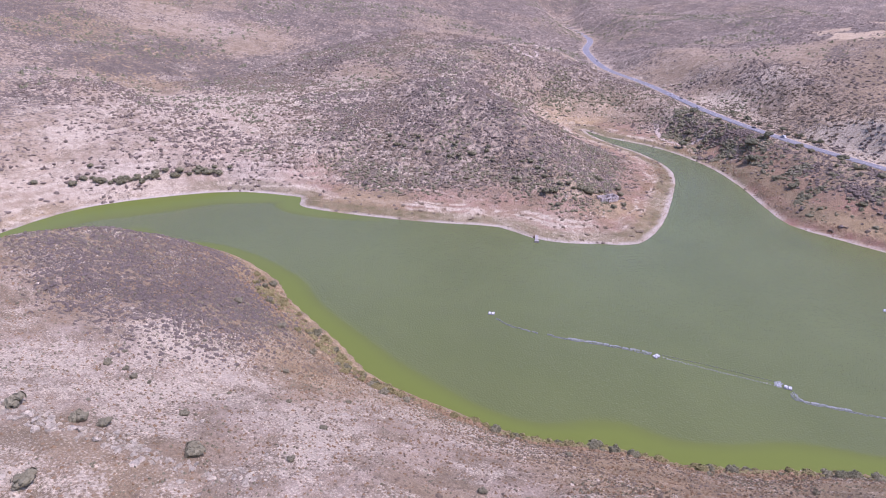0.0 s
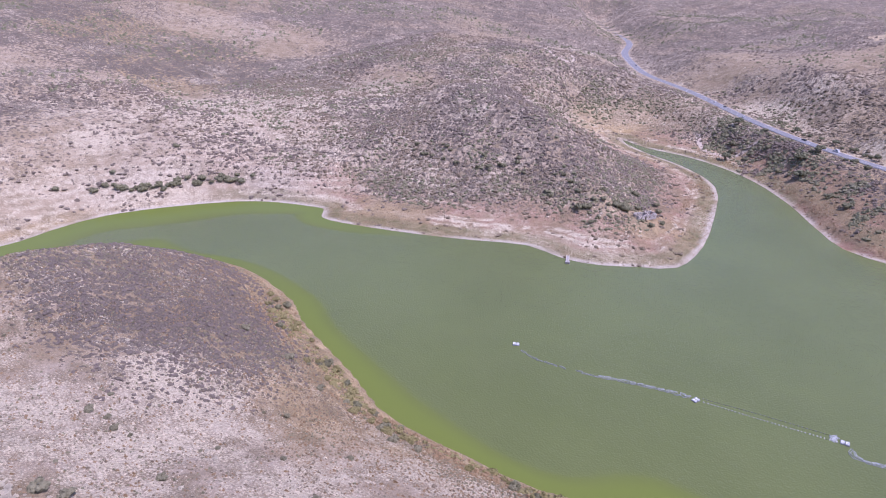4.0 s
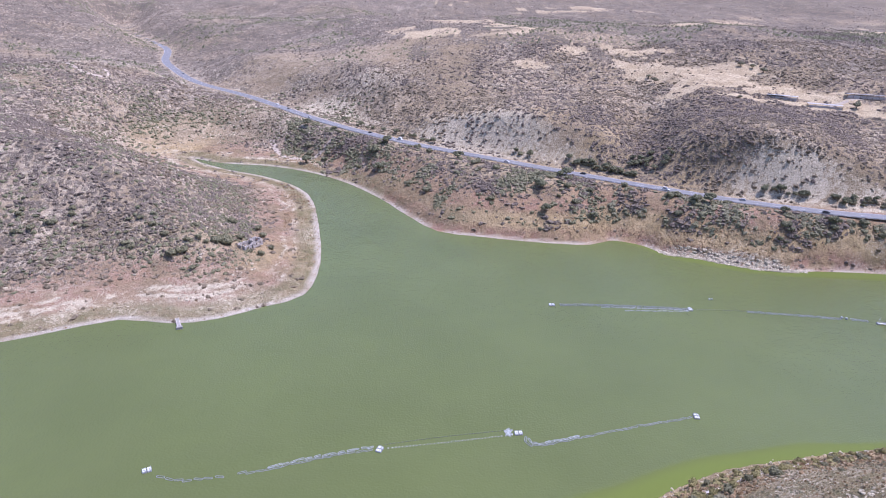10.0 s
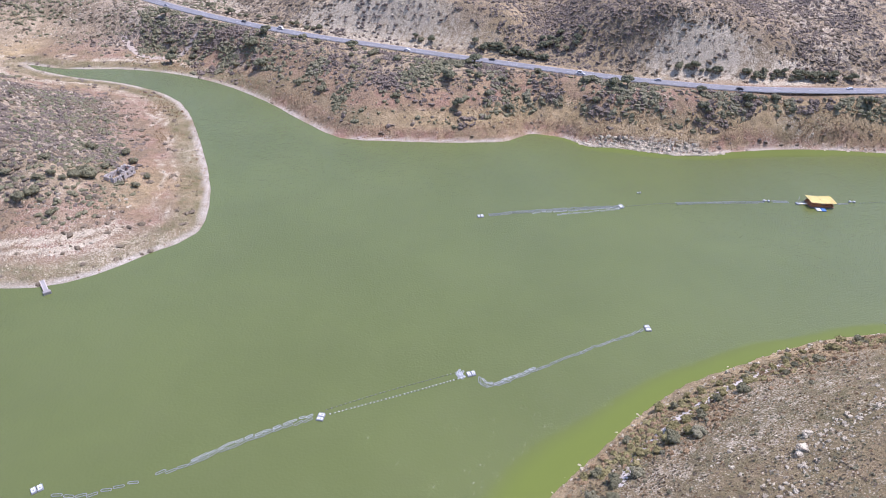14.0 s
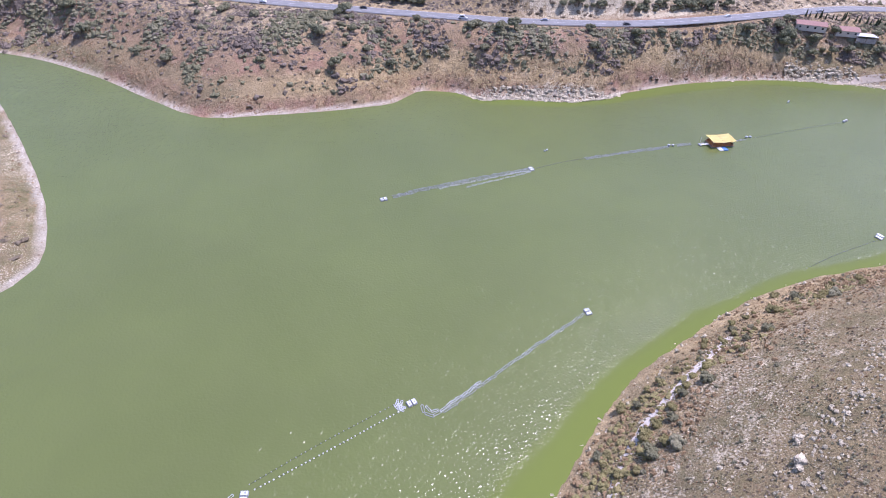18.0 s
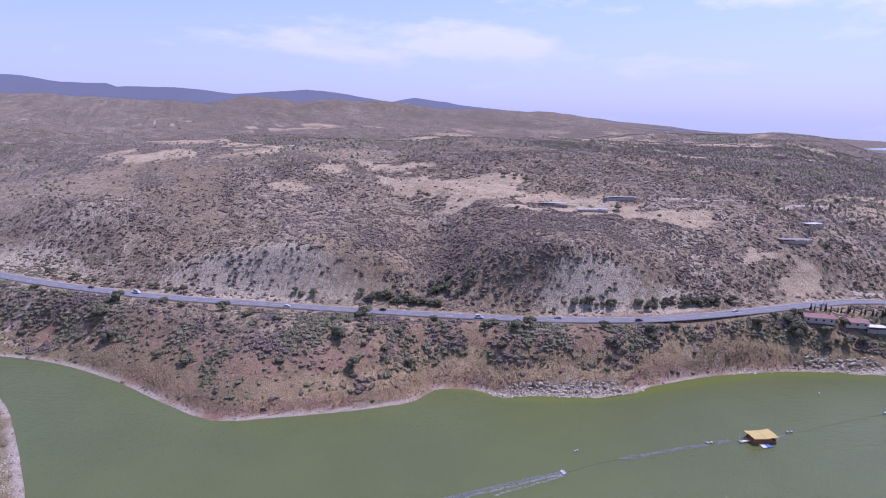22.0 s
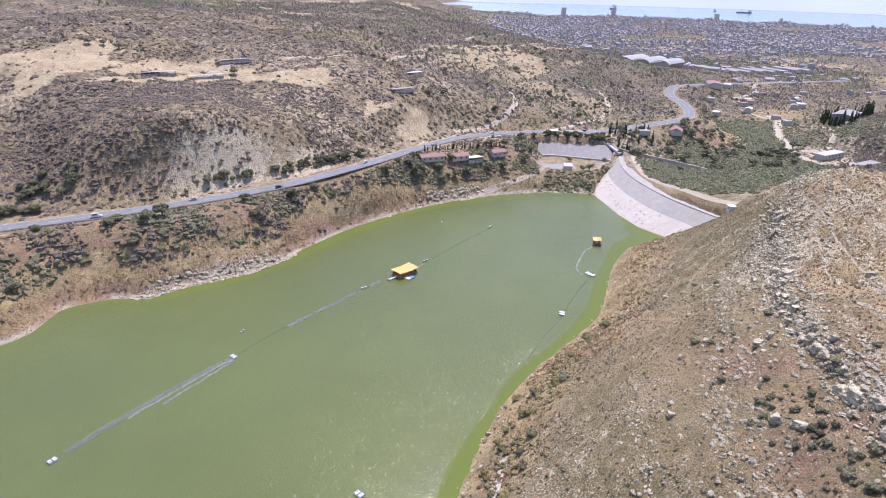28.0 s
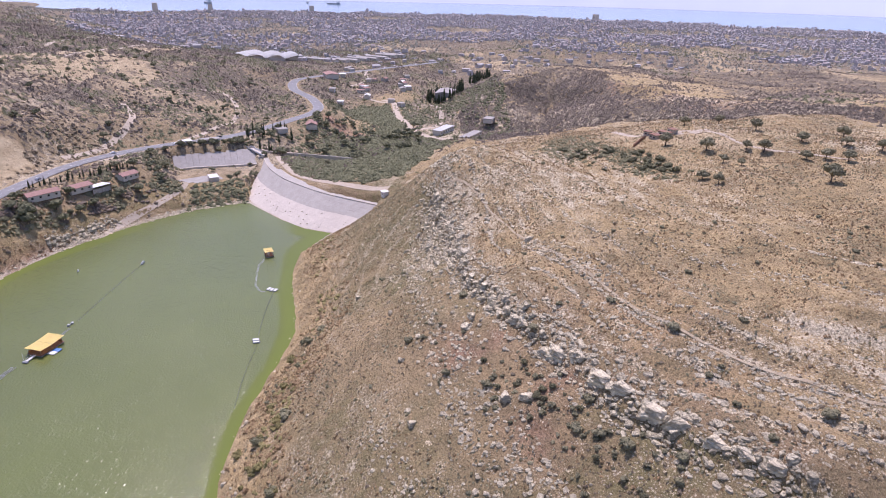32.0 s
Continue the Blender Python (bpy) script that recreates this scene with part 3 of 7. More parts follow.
def height(x, y, full=False):
    """The ground's height. With full, also the distances to the water, the road and the dam's crest."""
    x, y = np.asarray(x, float), np.asarray(y, float)
    d = shore_distance(x, y)
    dp = np.maximum(d, 0)
    z = net_height(x, y, NET) * bank_shape(x, y, dp)
    z = z + rise(x, y) * ramp(dp, 4, 45)
    r = np.hypot(x, y - 150)
    az = np.degrees(np.arctan2(x, y))
    # far land: mountains in the north, a plain that sinks to the sea in the south-east
    plain = ramp(az, 48, 66) * (1 - ramp(az, 150, 175))
    far = (95 + 22 * fbm(x, y, 500, 3, 5)) * (1 - plain) + plain * (4 + 5 * fbm(x, y, 600, 2, 8))
    mount = ramp(r, 2300, 4000) * (1 - ramp(az, 20, 52)) * (1 - ramp(-az, 60, 130))
    far = far + mount * (60 + 25 * fbm(x, y, 900, 3, 21)) + ramp(r, 1500, 3200) * (1 - plain) * 20 * (1 - ramp(az, 30, 60))
    far = far - ramp(r, 1800, 3500) * ramp(az, 26, 52) * (1 - plain) * 75
    k = ramp(r, 900, 1350)
    z = z * (1 - k) + far * k
    z = z + (3.0 * fbm(x, y, 60, 3, 3) + 6 * fbm(x, y, 170, 2, 12) * (1 - 0.5 * plain)) * ramp(dp, 15, 130)
    z = z + 0.5 * fbm(x, y, 14, 3, 17) * ramp(dp, 2, 25)
    # ledges of limestone that follow the slope
    led = 3.2
    zz = z + 1.2 * fbm(x, y, 40, 2, 31)
    step = np.floor(zz / led) * led + led * ramp(zz / led - np.floor(zz / led), 0.55, 0.95)
    z = z + (step - zz) * 0.42 * ramp(dp, 25, 60) * ramp(r, 1400, 700)
    # the scarp beyond the valley, with its gullies, and the tilted land behind it
    db, bz = nearest(x, y, BRINK)
    bz = bz[..., 0]
    back = inside(x, y, BEHIND)
    gully = ramp(np.abs(value_noise(x * 0.8 - y * 0.6, db * 0.12, 34, 91)), 0.42, 0.0)
    face = np.maximum(bz - (0.44 + 0.05 * fbm(x, y, 60, 2, 92)) * db - 7 * gully * ramp(db, 4, 26), 9)
    kf, kt = ramp(db, 165, 105), ramp(db, 420, 180)
    z = np.where(back, z * (1 - kt) + (bz - 0.07 * db + 2.5 * fbm(x, y, 50, 2, 93)) * kt, z * (1 - kf) + face * kf)
    # low steps of rock along the plateau, one behind the other
    dk, _ = nearest(x, y, RIDGE)
    up = inside(x, y, PLATEAU)
    f = ((dk + 3.5 * fbm(x, y, 45, 3, 64)) / 8.5) % 1
    z = z + up * 0.9 * (f - ramp(f, 0.84, 1.0)) * ramp(dk, 2, 6) * ramp(dk, 130, 70) * -1.0
    # the edge itself drops off in a broken wall of rock
    z = z + 2.6 * ramp(np.where(up, dk, -dk), -2.5, 1.5) * ramp(np.where(up, dk, -dk), 26, 4) * ramp(x, 60, 80) * ramp(x, 300, 250)
    # the dam
    dc, cz = nearest(x, y, CREST_RUN)
    z = np.where(dc < 90, np.maximum(z, CREST_Z - 1.2 - 0.5 * np.maximum(dc - 4, 0)), z)
    dt, _ = nearest(x, y, TOE)
    z = np.where((dc < 60) & inside(x, y, FACE), np.minimum(z, np.maximum(CREST_Z - 2.0 - 14.0 * dc / (dc + dt + 0.1), -1.2)), z)
    # the spillway's chute on its bench, and the flat yard below the apron
    dch, chz = nearest(x, y, CHUTE_LINE)
    w = (1 - ramp(dch, 10, 34)) * (dc > 3)
    z = z * (1 - w) + np.maximum(z - 3, chz[..., 0] - 0.4) * w
    # the road on its bench
    dr, rz = nearest(x, y, ROAD_LINE)
    rz = rz[..., 0]
    w = (1 - ramp(dr, 8.5, 44 + 46 * ramp(y, 560, 680))) * np.clip(dp / 36, 0, 1) ** 0.8
    z = np.where(d > 3, z * (1 - w) + (rz - 0.25) * w, z)
    dy_, _ = nearest(x, y, np.vstack([YARD, YARD[:1]]))
    dap, _ = nearest(x, y, np.vstack([APRON, APRON[:1]]))
    yard, apron_in = inside(x, y, YARD), inside(x, y, APRON)
    off_dam = ~inside(x, y, FACE) & (dr > 6)
    z = np.where((dy_ < 22) & off_dam & ~yard, np.minimum(z, 9 + 0.75 * np.maximum(dy_ - 1, 0)), z)
    z = np.where((dap < 24) & off_dam & ~apron_in & ~yard & (x > 470), np.minimum(z, np.maximum(15.8, 9 + 0.75 * dy_) + 0.4 * dap), z)
    z = np.where(yard & off_dam, 9.0, z)
    da, _ = nearest(x, y, APRON_LOW)
    z = np.where(apron_in, np.minimum(z, 8.2 + 0.33 * da), z)
    # the sea's edge
    coast = ramp(r, 3080 + 90 * fbm(x, y, 700, 3, 77) - 250 * ramp(az, 100, 140), 3130 + 90 * fbm(x, y, 700, 3, 77) - 250 * ramp(az, 100, 140)) * plain
    z = z * (1 - coast) - 14 * coast
    # beach and lake bed
    beach = 0.10 * dp + 0.25 * np.clip(value_noise(x, y, 9, 40), -1, 1) * np.clip(dp / 6, 0, 1)
    shelf = ramp(y, 200, 175) * ramp(x, -335, -315)
    kb = ramp(dp, 1.5 - 1.2 * shelf, 9 - 6.0 * shelf)
    z = np.where(d > 0, beach * (1 - kb) + np.where(dp < 60, np.maximum(z, 0.3), z) * kb, np.maximum(-5, np.where(d > -4, 0.10 * d, 0.3 * d + 0.8)))
    return (z, d, dr, dc) if full else z


# ---- the ground ----
def graded(lo, hi, step, end_lo, end_hi, grow=1.062):
    mid = list(np.arange(lo, hi + 0.1, step))
    left, right, s = [], [], step
    while (left[-1] if left else lo) > end_lo:
        s *= grow
        left.append((left[-1] if left else lo) - s)
    s = step
    while (right[-1] if right else hi) < end_hi:
        s *= grow
        right.append((right[-1] if right else hi) + s)
    return np.array(left[::-1] + mid + right)


def ellipse(x, y, cx, cy, a, b, turn=0, soft=0.35):
    c, s = math.cos(radians(turn)), math.sin(radians(turn))
    u, v = ((x - cx) * c + (y - cy) * s) / a, ((y - cy) * c - (x - cx) * s) / b
    return 1 - ramp(np.sqrt(u * u + v * v), 1 - soft, 1 + soft)


FIELDS = [[(46, 1080), (190, 1060), (150, 800), (88, 782), (76, 742), (48, 793), (26, 900)],
          [(80, 737), (110, 718), (153, 700), (122, 692), (92, 706)],
          [(159, 722), (258, 668), (250, 650), (209, 684), (158, 700)],
          [(151, 690), (185, 682), (213, 634), (263, 622), (289, 601), (262, 569), (262, 552), (300, 556), (342, 512), (405, 466), (372, 452), (316, 486),
           (263, 507), (208, 526), (182, 584), (201, 591), (166, 630), (169, 656)],
          [(386, 410), (413, 386), (416, 369), (380, 374), (366, 396)],
          [(55, 686), (94, 680), (94, 667), (68, 666)], [(-120, 1060), (-32, 1020), (17, 800), (-68, 870)]]


def stony_slope(x, y):
    """The bleached, stony part of the slope in the south-west."""
    return np.maximum(ellipse(x, y, -100, -30, 120, 42, -14), ellipse(x, y, -40, 5, 60, 26, -20))


def zones(x, y, z, d, dr, dc):
    """What covers the ground: shares between 0 and 1."""
    dp = np.maximum(d, 0)
    r = np.hypot(x, y - 150)
    az = np.degrees(np.arctan2(x, y))
    n1, n2, n3 = fbm(x, y, 45, 4, 101), fbm(x, y, 120, 3, 202), fbm(x, y, 16, 3, 303)
    south = ramp(y, 190, 120) * ramp(x, -420, -300) * (x < 460)
    pen = ramp(x, -40, -95) * ramp(y, 150, 190) * (1 - ramp(y, 560, 640))
    east = ((x > -120) & (y > 200) & ~((x < -60) & (y < 470))) | (x > 380)
    zz = z + 1.2 * fbm(x, y, 40, 2, 31)
    ledge = ramp(np.abs((zz / 3.2) % 1 - 0.75), 0.26, 0.08)
    bank = ramp(y, 186, 178) * ramp(x, -335, -315) * ramp(x, 365, 345)
    z_ = {}
    bench = ramp(dr, 55, 12) * ramp(dp, 40, 75)
    rock = 0.20 + 0.20 * n1 + 0.30 * ledge * ramp(n2, -0.5, 0.4)
    # bare cuttings over the road, rock shelf on the shore, stony nose of the ridge
    cut = ellipse(x, y, 30, 512, 75, 17, -32) + ellipse(x, y, 246, 391, 66, 18, -18) + ellipse(x, y, -130, 640, 60, 18, -45)
    shelf = ellipse(x, y, 165, 343, 46, 6, -18)
    rock = rock + 0.42 * np.clip(cut, 0, 1) * (dr > 9) * (0.7 + 0.6 * ledge) + 0.5 * shelf
    rock = rock - 0.22 * east * (1 - ramp(np.abs(x), 300, 800)) * ramp(dp, 60, 30)
    # pale slopes in the west, behind the arm of the lake
    west = ellipse(x, y, -470, 210, 130, 120, 20) + 0.7 * ellipse(x, y, -490, 400, 70, 45, 10) + 0.6 * ellipse(x, y, -900, 440, 160, 70, 15)
    rock = rock + 0.20 * np.clip(west, 0, 1)
    # stones on the near slopes
    near = ellipse(x, y, -70, -40, 130, 75, -15) + ellipse(x, y, 190, 30, 130, 60, 10)
    rock = rock * (1 - 0.9 * bank * ramp(dp, 22, 10)) + 0.17 * stony_slope(x, y) * (0.6 + 0.8 * n3)
    rock = rock + 0.06 * np.clip(near, 0, 1) + 0.10 * n3 * south - 0.05 * south
    # white stones along the peninsula's terrace
    terr = ramp(np.abs(dp - 21 - 5 * n1), 9, 4) * pen * ramp(x, -330, -230)
    rock = rock + 0.5 * ramp(np.abs(((dp + 4 * n3) / 7) % 1 - 0.5), 0.34, 0.12) * terr * ramp(n3, -0.4, 0.5)
    # rows of stone and bands of grass that run along the plateau
    dk, _ = nearest(x, y, RIDGE)
    plateau = inside(x, y, PLATEAU) * (y < 130) * 1.0
    row = ramp(np.abs(((dk + 3.5 * fbm(x, y, 45, 3, 64)) / 8.5) % 1 - 0.9), 0.2, 0.06) * ramp(fbm(x, y, 35, 2, 65), -0.5, 0.2)
    rock = rock + plateau * ramp(dk, 130, 60) * (0.42 * row - 0.06)
    gravel = ellipse(x, y, 173, 44, 26, 12, 25) + ellipse(x, y, 132, 20, 30, 12, 40) + ellipse(x, y, 126, 115, 22, 9, 20) + 0.8 * ellipse(x, y, -95, -15, 75, 26, -25) + 0.7 * ellipse(x, y, -60, -55, 90, 24, -12) + 0.6 * ellipse(x, y, -40, 30, 70, 22, -20)
    rock = rock + 0.21 * np.clip(gravel, 0, 1) * (0.7 + 0.5 * n3)
    heath = ellipse(x, y, -225, 42, 95, 48, -22, 0.25) * south
    z_["pale"] = ramp(dp, 4.2, 1.8) * ramp(n3, -1.2, 0.2) * np.where((y < 182) & (x < 345) & (x > -330), 0.04, 0.8) + 0.35 * np.clip(west, 0, 1) * ramp(n2, -0.4, 0.6) * ramp(dp, 60, 20) + 0.6 * shelf * ledge
    z_["dry"] = np.clip(0.35 + 0.5 * n2 + 0.5 * ramp(r, 250, 700) * 0.4, 0, 1) * 0.65
    z_["dry"] = np.maximum(z_["dry"], ellipse(x, y, 270, -10, 190, 110, 10) * (0.45 + 0.25 * n1 + 0.45 * (1 - ledge)))
    z_["dry"] = np.maximum(z_["dry"], 0.2 * ramp(x, 40, 110) * (y < 178) * (x < 345) * ramp(n1, -0.8, 0.5))
    z_["dry"] = np.maximum(z_["dry"], plateau * (0.75 - 0.5 * row) * ramp(dk, 4, 12))
    z_["dry"] = np.maximum(z_["dry"], 0.85 * east * ramp(dp, 10, 24) * ramp(dr, 90, 50) * ramp(x, 230, 170) * ramp(x, -220, -120) * ramp(n1, -0.9, 0.3))
    z_["dry"] = np.maximum(z_["dry"], 1.0 * bank * ramp(dp + 6 * n1, 32, 16) * np.maximum(ramp(x, 40, 120), 0.75))
    z_["dry"] = np.maximum(z_["dry"], 1.0 * east * ramp(dp, 34, 24) * ramp(x, -40, 60))
    z_["dry"] = np.maximum(z_["dry"], 0.9 * bank * ramp(dp, 26, 10) * ramp(n1, -0.9, 0.0))
    z_["dry"] = np.maximum(z_["dry"], 0.75 * south * ellipse(x, y, -85, 25, 70, 24, -14) * ramp(n1, -1.0, 0.4))
    z_["dry"] = np.maximum(z_["dry"], 0.7 * pen * ellipse(x, y, -140, 318, 60, 30, 20))
    plain = ramp(az, 48, 66) * (1 - ramp(az, 150, 175)) * ramp(r, 420, 560)
    z_["dry"] = np.maximum(z_["dry"], plain * np.clip(0.25 + 0.9 * n2, 0, 0.8))
    z_["red"] = np.clip(east * np.maximum(ramp(dp, 62, 30) * ramp(dp, 20, 27), 1.2 * ramp(dp + 4 * n1, 12, 7)) * (0.8 + 0.4 * n1) * ramp(x, 460, 300) + 0.5 * pen * ramp(np.abs(dp - 45), 22, 6) * (0.6 + 0.5 * n1), 0, 1)
    z_["red"] = np.maximum(z_["red"], 0.9 * pen * ramp(np.abs(dp - 36), 26, 14) * ramp(n1, -0.9, 0.1))
    inlet = ellipse(x, y, -280, 585, 54, 33, 62, 0.25)
    z_["dry"] = np.maximum(z_["dry"], inlet)
    db, _ = nearest(x, y, BRINK)
    back = inside(x, y, BEHIND)
    wall = ~back * ramp(db, 130, 90)
    z_["dry"] = np.where(back, np.maximum(z_["dry"], ramp(db, 160, 60) * (0.9 + 0.3 * n1)), z_["dry"])
    z_["dry"] = np.maximum(z_["dry"], ellipse(x, y, 757, 120, 34, 15, 20, 0.2) + ellipse(x, y, 640, 100, 40, 12, -60, 0.2))
    z_["red"] = np.maximum(z_["red"], 1.0 * south * ellipse(x, y, 112, 74, 45, 11, 32) * ramp(n3, -0.5, 0.3))
    z_["red"] = np.maximum(z_["red"], 0.25 * south * ellipse(x, y, 90, 55, 70, 30, 10) + 0.1 * south * ramp(n2, 0.2, 0.9))
    z_["red"] = np.maximum(z_["red"], 0.9 * ~back * ramp(db, 34, 18) * ramp(x, 700, 640) * ramp(n1, -0.6, 0.2))
    east_valley = ellipse(x, y, 770, 105, 190, 75, -10) * ~inside(x, y, THICKET)
    z_["dry"] = np.maximum(z_["dry"], east_valley * ramp(n1, -0.8, 0.1))
    z_["red"] = np.maximum(z_["red"], 0.5 * east_valley * ramp(n2, -0.1, 0.4))
    z_["red"] = np.maximum(z_["red"], ellipse(x, y, 615, 185, 32, 13, 60, 0.25))
    z_["red"] = z_["red"] * (1 - inlet)
    z_["chalk"] = np.clip(ramp(y + 0.6 * np.minimum(x + 330, 0), 150, 230) * (0.75 + 0.35 * n2) * ramp(dp, 24, 60) * (1 - 0.45 * plain) + 0.9 * np.clip(west, 0, 1), 0, 1) * (1 - 0.55 * ramp(x, -140, 0) * (y > 300)) * (1 - 0.5 * east * ramp(dr, 60, 20))
    z_["chalk"] = np.where((x < -330) & (y < 240), np.maximum(z_["chalk"], 0.7 * ramp(dp, 6, 16)), z_["chalk"])
    z_["chalk"] = np.maximum(z_["chalk"], 0.9 * stony_slope(x, y) * ramp(n1, -1.1, 0.1))
    z_["green"] = np.clip(1.0 * pen * ramp(np.abs(dp - 8), 8, 5) + 0.7 * east * ramp(np.abs(dp - 12), 12, 5) * ramp(n2, -0.3, 0.5), 0, 1)
    z_["green"] = np.maximum(z_["green"], south * ramp(np.abs(dp - 12), 10, 5) * ramp(x, 140, 60) * ramp(x, -90, -40) * 0.6)
    z_["green"] = np.maximum(z_["green"], 0.95 * south * ~inside(x, y, PLATEAU) * ramp(x, 30, 70) * ramp(dp, 14, 30) * ramp(n1, -0.9, 0.3))
    cover = 0.68 + 0.65 * n2 + 0.25 * n1
    cover = cover - 0.7 * east_valley + 1.2 * wall * ramp(db, 8, 24) - 0.6 * back * ramp(db, 120, 60)
    cover = cover + 0.5 * ellipse(x, y, -250, 380, 130, 90, 20) + 0.45 * ellipse(x, y, 130, 470, 90, 80, 60) + 0.4 * ellipse(x, y, -190, 30, 90, 55, 10)
    cover = cover - 0.7 * stony_slope(x, y) - 1.5 * inlet + 0.3 * ellipse(x, y, -250, 395, 180, 140, 20, 0.5) + 0.25 * ellipse(x, y, -330, 620, 220, 120, 30)
    cover = cover - 0.32 * np.clip(west, 0, 1) - 0.5 * ellipse(x, y, 300, -10, 170, 120, 10) - 0.3 * np.clip(near, 0, 1) - 0.6 * np.clip(cut, 0, 1) + 0.08 * plain + 0.35 * plain * ramp(y, 180, 260)
    cover = cover + (0.35 * ((x > -60) & (y > 370) & (dr > 14)) + 0.5 * ellipse(x, y, 240, 468, 140, 62, -25)) * (1 - np.clip(cut, 0, 1))
    cover = cover + 0.9 * heath + 0.15 * ramp(r, 560, 760) + 0.3 * ramp(r, 650, 1100) - 0.2 * (x < -330) * (y < 300) * ramp(r, 900, 500)
    cover = cover * ramp(dp, 22, 60) * ramp(dr, 7, 11)
    fld = np.zeros_like(x)
    m = (x > -180) & (x < 480) & (y > 330) & (y < 1150)
    jx, jy = x + 9 * n3, y + 9 * n1
    for ring in FIELDS:
        fld[m] = np.maximum(fld[m], inside(jx[m], jy[m], np.array(ring, float)).astype(float))
    more = ramp(fbm(x * 0.7 + y * 0.2, y * 1.8, 120, 2, 61), 0.56, 0.62) * ramp(r, 560, 700) * ramp(r, 2600, 1900) * (x > -60) * (dr > 20)
    fld = np.maximum(fld, 0.85 * more * (1 - plain * 0.4))
    fld = np.maximum(fld, 0.6 * ellipse(x, y, 312, -22, 55, 20, 20))
    fld = fld * ramp(fbm(x * 0.8 + y * 0.3, y * 1.7, 42, 3, 62), -0.42, -0.25)
    z_["field"] = fld * (dr > 12)
    z_["scrub"] = np.clip(cover, 0, 1) * (1 - fld)
    z_["brush"] = z_["scrub"] * np.maximum(ramp(r, 420, 620), 0.52 * (y > 180) + 0.15 * ellipse(x, y, -250, 395, 180, 140, 20, 0.5))
    z_["brush"] = np.maximum(z_["brush"], 0.85 * heath * ramp(dp, 14, 26))
    rock = rock + wall * 0.3 * ramp(fbm(x * 0.8 - y * 0.6, db * 0.15, 22, 2, 94), 0.0, 0.5)
    rock = rock - 0.10 * ((x > -60) & (y > 380)) * (1 - np.clip(cut, 0, 1))
    rock = rock * (1 - 0.4 * ramp(r, 480, 800))
    z_["rock"] = np.clip(rock, 0, 1) * (1 - fld)
    bed = ramp(d, 0, -1)
    for k in z_:
        z_[k] = np.clip(z_[k], 0, 1) * (1 - bed)
    return z_


gx, gy = graded(-440, 480, 2.5, -4880, 4880), graded(-130, 600, 2.5, -4880, 4880)
GX, GY = np.meshgrid(gx, gy)
GZ, GD, GR, GC = height(GX, GY, full=True)
nx, ny = len(gx), len(gy)
ids = np.arange(nx * ny).reshape(ny, nx)
quads = np.stack([ids[:-1, :-1], ids[:-1, 1:], ids[1:, 1:], ids[1:, :-1]], -1).reshape(-1, 4)
ground_mesh = mesh_of("ground", np.stack([GX, GY, GZ], -1).reshape(-1, 3), quads, GROUND, smooth=True)
ZONES = zones(GX, GY, GZ, GD, GR, GC)
for key, val in ZONES.items():
    ground_mesh.attributes.new(key, "FLOAT", "POINT").data.foreach_set("value", val.astype(np.float32).ravel())
tagged(new("ground", ground_mesh), "dry stony hills with scrub, pale ledges and straw fields", "ground", kind="structure")


def sample(grid, x, y):
    """A grid's value at the points, between the ground's vertices."""
    i = np.clip(np.searchsorted(gx, x) - 1, 0, nx - 2)
    j = np.clip(np.searchsorted(gy, y) - 1, 0, ny - 2)
    f, g = (x - gx[i]) / (gx[i + 1] - gx[i]), (y - gy[j]) / (gy[j + 1] - gy[j])
    return (grid[j, i] * (1 - f) + grid[j, i + 1] * f) * (1 - g) + (grid[j + 1, i] * (1 - f) + grid[j + 1, i + 1] * f) * g


def zat(x, y):
    return float(sample(GZ, np.array([float(x)]), np.array([float(y)]))[0])


def sheet(name, x0, x1, y0, y1, step, z, keep, shallow, material, label):
    ax, ay = np.arange(x0, x1 + 0.1, step), np.arange(y0, y1 + 0.1, step)
    X, Y = np.meshgrid(ax, ay)
    q = np.arange(X.size).reshape(X.shape)
    f = np.stack([q[:-1, :-1], q[:-1, 1:], q[1:, 1:], q[1:, :-1]], -1).reshape(-1, 4)
    cx, cy = X.ravel()[f].mean(1), Y.ravel()[f].mean(1)
    f = f[keep(cx, cy)]
    me = mesh_of(name, np.stack([X, Y, np.full_like(X, z)], -1).reshape(-1, 3), f, material)
    me.attributes.new("shallow", "FLOAT", "POINT").data.foreach_set("value", shallow(X, Y).astype(np.float32).ravel())
    return tagged(new(name, me), label, "water", kind="structure")


def shallow_water(x, y):
    d = -shore_distance(x, y)
    k = 13 + 7 * fbm(x, y, 60, 2, 9)
    k = k + 22 * ramp(x, -300, -360)
    near_south = ramp(y, 215, 150) * ramp(x, -280, -200) + ramp(x, -200, -330)
    far_side = 0.6 * ramp(y, 250, 330) * ramp(x, 90, 130)
    return np.clip(ramp(d, 1.0 * k, 0.35 * k) * np.clip(near_south + far_side, 0.1, 1) + 0.05 * fbm(x, y, 90, 3, 19), 0, 1)


sheet("lake", -440, 450, -120, 570, 3, 0.0, lambda x, y: shore_distance(x, y) < 9, shallow_water, LAKE_WATER, "still green reservoir water with algae along the banks")
sheet("sea", 1000, 4880, -4880, 4000, 97, -4.0, lambda x, y: np.hypot(x, y - 150) > 2500, lambda x, y: np.zeros_like(x), SEA_WATER, "pale blue sea beyond the town")


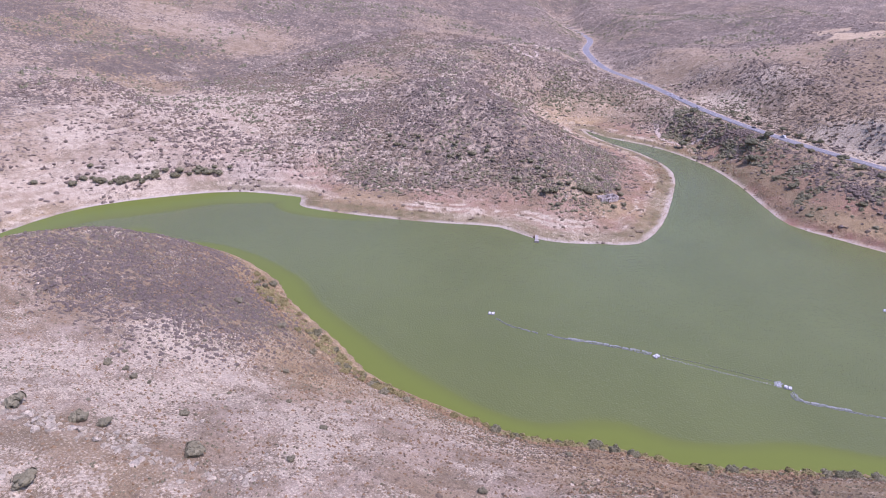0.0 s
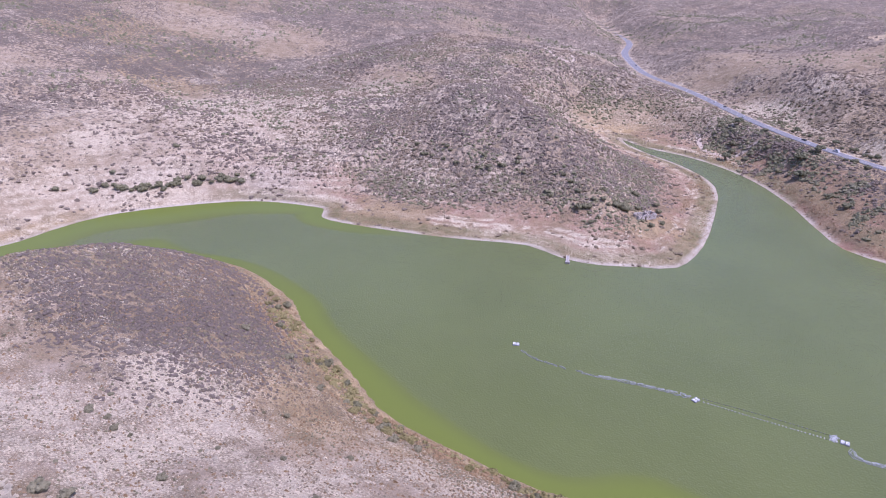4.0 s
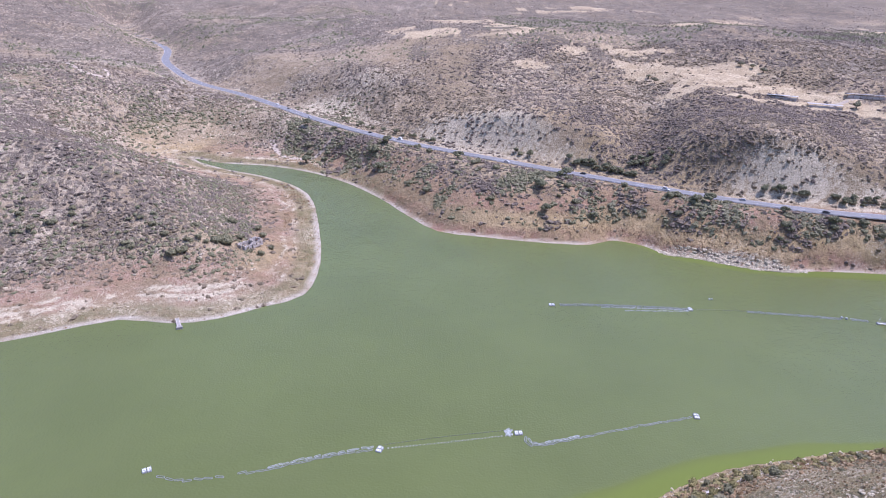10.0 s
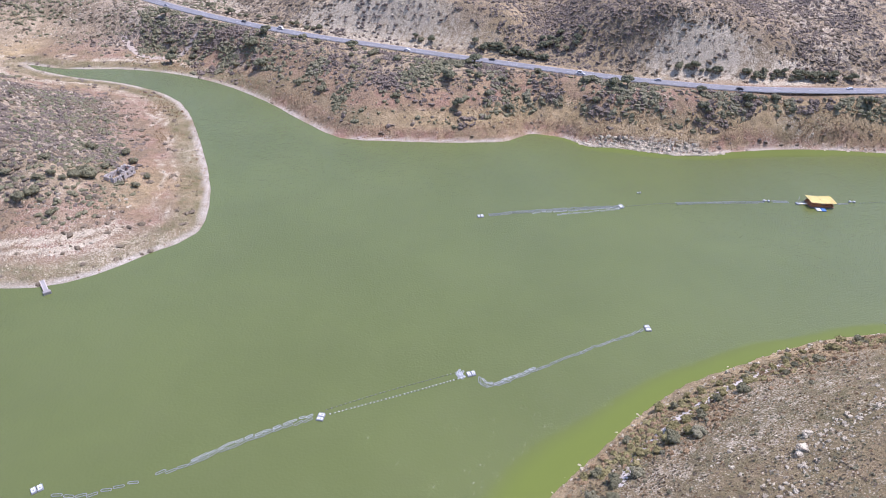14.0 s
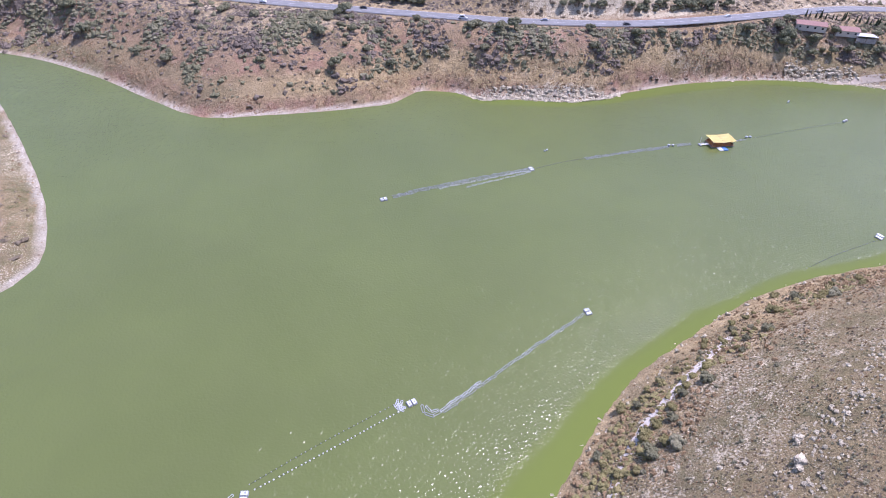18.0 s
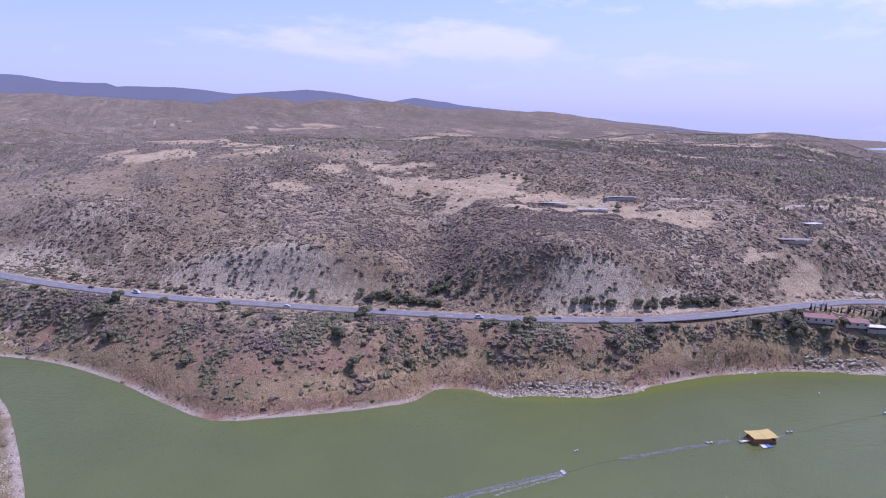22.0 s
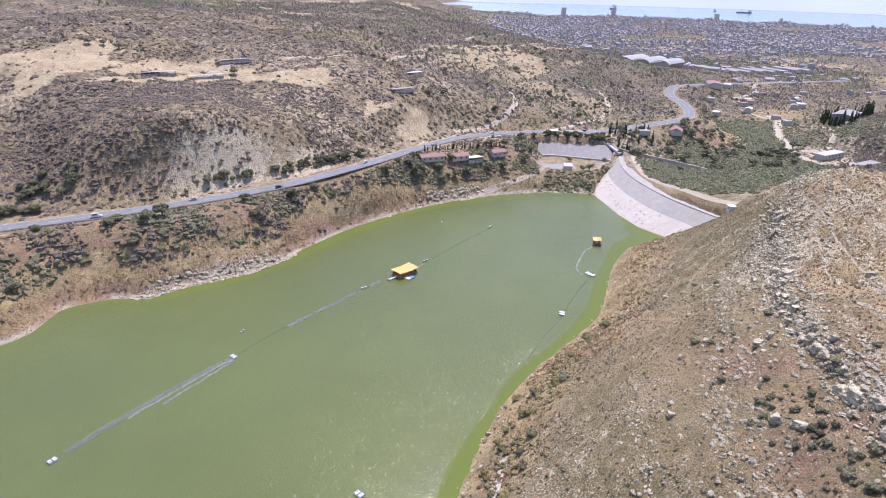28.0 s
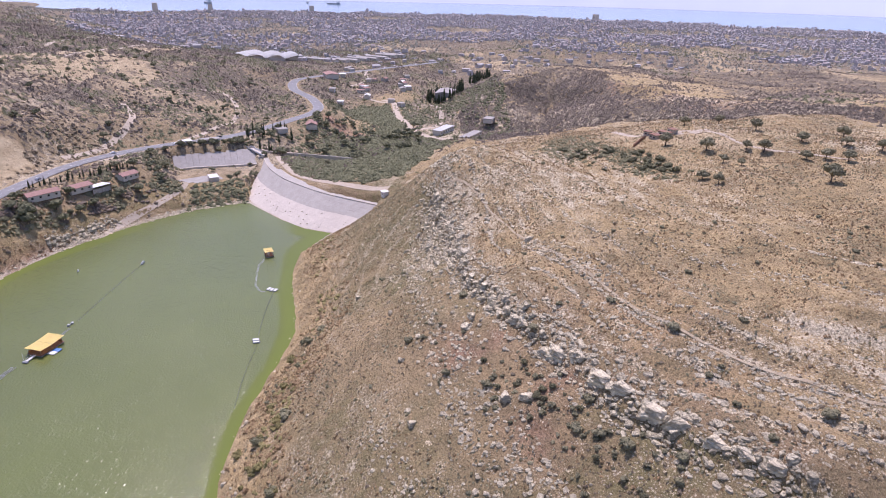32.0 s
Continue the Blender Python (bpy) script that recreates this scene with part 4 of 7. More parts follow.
# ---- the road and the tracks ----
def ribbon(line, left, right, lift, drape=False):
    """A strip along a line (x, y, z), between two offsets across it; verts and quads."""
    t = np.gradient(line[:, :2], axis=0)
    t /= np.linalg.norm(t, axis=1)[:, None]
    nrm = np.stack([-t[:, 1], t[:, 0]], 1)
    cols = []
    for o in (left, right):
        p = line[:, :2] + nrm * o
        z = (sample(GZ, p[:, 0], p[:, 1]) if drape else line[:, 2]) + lift
        cols.append(np.column_stack([p, z]))
    v = np.stack(cols, 1).reshape(-1, 3)
    i = np.arange(len(line) - 1) * 2
    return v, np.stack([i, i + 1, i + 3, i + 2], 1)


def strip(name, line, left, right, lift, material, parent=None, drape=False):
    v, f = ribbon(line, left, right, lift, drape)
    me = mesh_of(name, v, f[:, ::-1], material)
    ob = new(name, me)
    ob.parent = parent
    return ob


ROAD_FINE = smooth_line(ROAD, 6)
road = strip("road", ROAD_FINE, 5.6, -5.6, 0.12, ASPHALT)
tagged(road, "grey worn asphalt main road cut into the hillside", "road", kind="structure")
for nm, o in (("edge_line", 5.0), ("edge_line", -5.0)):
    strip(nm, ROAD_FINE, o + 0.1, o - 0.1, 0.14, PAINT, road)
bmv, bmf, cnt = [], [], 0
for k in range(0, len(ROAD_FINE) - 1, 2):
    v, f = ribbon(ROAD_FINE[k:k + 2], 0.09, -0.09, 0.14)
    bmv.append(v), bmf.append(f[:, ::-1] + cnt)
    cnt += len(v)
dash = new("centre_line", mesh_of("centre_line", np.vstack(bmv), np.vstack(bmf), PAINT))
dash.parent = road


# ---- scrub, stones and trees ----
rng = np.random.default_rng(7)


def lumps(n, level, rough, flat, seed):
    """n shapes of a knobbly clump: vertices n x v x 3 and the faces they share."""
    g = np.random.default_rng(seed)
    v, f = ICO[level]
    out = []
    for _ in range(n):
        k = 1 + rough * (g.random(len(v)) - 0.5) * 2
        w = v * k[:, None]
        w[:, 2] = np.where(w[:, 2] < 0, w[:, 2] * 0.85, w[:, 2] * flat)
        out.append(w)
    return np.array(out), f


def scatter(name, xs, ys, size, level, rough, flat, material, label, category, sink=0.12, seed=1, stretch=0.25):
    """One object of many clumps, each turned and scaled by chance."""
    if not len(xs):
        return None
    shapes, f = lumps(12, level, rough, flat, seed)
    g = np.random.default_rng(seed + 50)
    n = len(xs)
    a = g.random(n) * 2 * math.pi
    sx, sy, sz = size * (1 + stretch * (g.random(n) - 0.5)), size * (1 + stretch * (g.random(n) - 0.5)), size * (0.8 + 0.4 * g.random(n))
    v = shapes[g.integers(0, 12, n)]
    x, y, z = v[..., 0] * sx[:, None], v[..., 1] * sy[:, None], v[..., 2] * sz[:, None]
    c, s = np.cos(a)[:, None], np.sin(a)[:, None]
    px, py = x * c - y * s + xs[:, None], x * s + y * c + ys[:, None]
    pz = z + (sample(GZ, xs, ys) - sink * size)[:, None]
    k = v.shape[1]
    faces = (f[None] + (np.arange(n) * k)[:, None, None]).reshape(-1, 3)
    me = mesh_of(name, np.stack([px, py, pz], -1).reshape(-1, 3), faces, material)
    return tagged(new(name, me), label, category, kind="stuff")


def place(n, x0, x1, y0, y1, chance, seed):
    """Points by chance in a stretch of the plan, kept by a share between 0 and 1."""
    g = np.random.default_rng(seed)
    x, y = g.uniform(x0, x1, n), g.uniform(y0, y1, n)
    keep = g.random(n) < chance(x, y)
    return x[keep], y[keep]


def zone(key):
    return lambda x, y: sample(ZONES[key], x, y)


def dry_land(x, y):
    return (sample(GD, x, y) > 1) & (sample(GR, x, y) > 8.5) & (sample(GC, x, y) > 9) & ~inside(x, y, FACE) & ~inside(x, y, APRON) & ~inside(x, y, YARD)


DENSE = zone("scrub")


def scrub_share(x, y, k=1.0, low=0.0):
    n = fbm(x, y, 9, 2, 71)
    return np.clip(DENSE(x, y) * k + low, 0, 1) * (0.55 + 0.45 * n) * dry_land(x, y)


def clumps(name, x, y, s, split, mat, label, seed):
    """Small clumps as plain tufts, the larger ones rounder; one object each."""
    for nm, m, level in ((name, s < split, 0), ("tall_" + name, s >= split, 1)):
        scatter(nm, x[m], y[m], s[m], level, 0.45, 0.75, mat, label, "scrub", seed=seed + level)


# hills round the lake
x, y = place(190000, -620, 480, 180, 720, lambda x, y: scrub_share(x, y, 1.1, 0.10), 11)
g_ = np.random.default_rng(3)
half = fbm(x, y, 70, 2, 88) > 0.05
for tone, m, mat in (("hill_scrub", half, SCRUB), ("grey_hill_scrub", ~half, GREY_SCRUB)):
    s = 0.65 + 1.2 * g_.random(m.sum()) ** 2.4
    clumps(tone, x[m], y[m], s, 1.25, mat, "low dry grey-green scrub dotted over the hillsides", 21 if mat is SCRUB else 31)
# green scrub along the foot of the peninsula's hill
x, y = place(16000, -345, -95, 225, 460, lambda x, y: ramp(np.abs(sample(GD, x, y) - 62 - 10 * fbm(x, y, 60, 2, 146)), 22, 8) * np.clip(0.55 + 0.6 * fbm(x, y, 20, 2, 147), 0, 1) * dry_land(x, y), 30)
clumps("foot_scrub", x, y, 0.6 + 1.1 * g_.random(len(x)) ** 2, 1.1, BANK_GREEN, "grey-green scrub along the foot of the peninsula's hill", 81)
x, y = place(40000, -440, -85, 250, 560, lambda x, y: ellipse(x, y, -250, 395, 175, 135, 20, 0.45) * np.clip(0.42 + 0.8 * fbm(x, y, 24, 3, 151), 0.04, 1) * (sample(GD, x, y) > 48) * dry_land(x, y), 36)
clumps("peninsula_heath", x, y, 0.5 + 0.9 * g_.random(len(x)) ** 2, 0.95, HEATH, "dense purple-grey heath over the peninsula's hill", 87)
x, y = place(9000, -330, -100, 500, 720, lambda x, y: (sample(GD, x, y) > 22) * np.clip(0.35 + 0.8 * fbm(x, y, 30, 2, 148), 0, 1) * ramp(np.hypot(x + 240, y - 575), 40, 62) * ramp(np.hypot(x + 240, y - 575), 170, 90) * dry_land(x, y), 33)
clumps("inlet_scrub", x, y, 0.7 + 1.4 * g_.random(len(x)) ** 2, 1.1, BANK_GREEN, "green bushes round the dry inlet", 83)
x, y = place(52000, 90, 400, 370, 600, lambda x, y: ellipse(x, y, 240, 468, 140, 62, -25, 0.3) * np.clip(0.42 + 0.7 * fbm(x, y, 20, 3, 155), 0.06, 1) * (1 - 0.85 * ellipse(x, y, 246, 391, 66, 18, -18)) * (1 - sample(ZONES["field"], x, y)) * dry_land(x, y), 37)
clumps("hill_heath", x, y, 0.55 + 1.1 * g_.random(len(x)) ** 2.4, 1.15, SCRUB, "dense brown-grey scrub over the hill above the road", 91)
x, y = place(34000, -620, -90, 215, 660, lambda x, y: np.clip(0.30 + 0.7 * fbm(x, y, 26, 3, 157), 0.05, 0.9) * (sample(GD, x, y) > 40) * dry_land(x, y), 38)
clumps("pale_hill_scrub", x, y, 0.6 + 1.1 * g_.random(len(x)) ** 2.5, 1.1, GREEN, "dark bushes dotted over the pale stony hills", 93)
# the slope in the west
x, y = place(26000, -640, -335, -160, 240, lambda x, y: np.clip(0.30 + 0.5 * fbm(x, y, 60, 3, 141), 0.06, 1) * ((x < -400) | (y > 180)) * dry_land(x, y), 15)
s = 0.55 + 1.5 * g_.random(len(x)) ** 3
clumps("west_scrub", x, y, s, 1.2, SCRUB, "dark round bushes dotted over the pale western slope", 41)
# the near slopes
x, y = place(90000, -330, 440, -140, 170, lambda x, y: scrub_share(x, y, 0.8, 0.20 - 0.14 * stony_slope(x, y)) * 0.55, 12)
half = fbm(x, y, 40, 2, 89) > -0.1
for tone, m, mat in (("slope_scrub", half, GREY_SCRUB), ("green_slope_scrub", ~half, OLIVE)):
    s = 0.28 + 0.5 * g_.random(m.sum()) ** 3
    clumps(tone, x[m], y[m], s, 0.5, mat, "knee-high grey and olive scrub on the stony slope", 51 if mat is GREY_SCRUB else 61)
# tufts too small to count on the near slopes
for nm, mat, n_, k0, sd in (("brown_tufts", GREY_SCRUB, 150000, 0.5, 16), ("straw_tufts", STRAW, 150000, 0.55, 17), ("olive_tufts", OLIVE, 120000, 0.5, 18)):
    x, y = place(n_, -300, 400, -130, 170, lambda x, y: np.clip(k0 + 0.9 * fbm(x, y, 24, 3, sd), 0, 1) * (1 - 0.72 * stony_slope(x, y)) * (1 - 0.75 * ramp(x, 40, 70) * (sample(GD, x, y) > 24) * ~inside(x, y, PLATEAU) if mat is STRAW else (1 - 0.65 * ramp(x, 60, 110)) if mat is GREY_SCRUB else 1 - 0.5 * ramp(x, 60, 130) * inside(x, y, PLATEAU)) * dry_land(x, y) * (sample(GD, x, y) > 6), sd)
    scatter(nm, x, y, 0.22 + 0.28 * g_.random(len(x)) ** 2, -1, 0.5, 0.9, mat, "small dry tufts all over the near slopes", "dry tufts", seed=sd, sink=0.0)
x, y = place(24000, -340, -100, -60, 110, lambda x, y: np.clip(ellipse(x, y, -225, 42, 95, 48, -22, 0.25) * (0.75 + 0.5 * fbm(x, y, 14, 2, 19)), 0, 1) * dry_land(x, y) * (sample(GD, x, y) > 12), 19)
clumps("heath", x, y, 0.45 + 0.6 * g_.random(len(x)) ** 2, 0.75, HEATH, "dense purple-grey heath covering the nose of the slope", 71)
# further hills and the plain
x, y = place(260000, -1500, 1700, -700, 1700, lambda x, y: scrub_share(x, y, 0.9, 0.2) * ~((x > -620) & (x < 480) & (y > -140) & (y < 720)), 13)
s = 1.0 + 1.9 * g_.random(len(x)) ** 2.5
dark = fbm(x, y, 110, 2, 90) > 0.15
scatter("far_scrub", x[~dark], y[~dark], s[~dark], -1, 0.35, 0.8, SCRUB, "dark scrub and carob bushes on the far hills", "scrub", seed=25)
scatter("green_far_scrub", x[dark], y[dark], s[dark] * 1.15, -1, 0.35, 0.9, GREEN, "dark green bushes in the folds of the far hills", "scrub", seed=27)
VALLEY_WAY = np.array([(790, 160), (770, 146), (700, 138), (660, 128), (622, 118), (600, 104), (585, 85)], float)
# the rolling plain behind the dam
x, y = place(100000, 440, 1400, 60, 950, lambda x, y: np.clip(0.62 + 0.55 * fbm(x, y, 80, 3, 143) - 0.5 * ellipse(x, y, 760, 105, 190, 75, -10), 0.05, 0.98) * (nearest(x, y, VALLEY_WAY)[0] > 5) * (1 - sample(ZONES["field"], x, y)) * dry_land(x, y), 20)
kind_ = fbm(x, y, 30, 2, 144)
for nm, m, mat in (("plain_scrub", kind_ < 0.1, SCRUB), ("green_plain_scrub", kind_ >= 0.1, BANK_GREEN)):
    scatter(nm, x[m], y[m], 0.9 + 1.7 * g_.random(m.sum()) ** 2.2, 0, 0.4, 0.9, mat, "scrub and low trees on the rolling plain", "scrub", seed=28)
x, y = place(120000, 420, 900, -420, 70, lambda x, y: np.where(inside(x, y, BEHIND), np.clip(-0.1 + 0.6 * fbm(x, y, 40, 3, 149), 0.02, 0.6), np.clip(0.6 + 0.7 * fbm(x, y, 30, 3, 150), 0.15, 1)) * dry_land(x, y), 34)
scatter("ridge_scrub", x, y, 0.7 + 1.2 * g_.random(len(x)) ** 2, -1, 0.4, 0.7, HEATH, "grey scrub on the ridge beyond the valley", "scrub", seed=34)
x, y = place(9000, 215, 370, -25, 55, lambda x, y: np.maximum(ellipse(x, y, 262, 12, 36, 10, 12), 0.9 * ellipse(x, y, 318, 28, 46, 17, -8)) * np.clip(0.8 + 0.5 * fbm(x, y, 12, 2, 156), 0, 1), 35)
clumps("plateau_scrub", x, y, 0.45 + 0.7 * g_.random(len(x)) ** 2, 0.8, BANK_GREEN, "low green scrub in a hollow of the plateau", 85)
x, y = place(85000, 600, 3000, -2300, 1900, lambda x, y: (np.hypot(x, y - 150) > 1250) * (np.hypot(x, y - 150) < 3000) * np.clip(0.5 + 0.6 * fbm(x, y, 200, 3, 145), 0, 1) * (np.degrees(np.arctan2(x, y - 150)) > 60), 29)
scatter("town_trees", x, y, 2.2 + 2.6 * g_.random(len(x)) ** 2, -1, 0.35, 1.0, TOWN_GREEN, "trees in haze-paled green among the town's houses", "trees", seed=29)
x, y = place(90000, -3500, 4000, -3000, 4500, lambda x, y: scrub_share(x, y, 0.9, 0.15) * ~((x > -1500) & (x < 1700) & (y > -700) & (y < 1700)) * (np.hypot(x, y) < 3600), 14)
s = 2.2 + 2.5 * g_.random(len(x)) ** 2
scatter("distant_scrub", x, y, s, -1, 0.35, 0.7, SCRUB, "dark trees and scrub in the distance", "scrub", seed=26)


# ---- the dam ----
def loft(name, rows, material, parent=None, lift=0.0, thick=0.5):
    """A thick skin between polylines of equal length (rows of x, y, z)."""
    v = np.array(rows, float)
    v[..., 2] += lift
    r, c = v.shape[:2]
    top = v.reshape(-1, 3)
    low = top - np.array([0, 0, thick])
    i = np.arange(r * c).reshape(r, c)
    q = np.stack([i[:-1, :-1], i[:-1, 1:], i[1:, 1:], i[1:, :-1]], -1).reshape(-1, 4)
    n = r * c
    edge = np.concatenate([i[0], i[1:, -1], i[-1, ::-1][1:], i[::-1, 0][1:]])
    side = np.stack([edge[:-1], edge[1:], edge[1:] + n, edge[:-1] + n], 1)
    ob = new(name, mesh_of(name, np.vstack([top, low]), np.vstack([q[:, ::-1], q + n, side]), material))
    ob.parent = parent
    return ob


def even(line, n):
    p = np.array(line, float)
    s = np.concatenate([[0], np.cumsum(np.linalg.norm(np.diff(p, axis=0), axis=1))])
    t = np.linspace(0, s[-1], n)
    return np.stack([np.interp(t, s, p[:, k]) for k in range(p.shape[1])], 1)


dam = tagged(new("dam"), "curved rockfill dam with a pale bleached slab face and grey crest", "dam", kind="structure")
NSEG = 27
crest = even(CREST_LINE, NSEG)
crest_run = np.gradient(crest[:, :2], axis=0)
crest_run /= np.linalg.norm(crest_run, axis=1)[:, None]
brink = crest - np.column_stack([-crest_run[:, 1], crest_run[:, 0], np.zeros(NSEG)]) * 3.2
toe = even([(*p, -1.0) for p in smooth_line([(440, 237), (422, 232), (387, 202), (370, 182), (363, 165), (354, 155)], 6)], NSEG)
mid = toe * 0.44 + brink * 0.56
# slabs of the face, one by one, with open joints between them
for k in range(NSEG - 1):
    for nm, a, b, mt in (("face_slab", toe, mid, PALE_SLAB), ("crest_slab", mid, brink, GREY_SLAB)):
        h = 3
        for j in range(h):
            f0, f1 = j / h + 0.0015, (j + 1) / h - 0.0015
            p, q = a[k] * (1 - f0) + b[k] * f0, a[k] * (1 - f1) + b[k] * f1
            r, s = a[k + 1] * (1 - f0) + b[k + 1] * f0, a[k + 1] * (1 - f1) + b[k + 1] * f1
            g = 0.003
            loft(nm, [[p * (1 - g) + r * g, r * (1 - g) + p * g], [q * (1 - g) + s * g, s * (1 - g) + q * g]], mt, dam, 0.55 + 0.05 * ((k * 7 + j * 3) % 5) / 5, 0.6)
crest_road = strip("crest_road", np.column_stack([crest[:, :2], crest[:, 2] + 0.9]), 3.2, -3.2, 0, GREY_SLAB, dam)
for o, nm in ((3.3, "parapet"), (-3.3, "parapet")):
    t = np.gradient(crest[:, :2], axis=0)
    t /= np.linalg.norm(t, axis=1)[:, None]
    nr = np.stack([-t[:, 1], t[:, 0]], 1)
    a, b = crest[:, :2] + nr * (o - 0.2), crest[:, :2] + nr * (o + 0.2)
    loft(nm, [np.column_stack([a, crest[:, 2] + 0.98]), np.column_stack([b, crest[:, 2] + 0.98])], PALE_SLAB, dam, 0, 0.9)
strip("berm_path", np.column_stack([crest[:, :2], crest[:, 2]]), 6.0, 10.5, 0.25, DIRT, dam, drape=True)

# spillway: a sloped apron beside the dam, a gate pier and a chute that falls behind it
spillway = tagged(new("spillway"), "concrete spillway apron with a long chute beside the dam", "spillway", kind="structure")
low = even([(466, 299, 9.2), (473, 288, 9.2), (479, 265, 9.2), (486, 241, 9.2)], 14)
top = even([(479, 305, 16.6), (488, 291, 16.6), (498, 270, 16.6), (508, 248, 16.6)], 14)
for k in range(13):
    loft("apron_slab", [[low[k] * 0.99 + low[k + 1] * 0.01, low[k + 1] * 0.99 + low[k] * 0.01], [top[k] * 0.99 + top[k + 1] * 0.01, top[k + 1] * 0.99 + top[k] * 0.01]], CONCRETE, spillway, 0.5, 1.0)
loft("apron_kerb", [low + np.array([-1.2, -0.5, 0.9]), low + np.array([0, 0, 0.9])], PALE_SLAB, spillway, 0.2, 1.4)
boxes("gate_pier", CONCRETE, spillway, [(491, 238, 6, 1.6, 5, 8.5, 20), (508, 250, 8, 1.6, 5, 10.5, 20)], 0.1)
deck = np.array([(492, 234, 14.6), (500, 243, 16.2), (508, 252, 17.9), (516, 262, 19.8)], float)
loft("bridge_deck", [deck + np.array([-1.6, 1.2, 0]), deck + np.array([1.6, -1.2, 0])], PALE_SLAB, spillway, 0, 0.7)
for q in (-1.6, 1.6):
    loft("bridge_rail", [deck + np.array([q, -q * 0.75, 0.95]), deck + np.array([q * 1.12, -q * 0.84, 0.95])], WHITE, spillway, 0, 0.9)
wall_line = CHUTE_LINE
loft("chute_floor", [wall_line + np.array([0, 0, 0.2]), wall_line + np.array([9, 4, 0.2])], CONCRETE, spillway, 0.3, 2)
loft("chute_wall", [wall_line + np.array([9, 4, 5.0]), wall_line + np.array([10, 4.4, 5.0])], PALE_SLAB, spillway, 0, 9)
loft("chute_wall", [wall_line + np.array([-1, 0, 1.2]), wall_line + np.array([0, 0, 1.2])], CONCRETE, spillway, 0, 3)

# ---- dirt tracks ----
def track(pts, width, label="pale dirt track worn into dry grass", mat=DIRT):
    line = smooth_line([(*p, 0) for p in pts], 2.5)
    w = width / 2
    ob = strip("track", line, w, -w, 0.16, mat, drape=True)
    return tagged(ob, label, "dirt track", kind="structure")


track([(260, 98), (242, 87), (205, 75), (165, 61.5), (146, 53.5), (129, 47), (111, 35), (100, 23), (92, 12), (86, -8), (84, -40)], 0.75, "narrow trodden footpath along the ridge", SAND)
track([(44, 114), (55, 124), (71, 134), (88, 140.5), (100, 145), (120, 152)], 2.0, "pale stony track washed out along the near bank", PALE_SLAB)
track([(343, 301), (352, 303), (377, 295), (399, 284), (419, 276), (434, 276)], 4.0, "pale ramp track down to the water")
track([(437, 340), (497, 312), (554, 291), (616, 293), (665, 307), (690, 330), (672, 352)], 4.5)
track([(300, -36), (318, -26), (330, -10), (352, -4)], 5, "bare earth lane by the shacks")
track([(316, -30), (288, -39), (268, -43), (255, -58), (235, -90)], 2.2)
track([(-470, 700), (-440, 672), (-400, 640), (-378, 632), (-365, 645), (-380, 668), (-410, 690)], 4)
track([(-120, 560), (-140, 548), (-165, 556), (-185, 590)], 4.5, "pale earth track in the dry inlet")
track([(300, 512), (345, 520), (400, 500), (470, 470), (560, 470)], 4)
track([(600, 160), (620, 130), (640, 96), (690, 90), (740, 110), (800, 190)], 5)
track([(790, 160), (770, 146), (700, 138), (660, 128), (622, 118), (600, 104), (585, 85)], 7, "wide pale earth track through the valley")
track([(436, 365), (470, 352), (520, 350), (560, 375)], 5)
track([(845, 205), (900, 190), (960, 195), (1040, 150)], 6)
track([(640, 470), (760, 480), (900, 470), (1010, 440)], 5)
track([(660, 520), (780, 540), (930, 520), (1080, 500)], 5)
apron = strip("gravel_yard", smooth_line([(434, 284, 0), (442, 273, 0), (452, 260, 0)], 2.5), 8, -7, 0.2, CONCRETE, drape=True)
tagged(apron, "grey gravel yard beside a small white building", "yard", kind="structure")


# ---- on the water ----
def rounded_box(sx, sy, sz, bevel):
    bm = bmesh.new()
    return box(bm, sx, sy, sz, None, bevel)


def ring_float(length, width, r):
    """A long closed loop of pipe, as the booms are made of."""
    bm = bmesh.new()
    n, pts = 20, []
    for k in range(n):
        a = 2 * math.pi * k / n
        pts.append(Vector((math.copysign(length / 2 - width / 2, math.cos(a)) + width / 2 * math.cos(a), width / 2 * math.sin(a), 0)))
    rows = []
    for k in range(n):
        t = (pts[(k + 1) % n] - pts[k - 1]).normalized()
        s = Vector((-t.y, t.x, 0))
        rows.append([bm.verts.new(pts[k] + (s * math.cos(b) + Vector((0, 0, 1)) * math.sin(b)) * r) for b in (0.8, 2.37, 3.93, 5.5)])
    for k in range(n):
        a, b = rows[k], rows[(k + 1) % n]
        for j in range(4):
            bm.faces.new((a[j], b[j], b[(j + 1) % 4], a[(j + 1) % 4]))
    return bm


def to_mesh(name, bm, material):
    me = bpy.data.meshes.new(name)
    bm.to_mesh(me)
    bm.free()
    me.materials.append(material)
    return me


RING = to_mesh("ring_float", ring_float(2.9, 0.75, 0.12), GREY_FLOAT)
RING_PALE = to_mesh("ring_float", ring_float(2.3, 0.65, 0.11), PALE_FLOAT)
bm = bmesh.new()
bmesh.ops.create_icosphere(bm, subdivisions=2, radius=0.24)
BEAD = to_mesh("bead_float", bm, WHITE)
bm = bmesh.new()
bmesh.ops.create_icosphere(bm, subdivisions=2, radius=0.2)
GREY_BEAD = to_mesh("bead_float", bm, GREY_FLOAT)


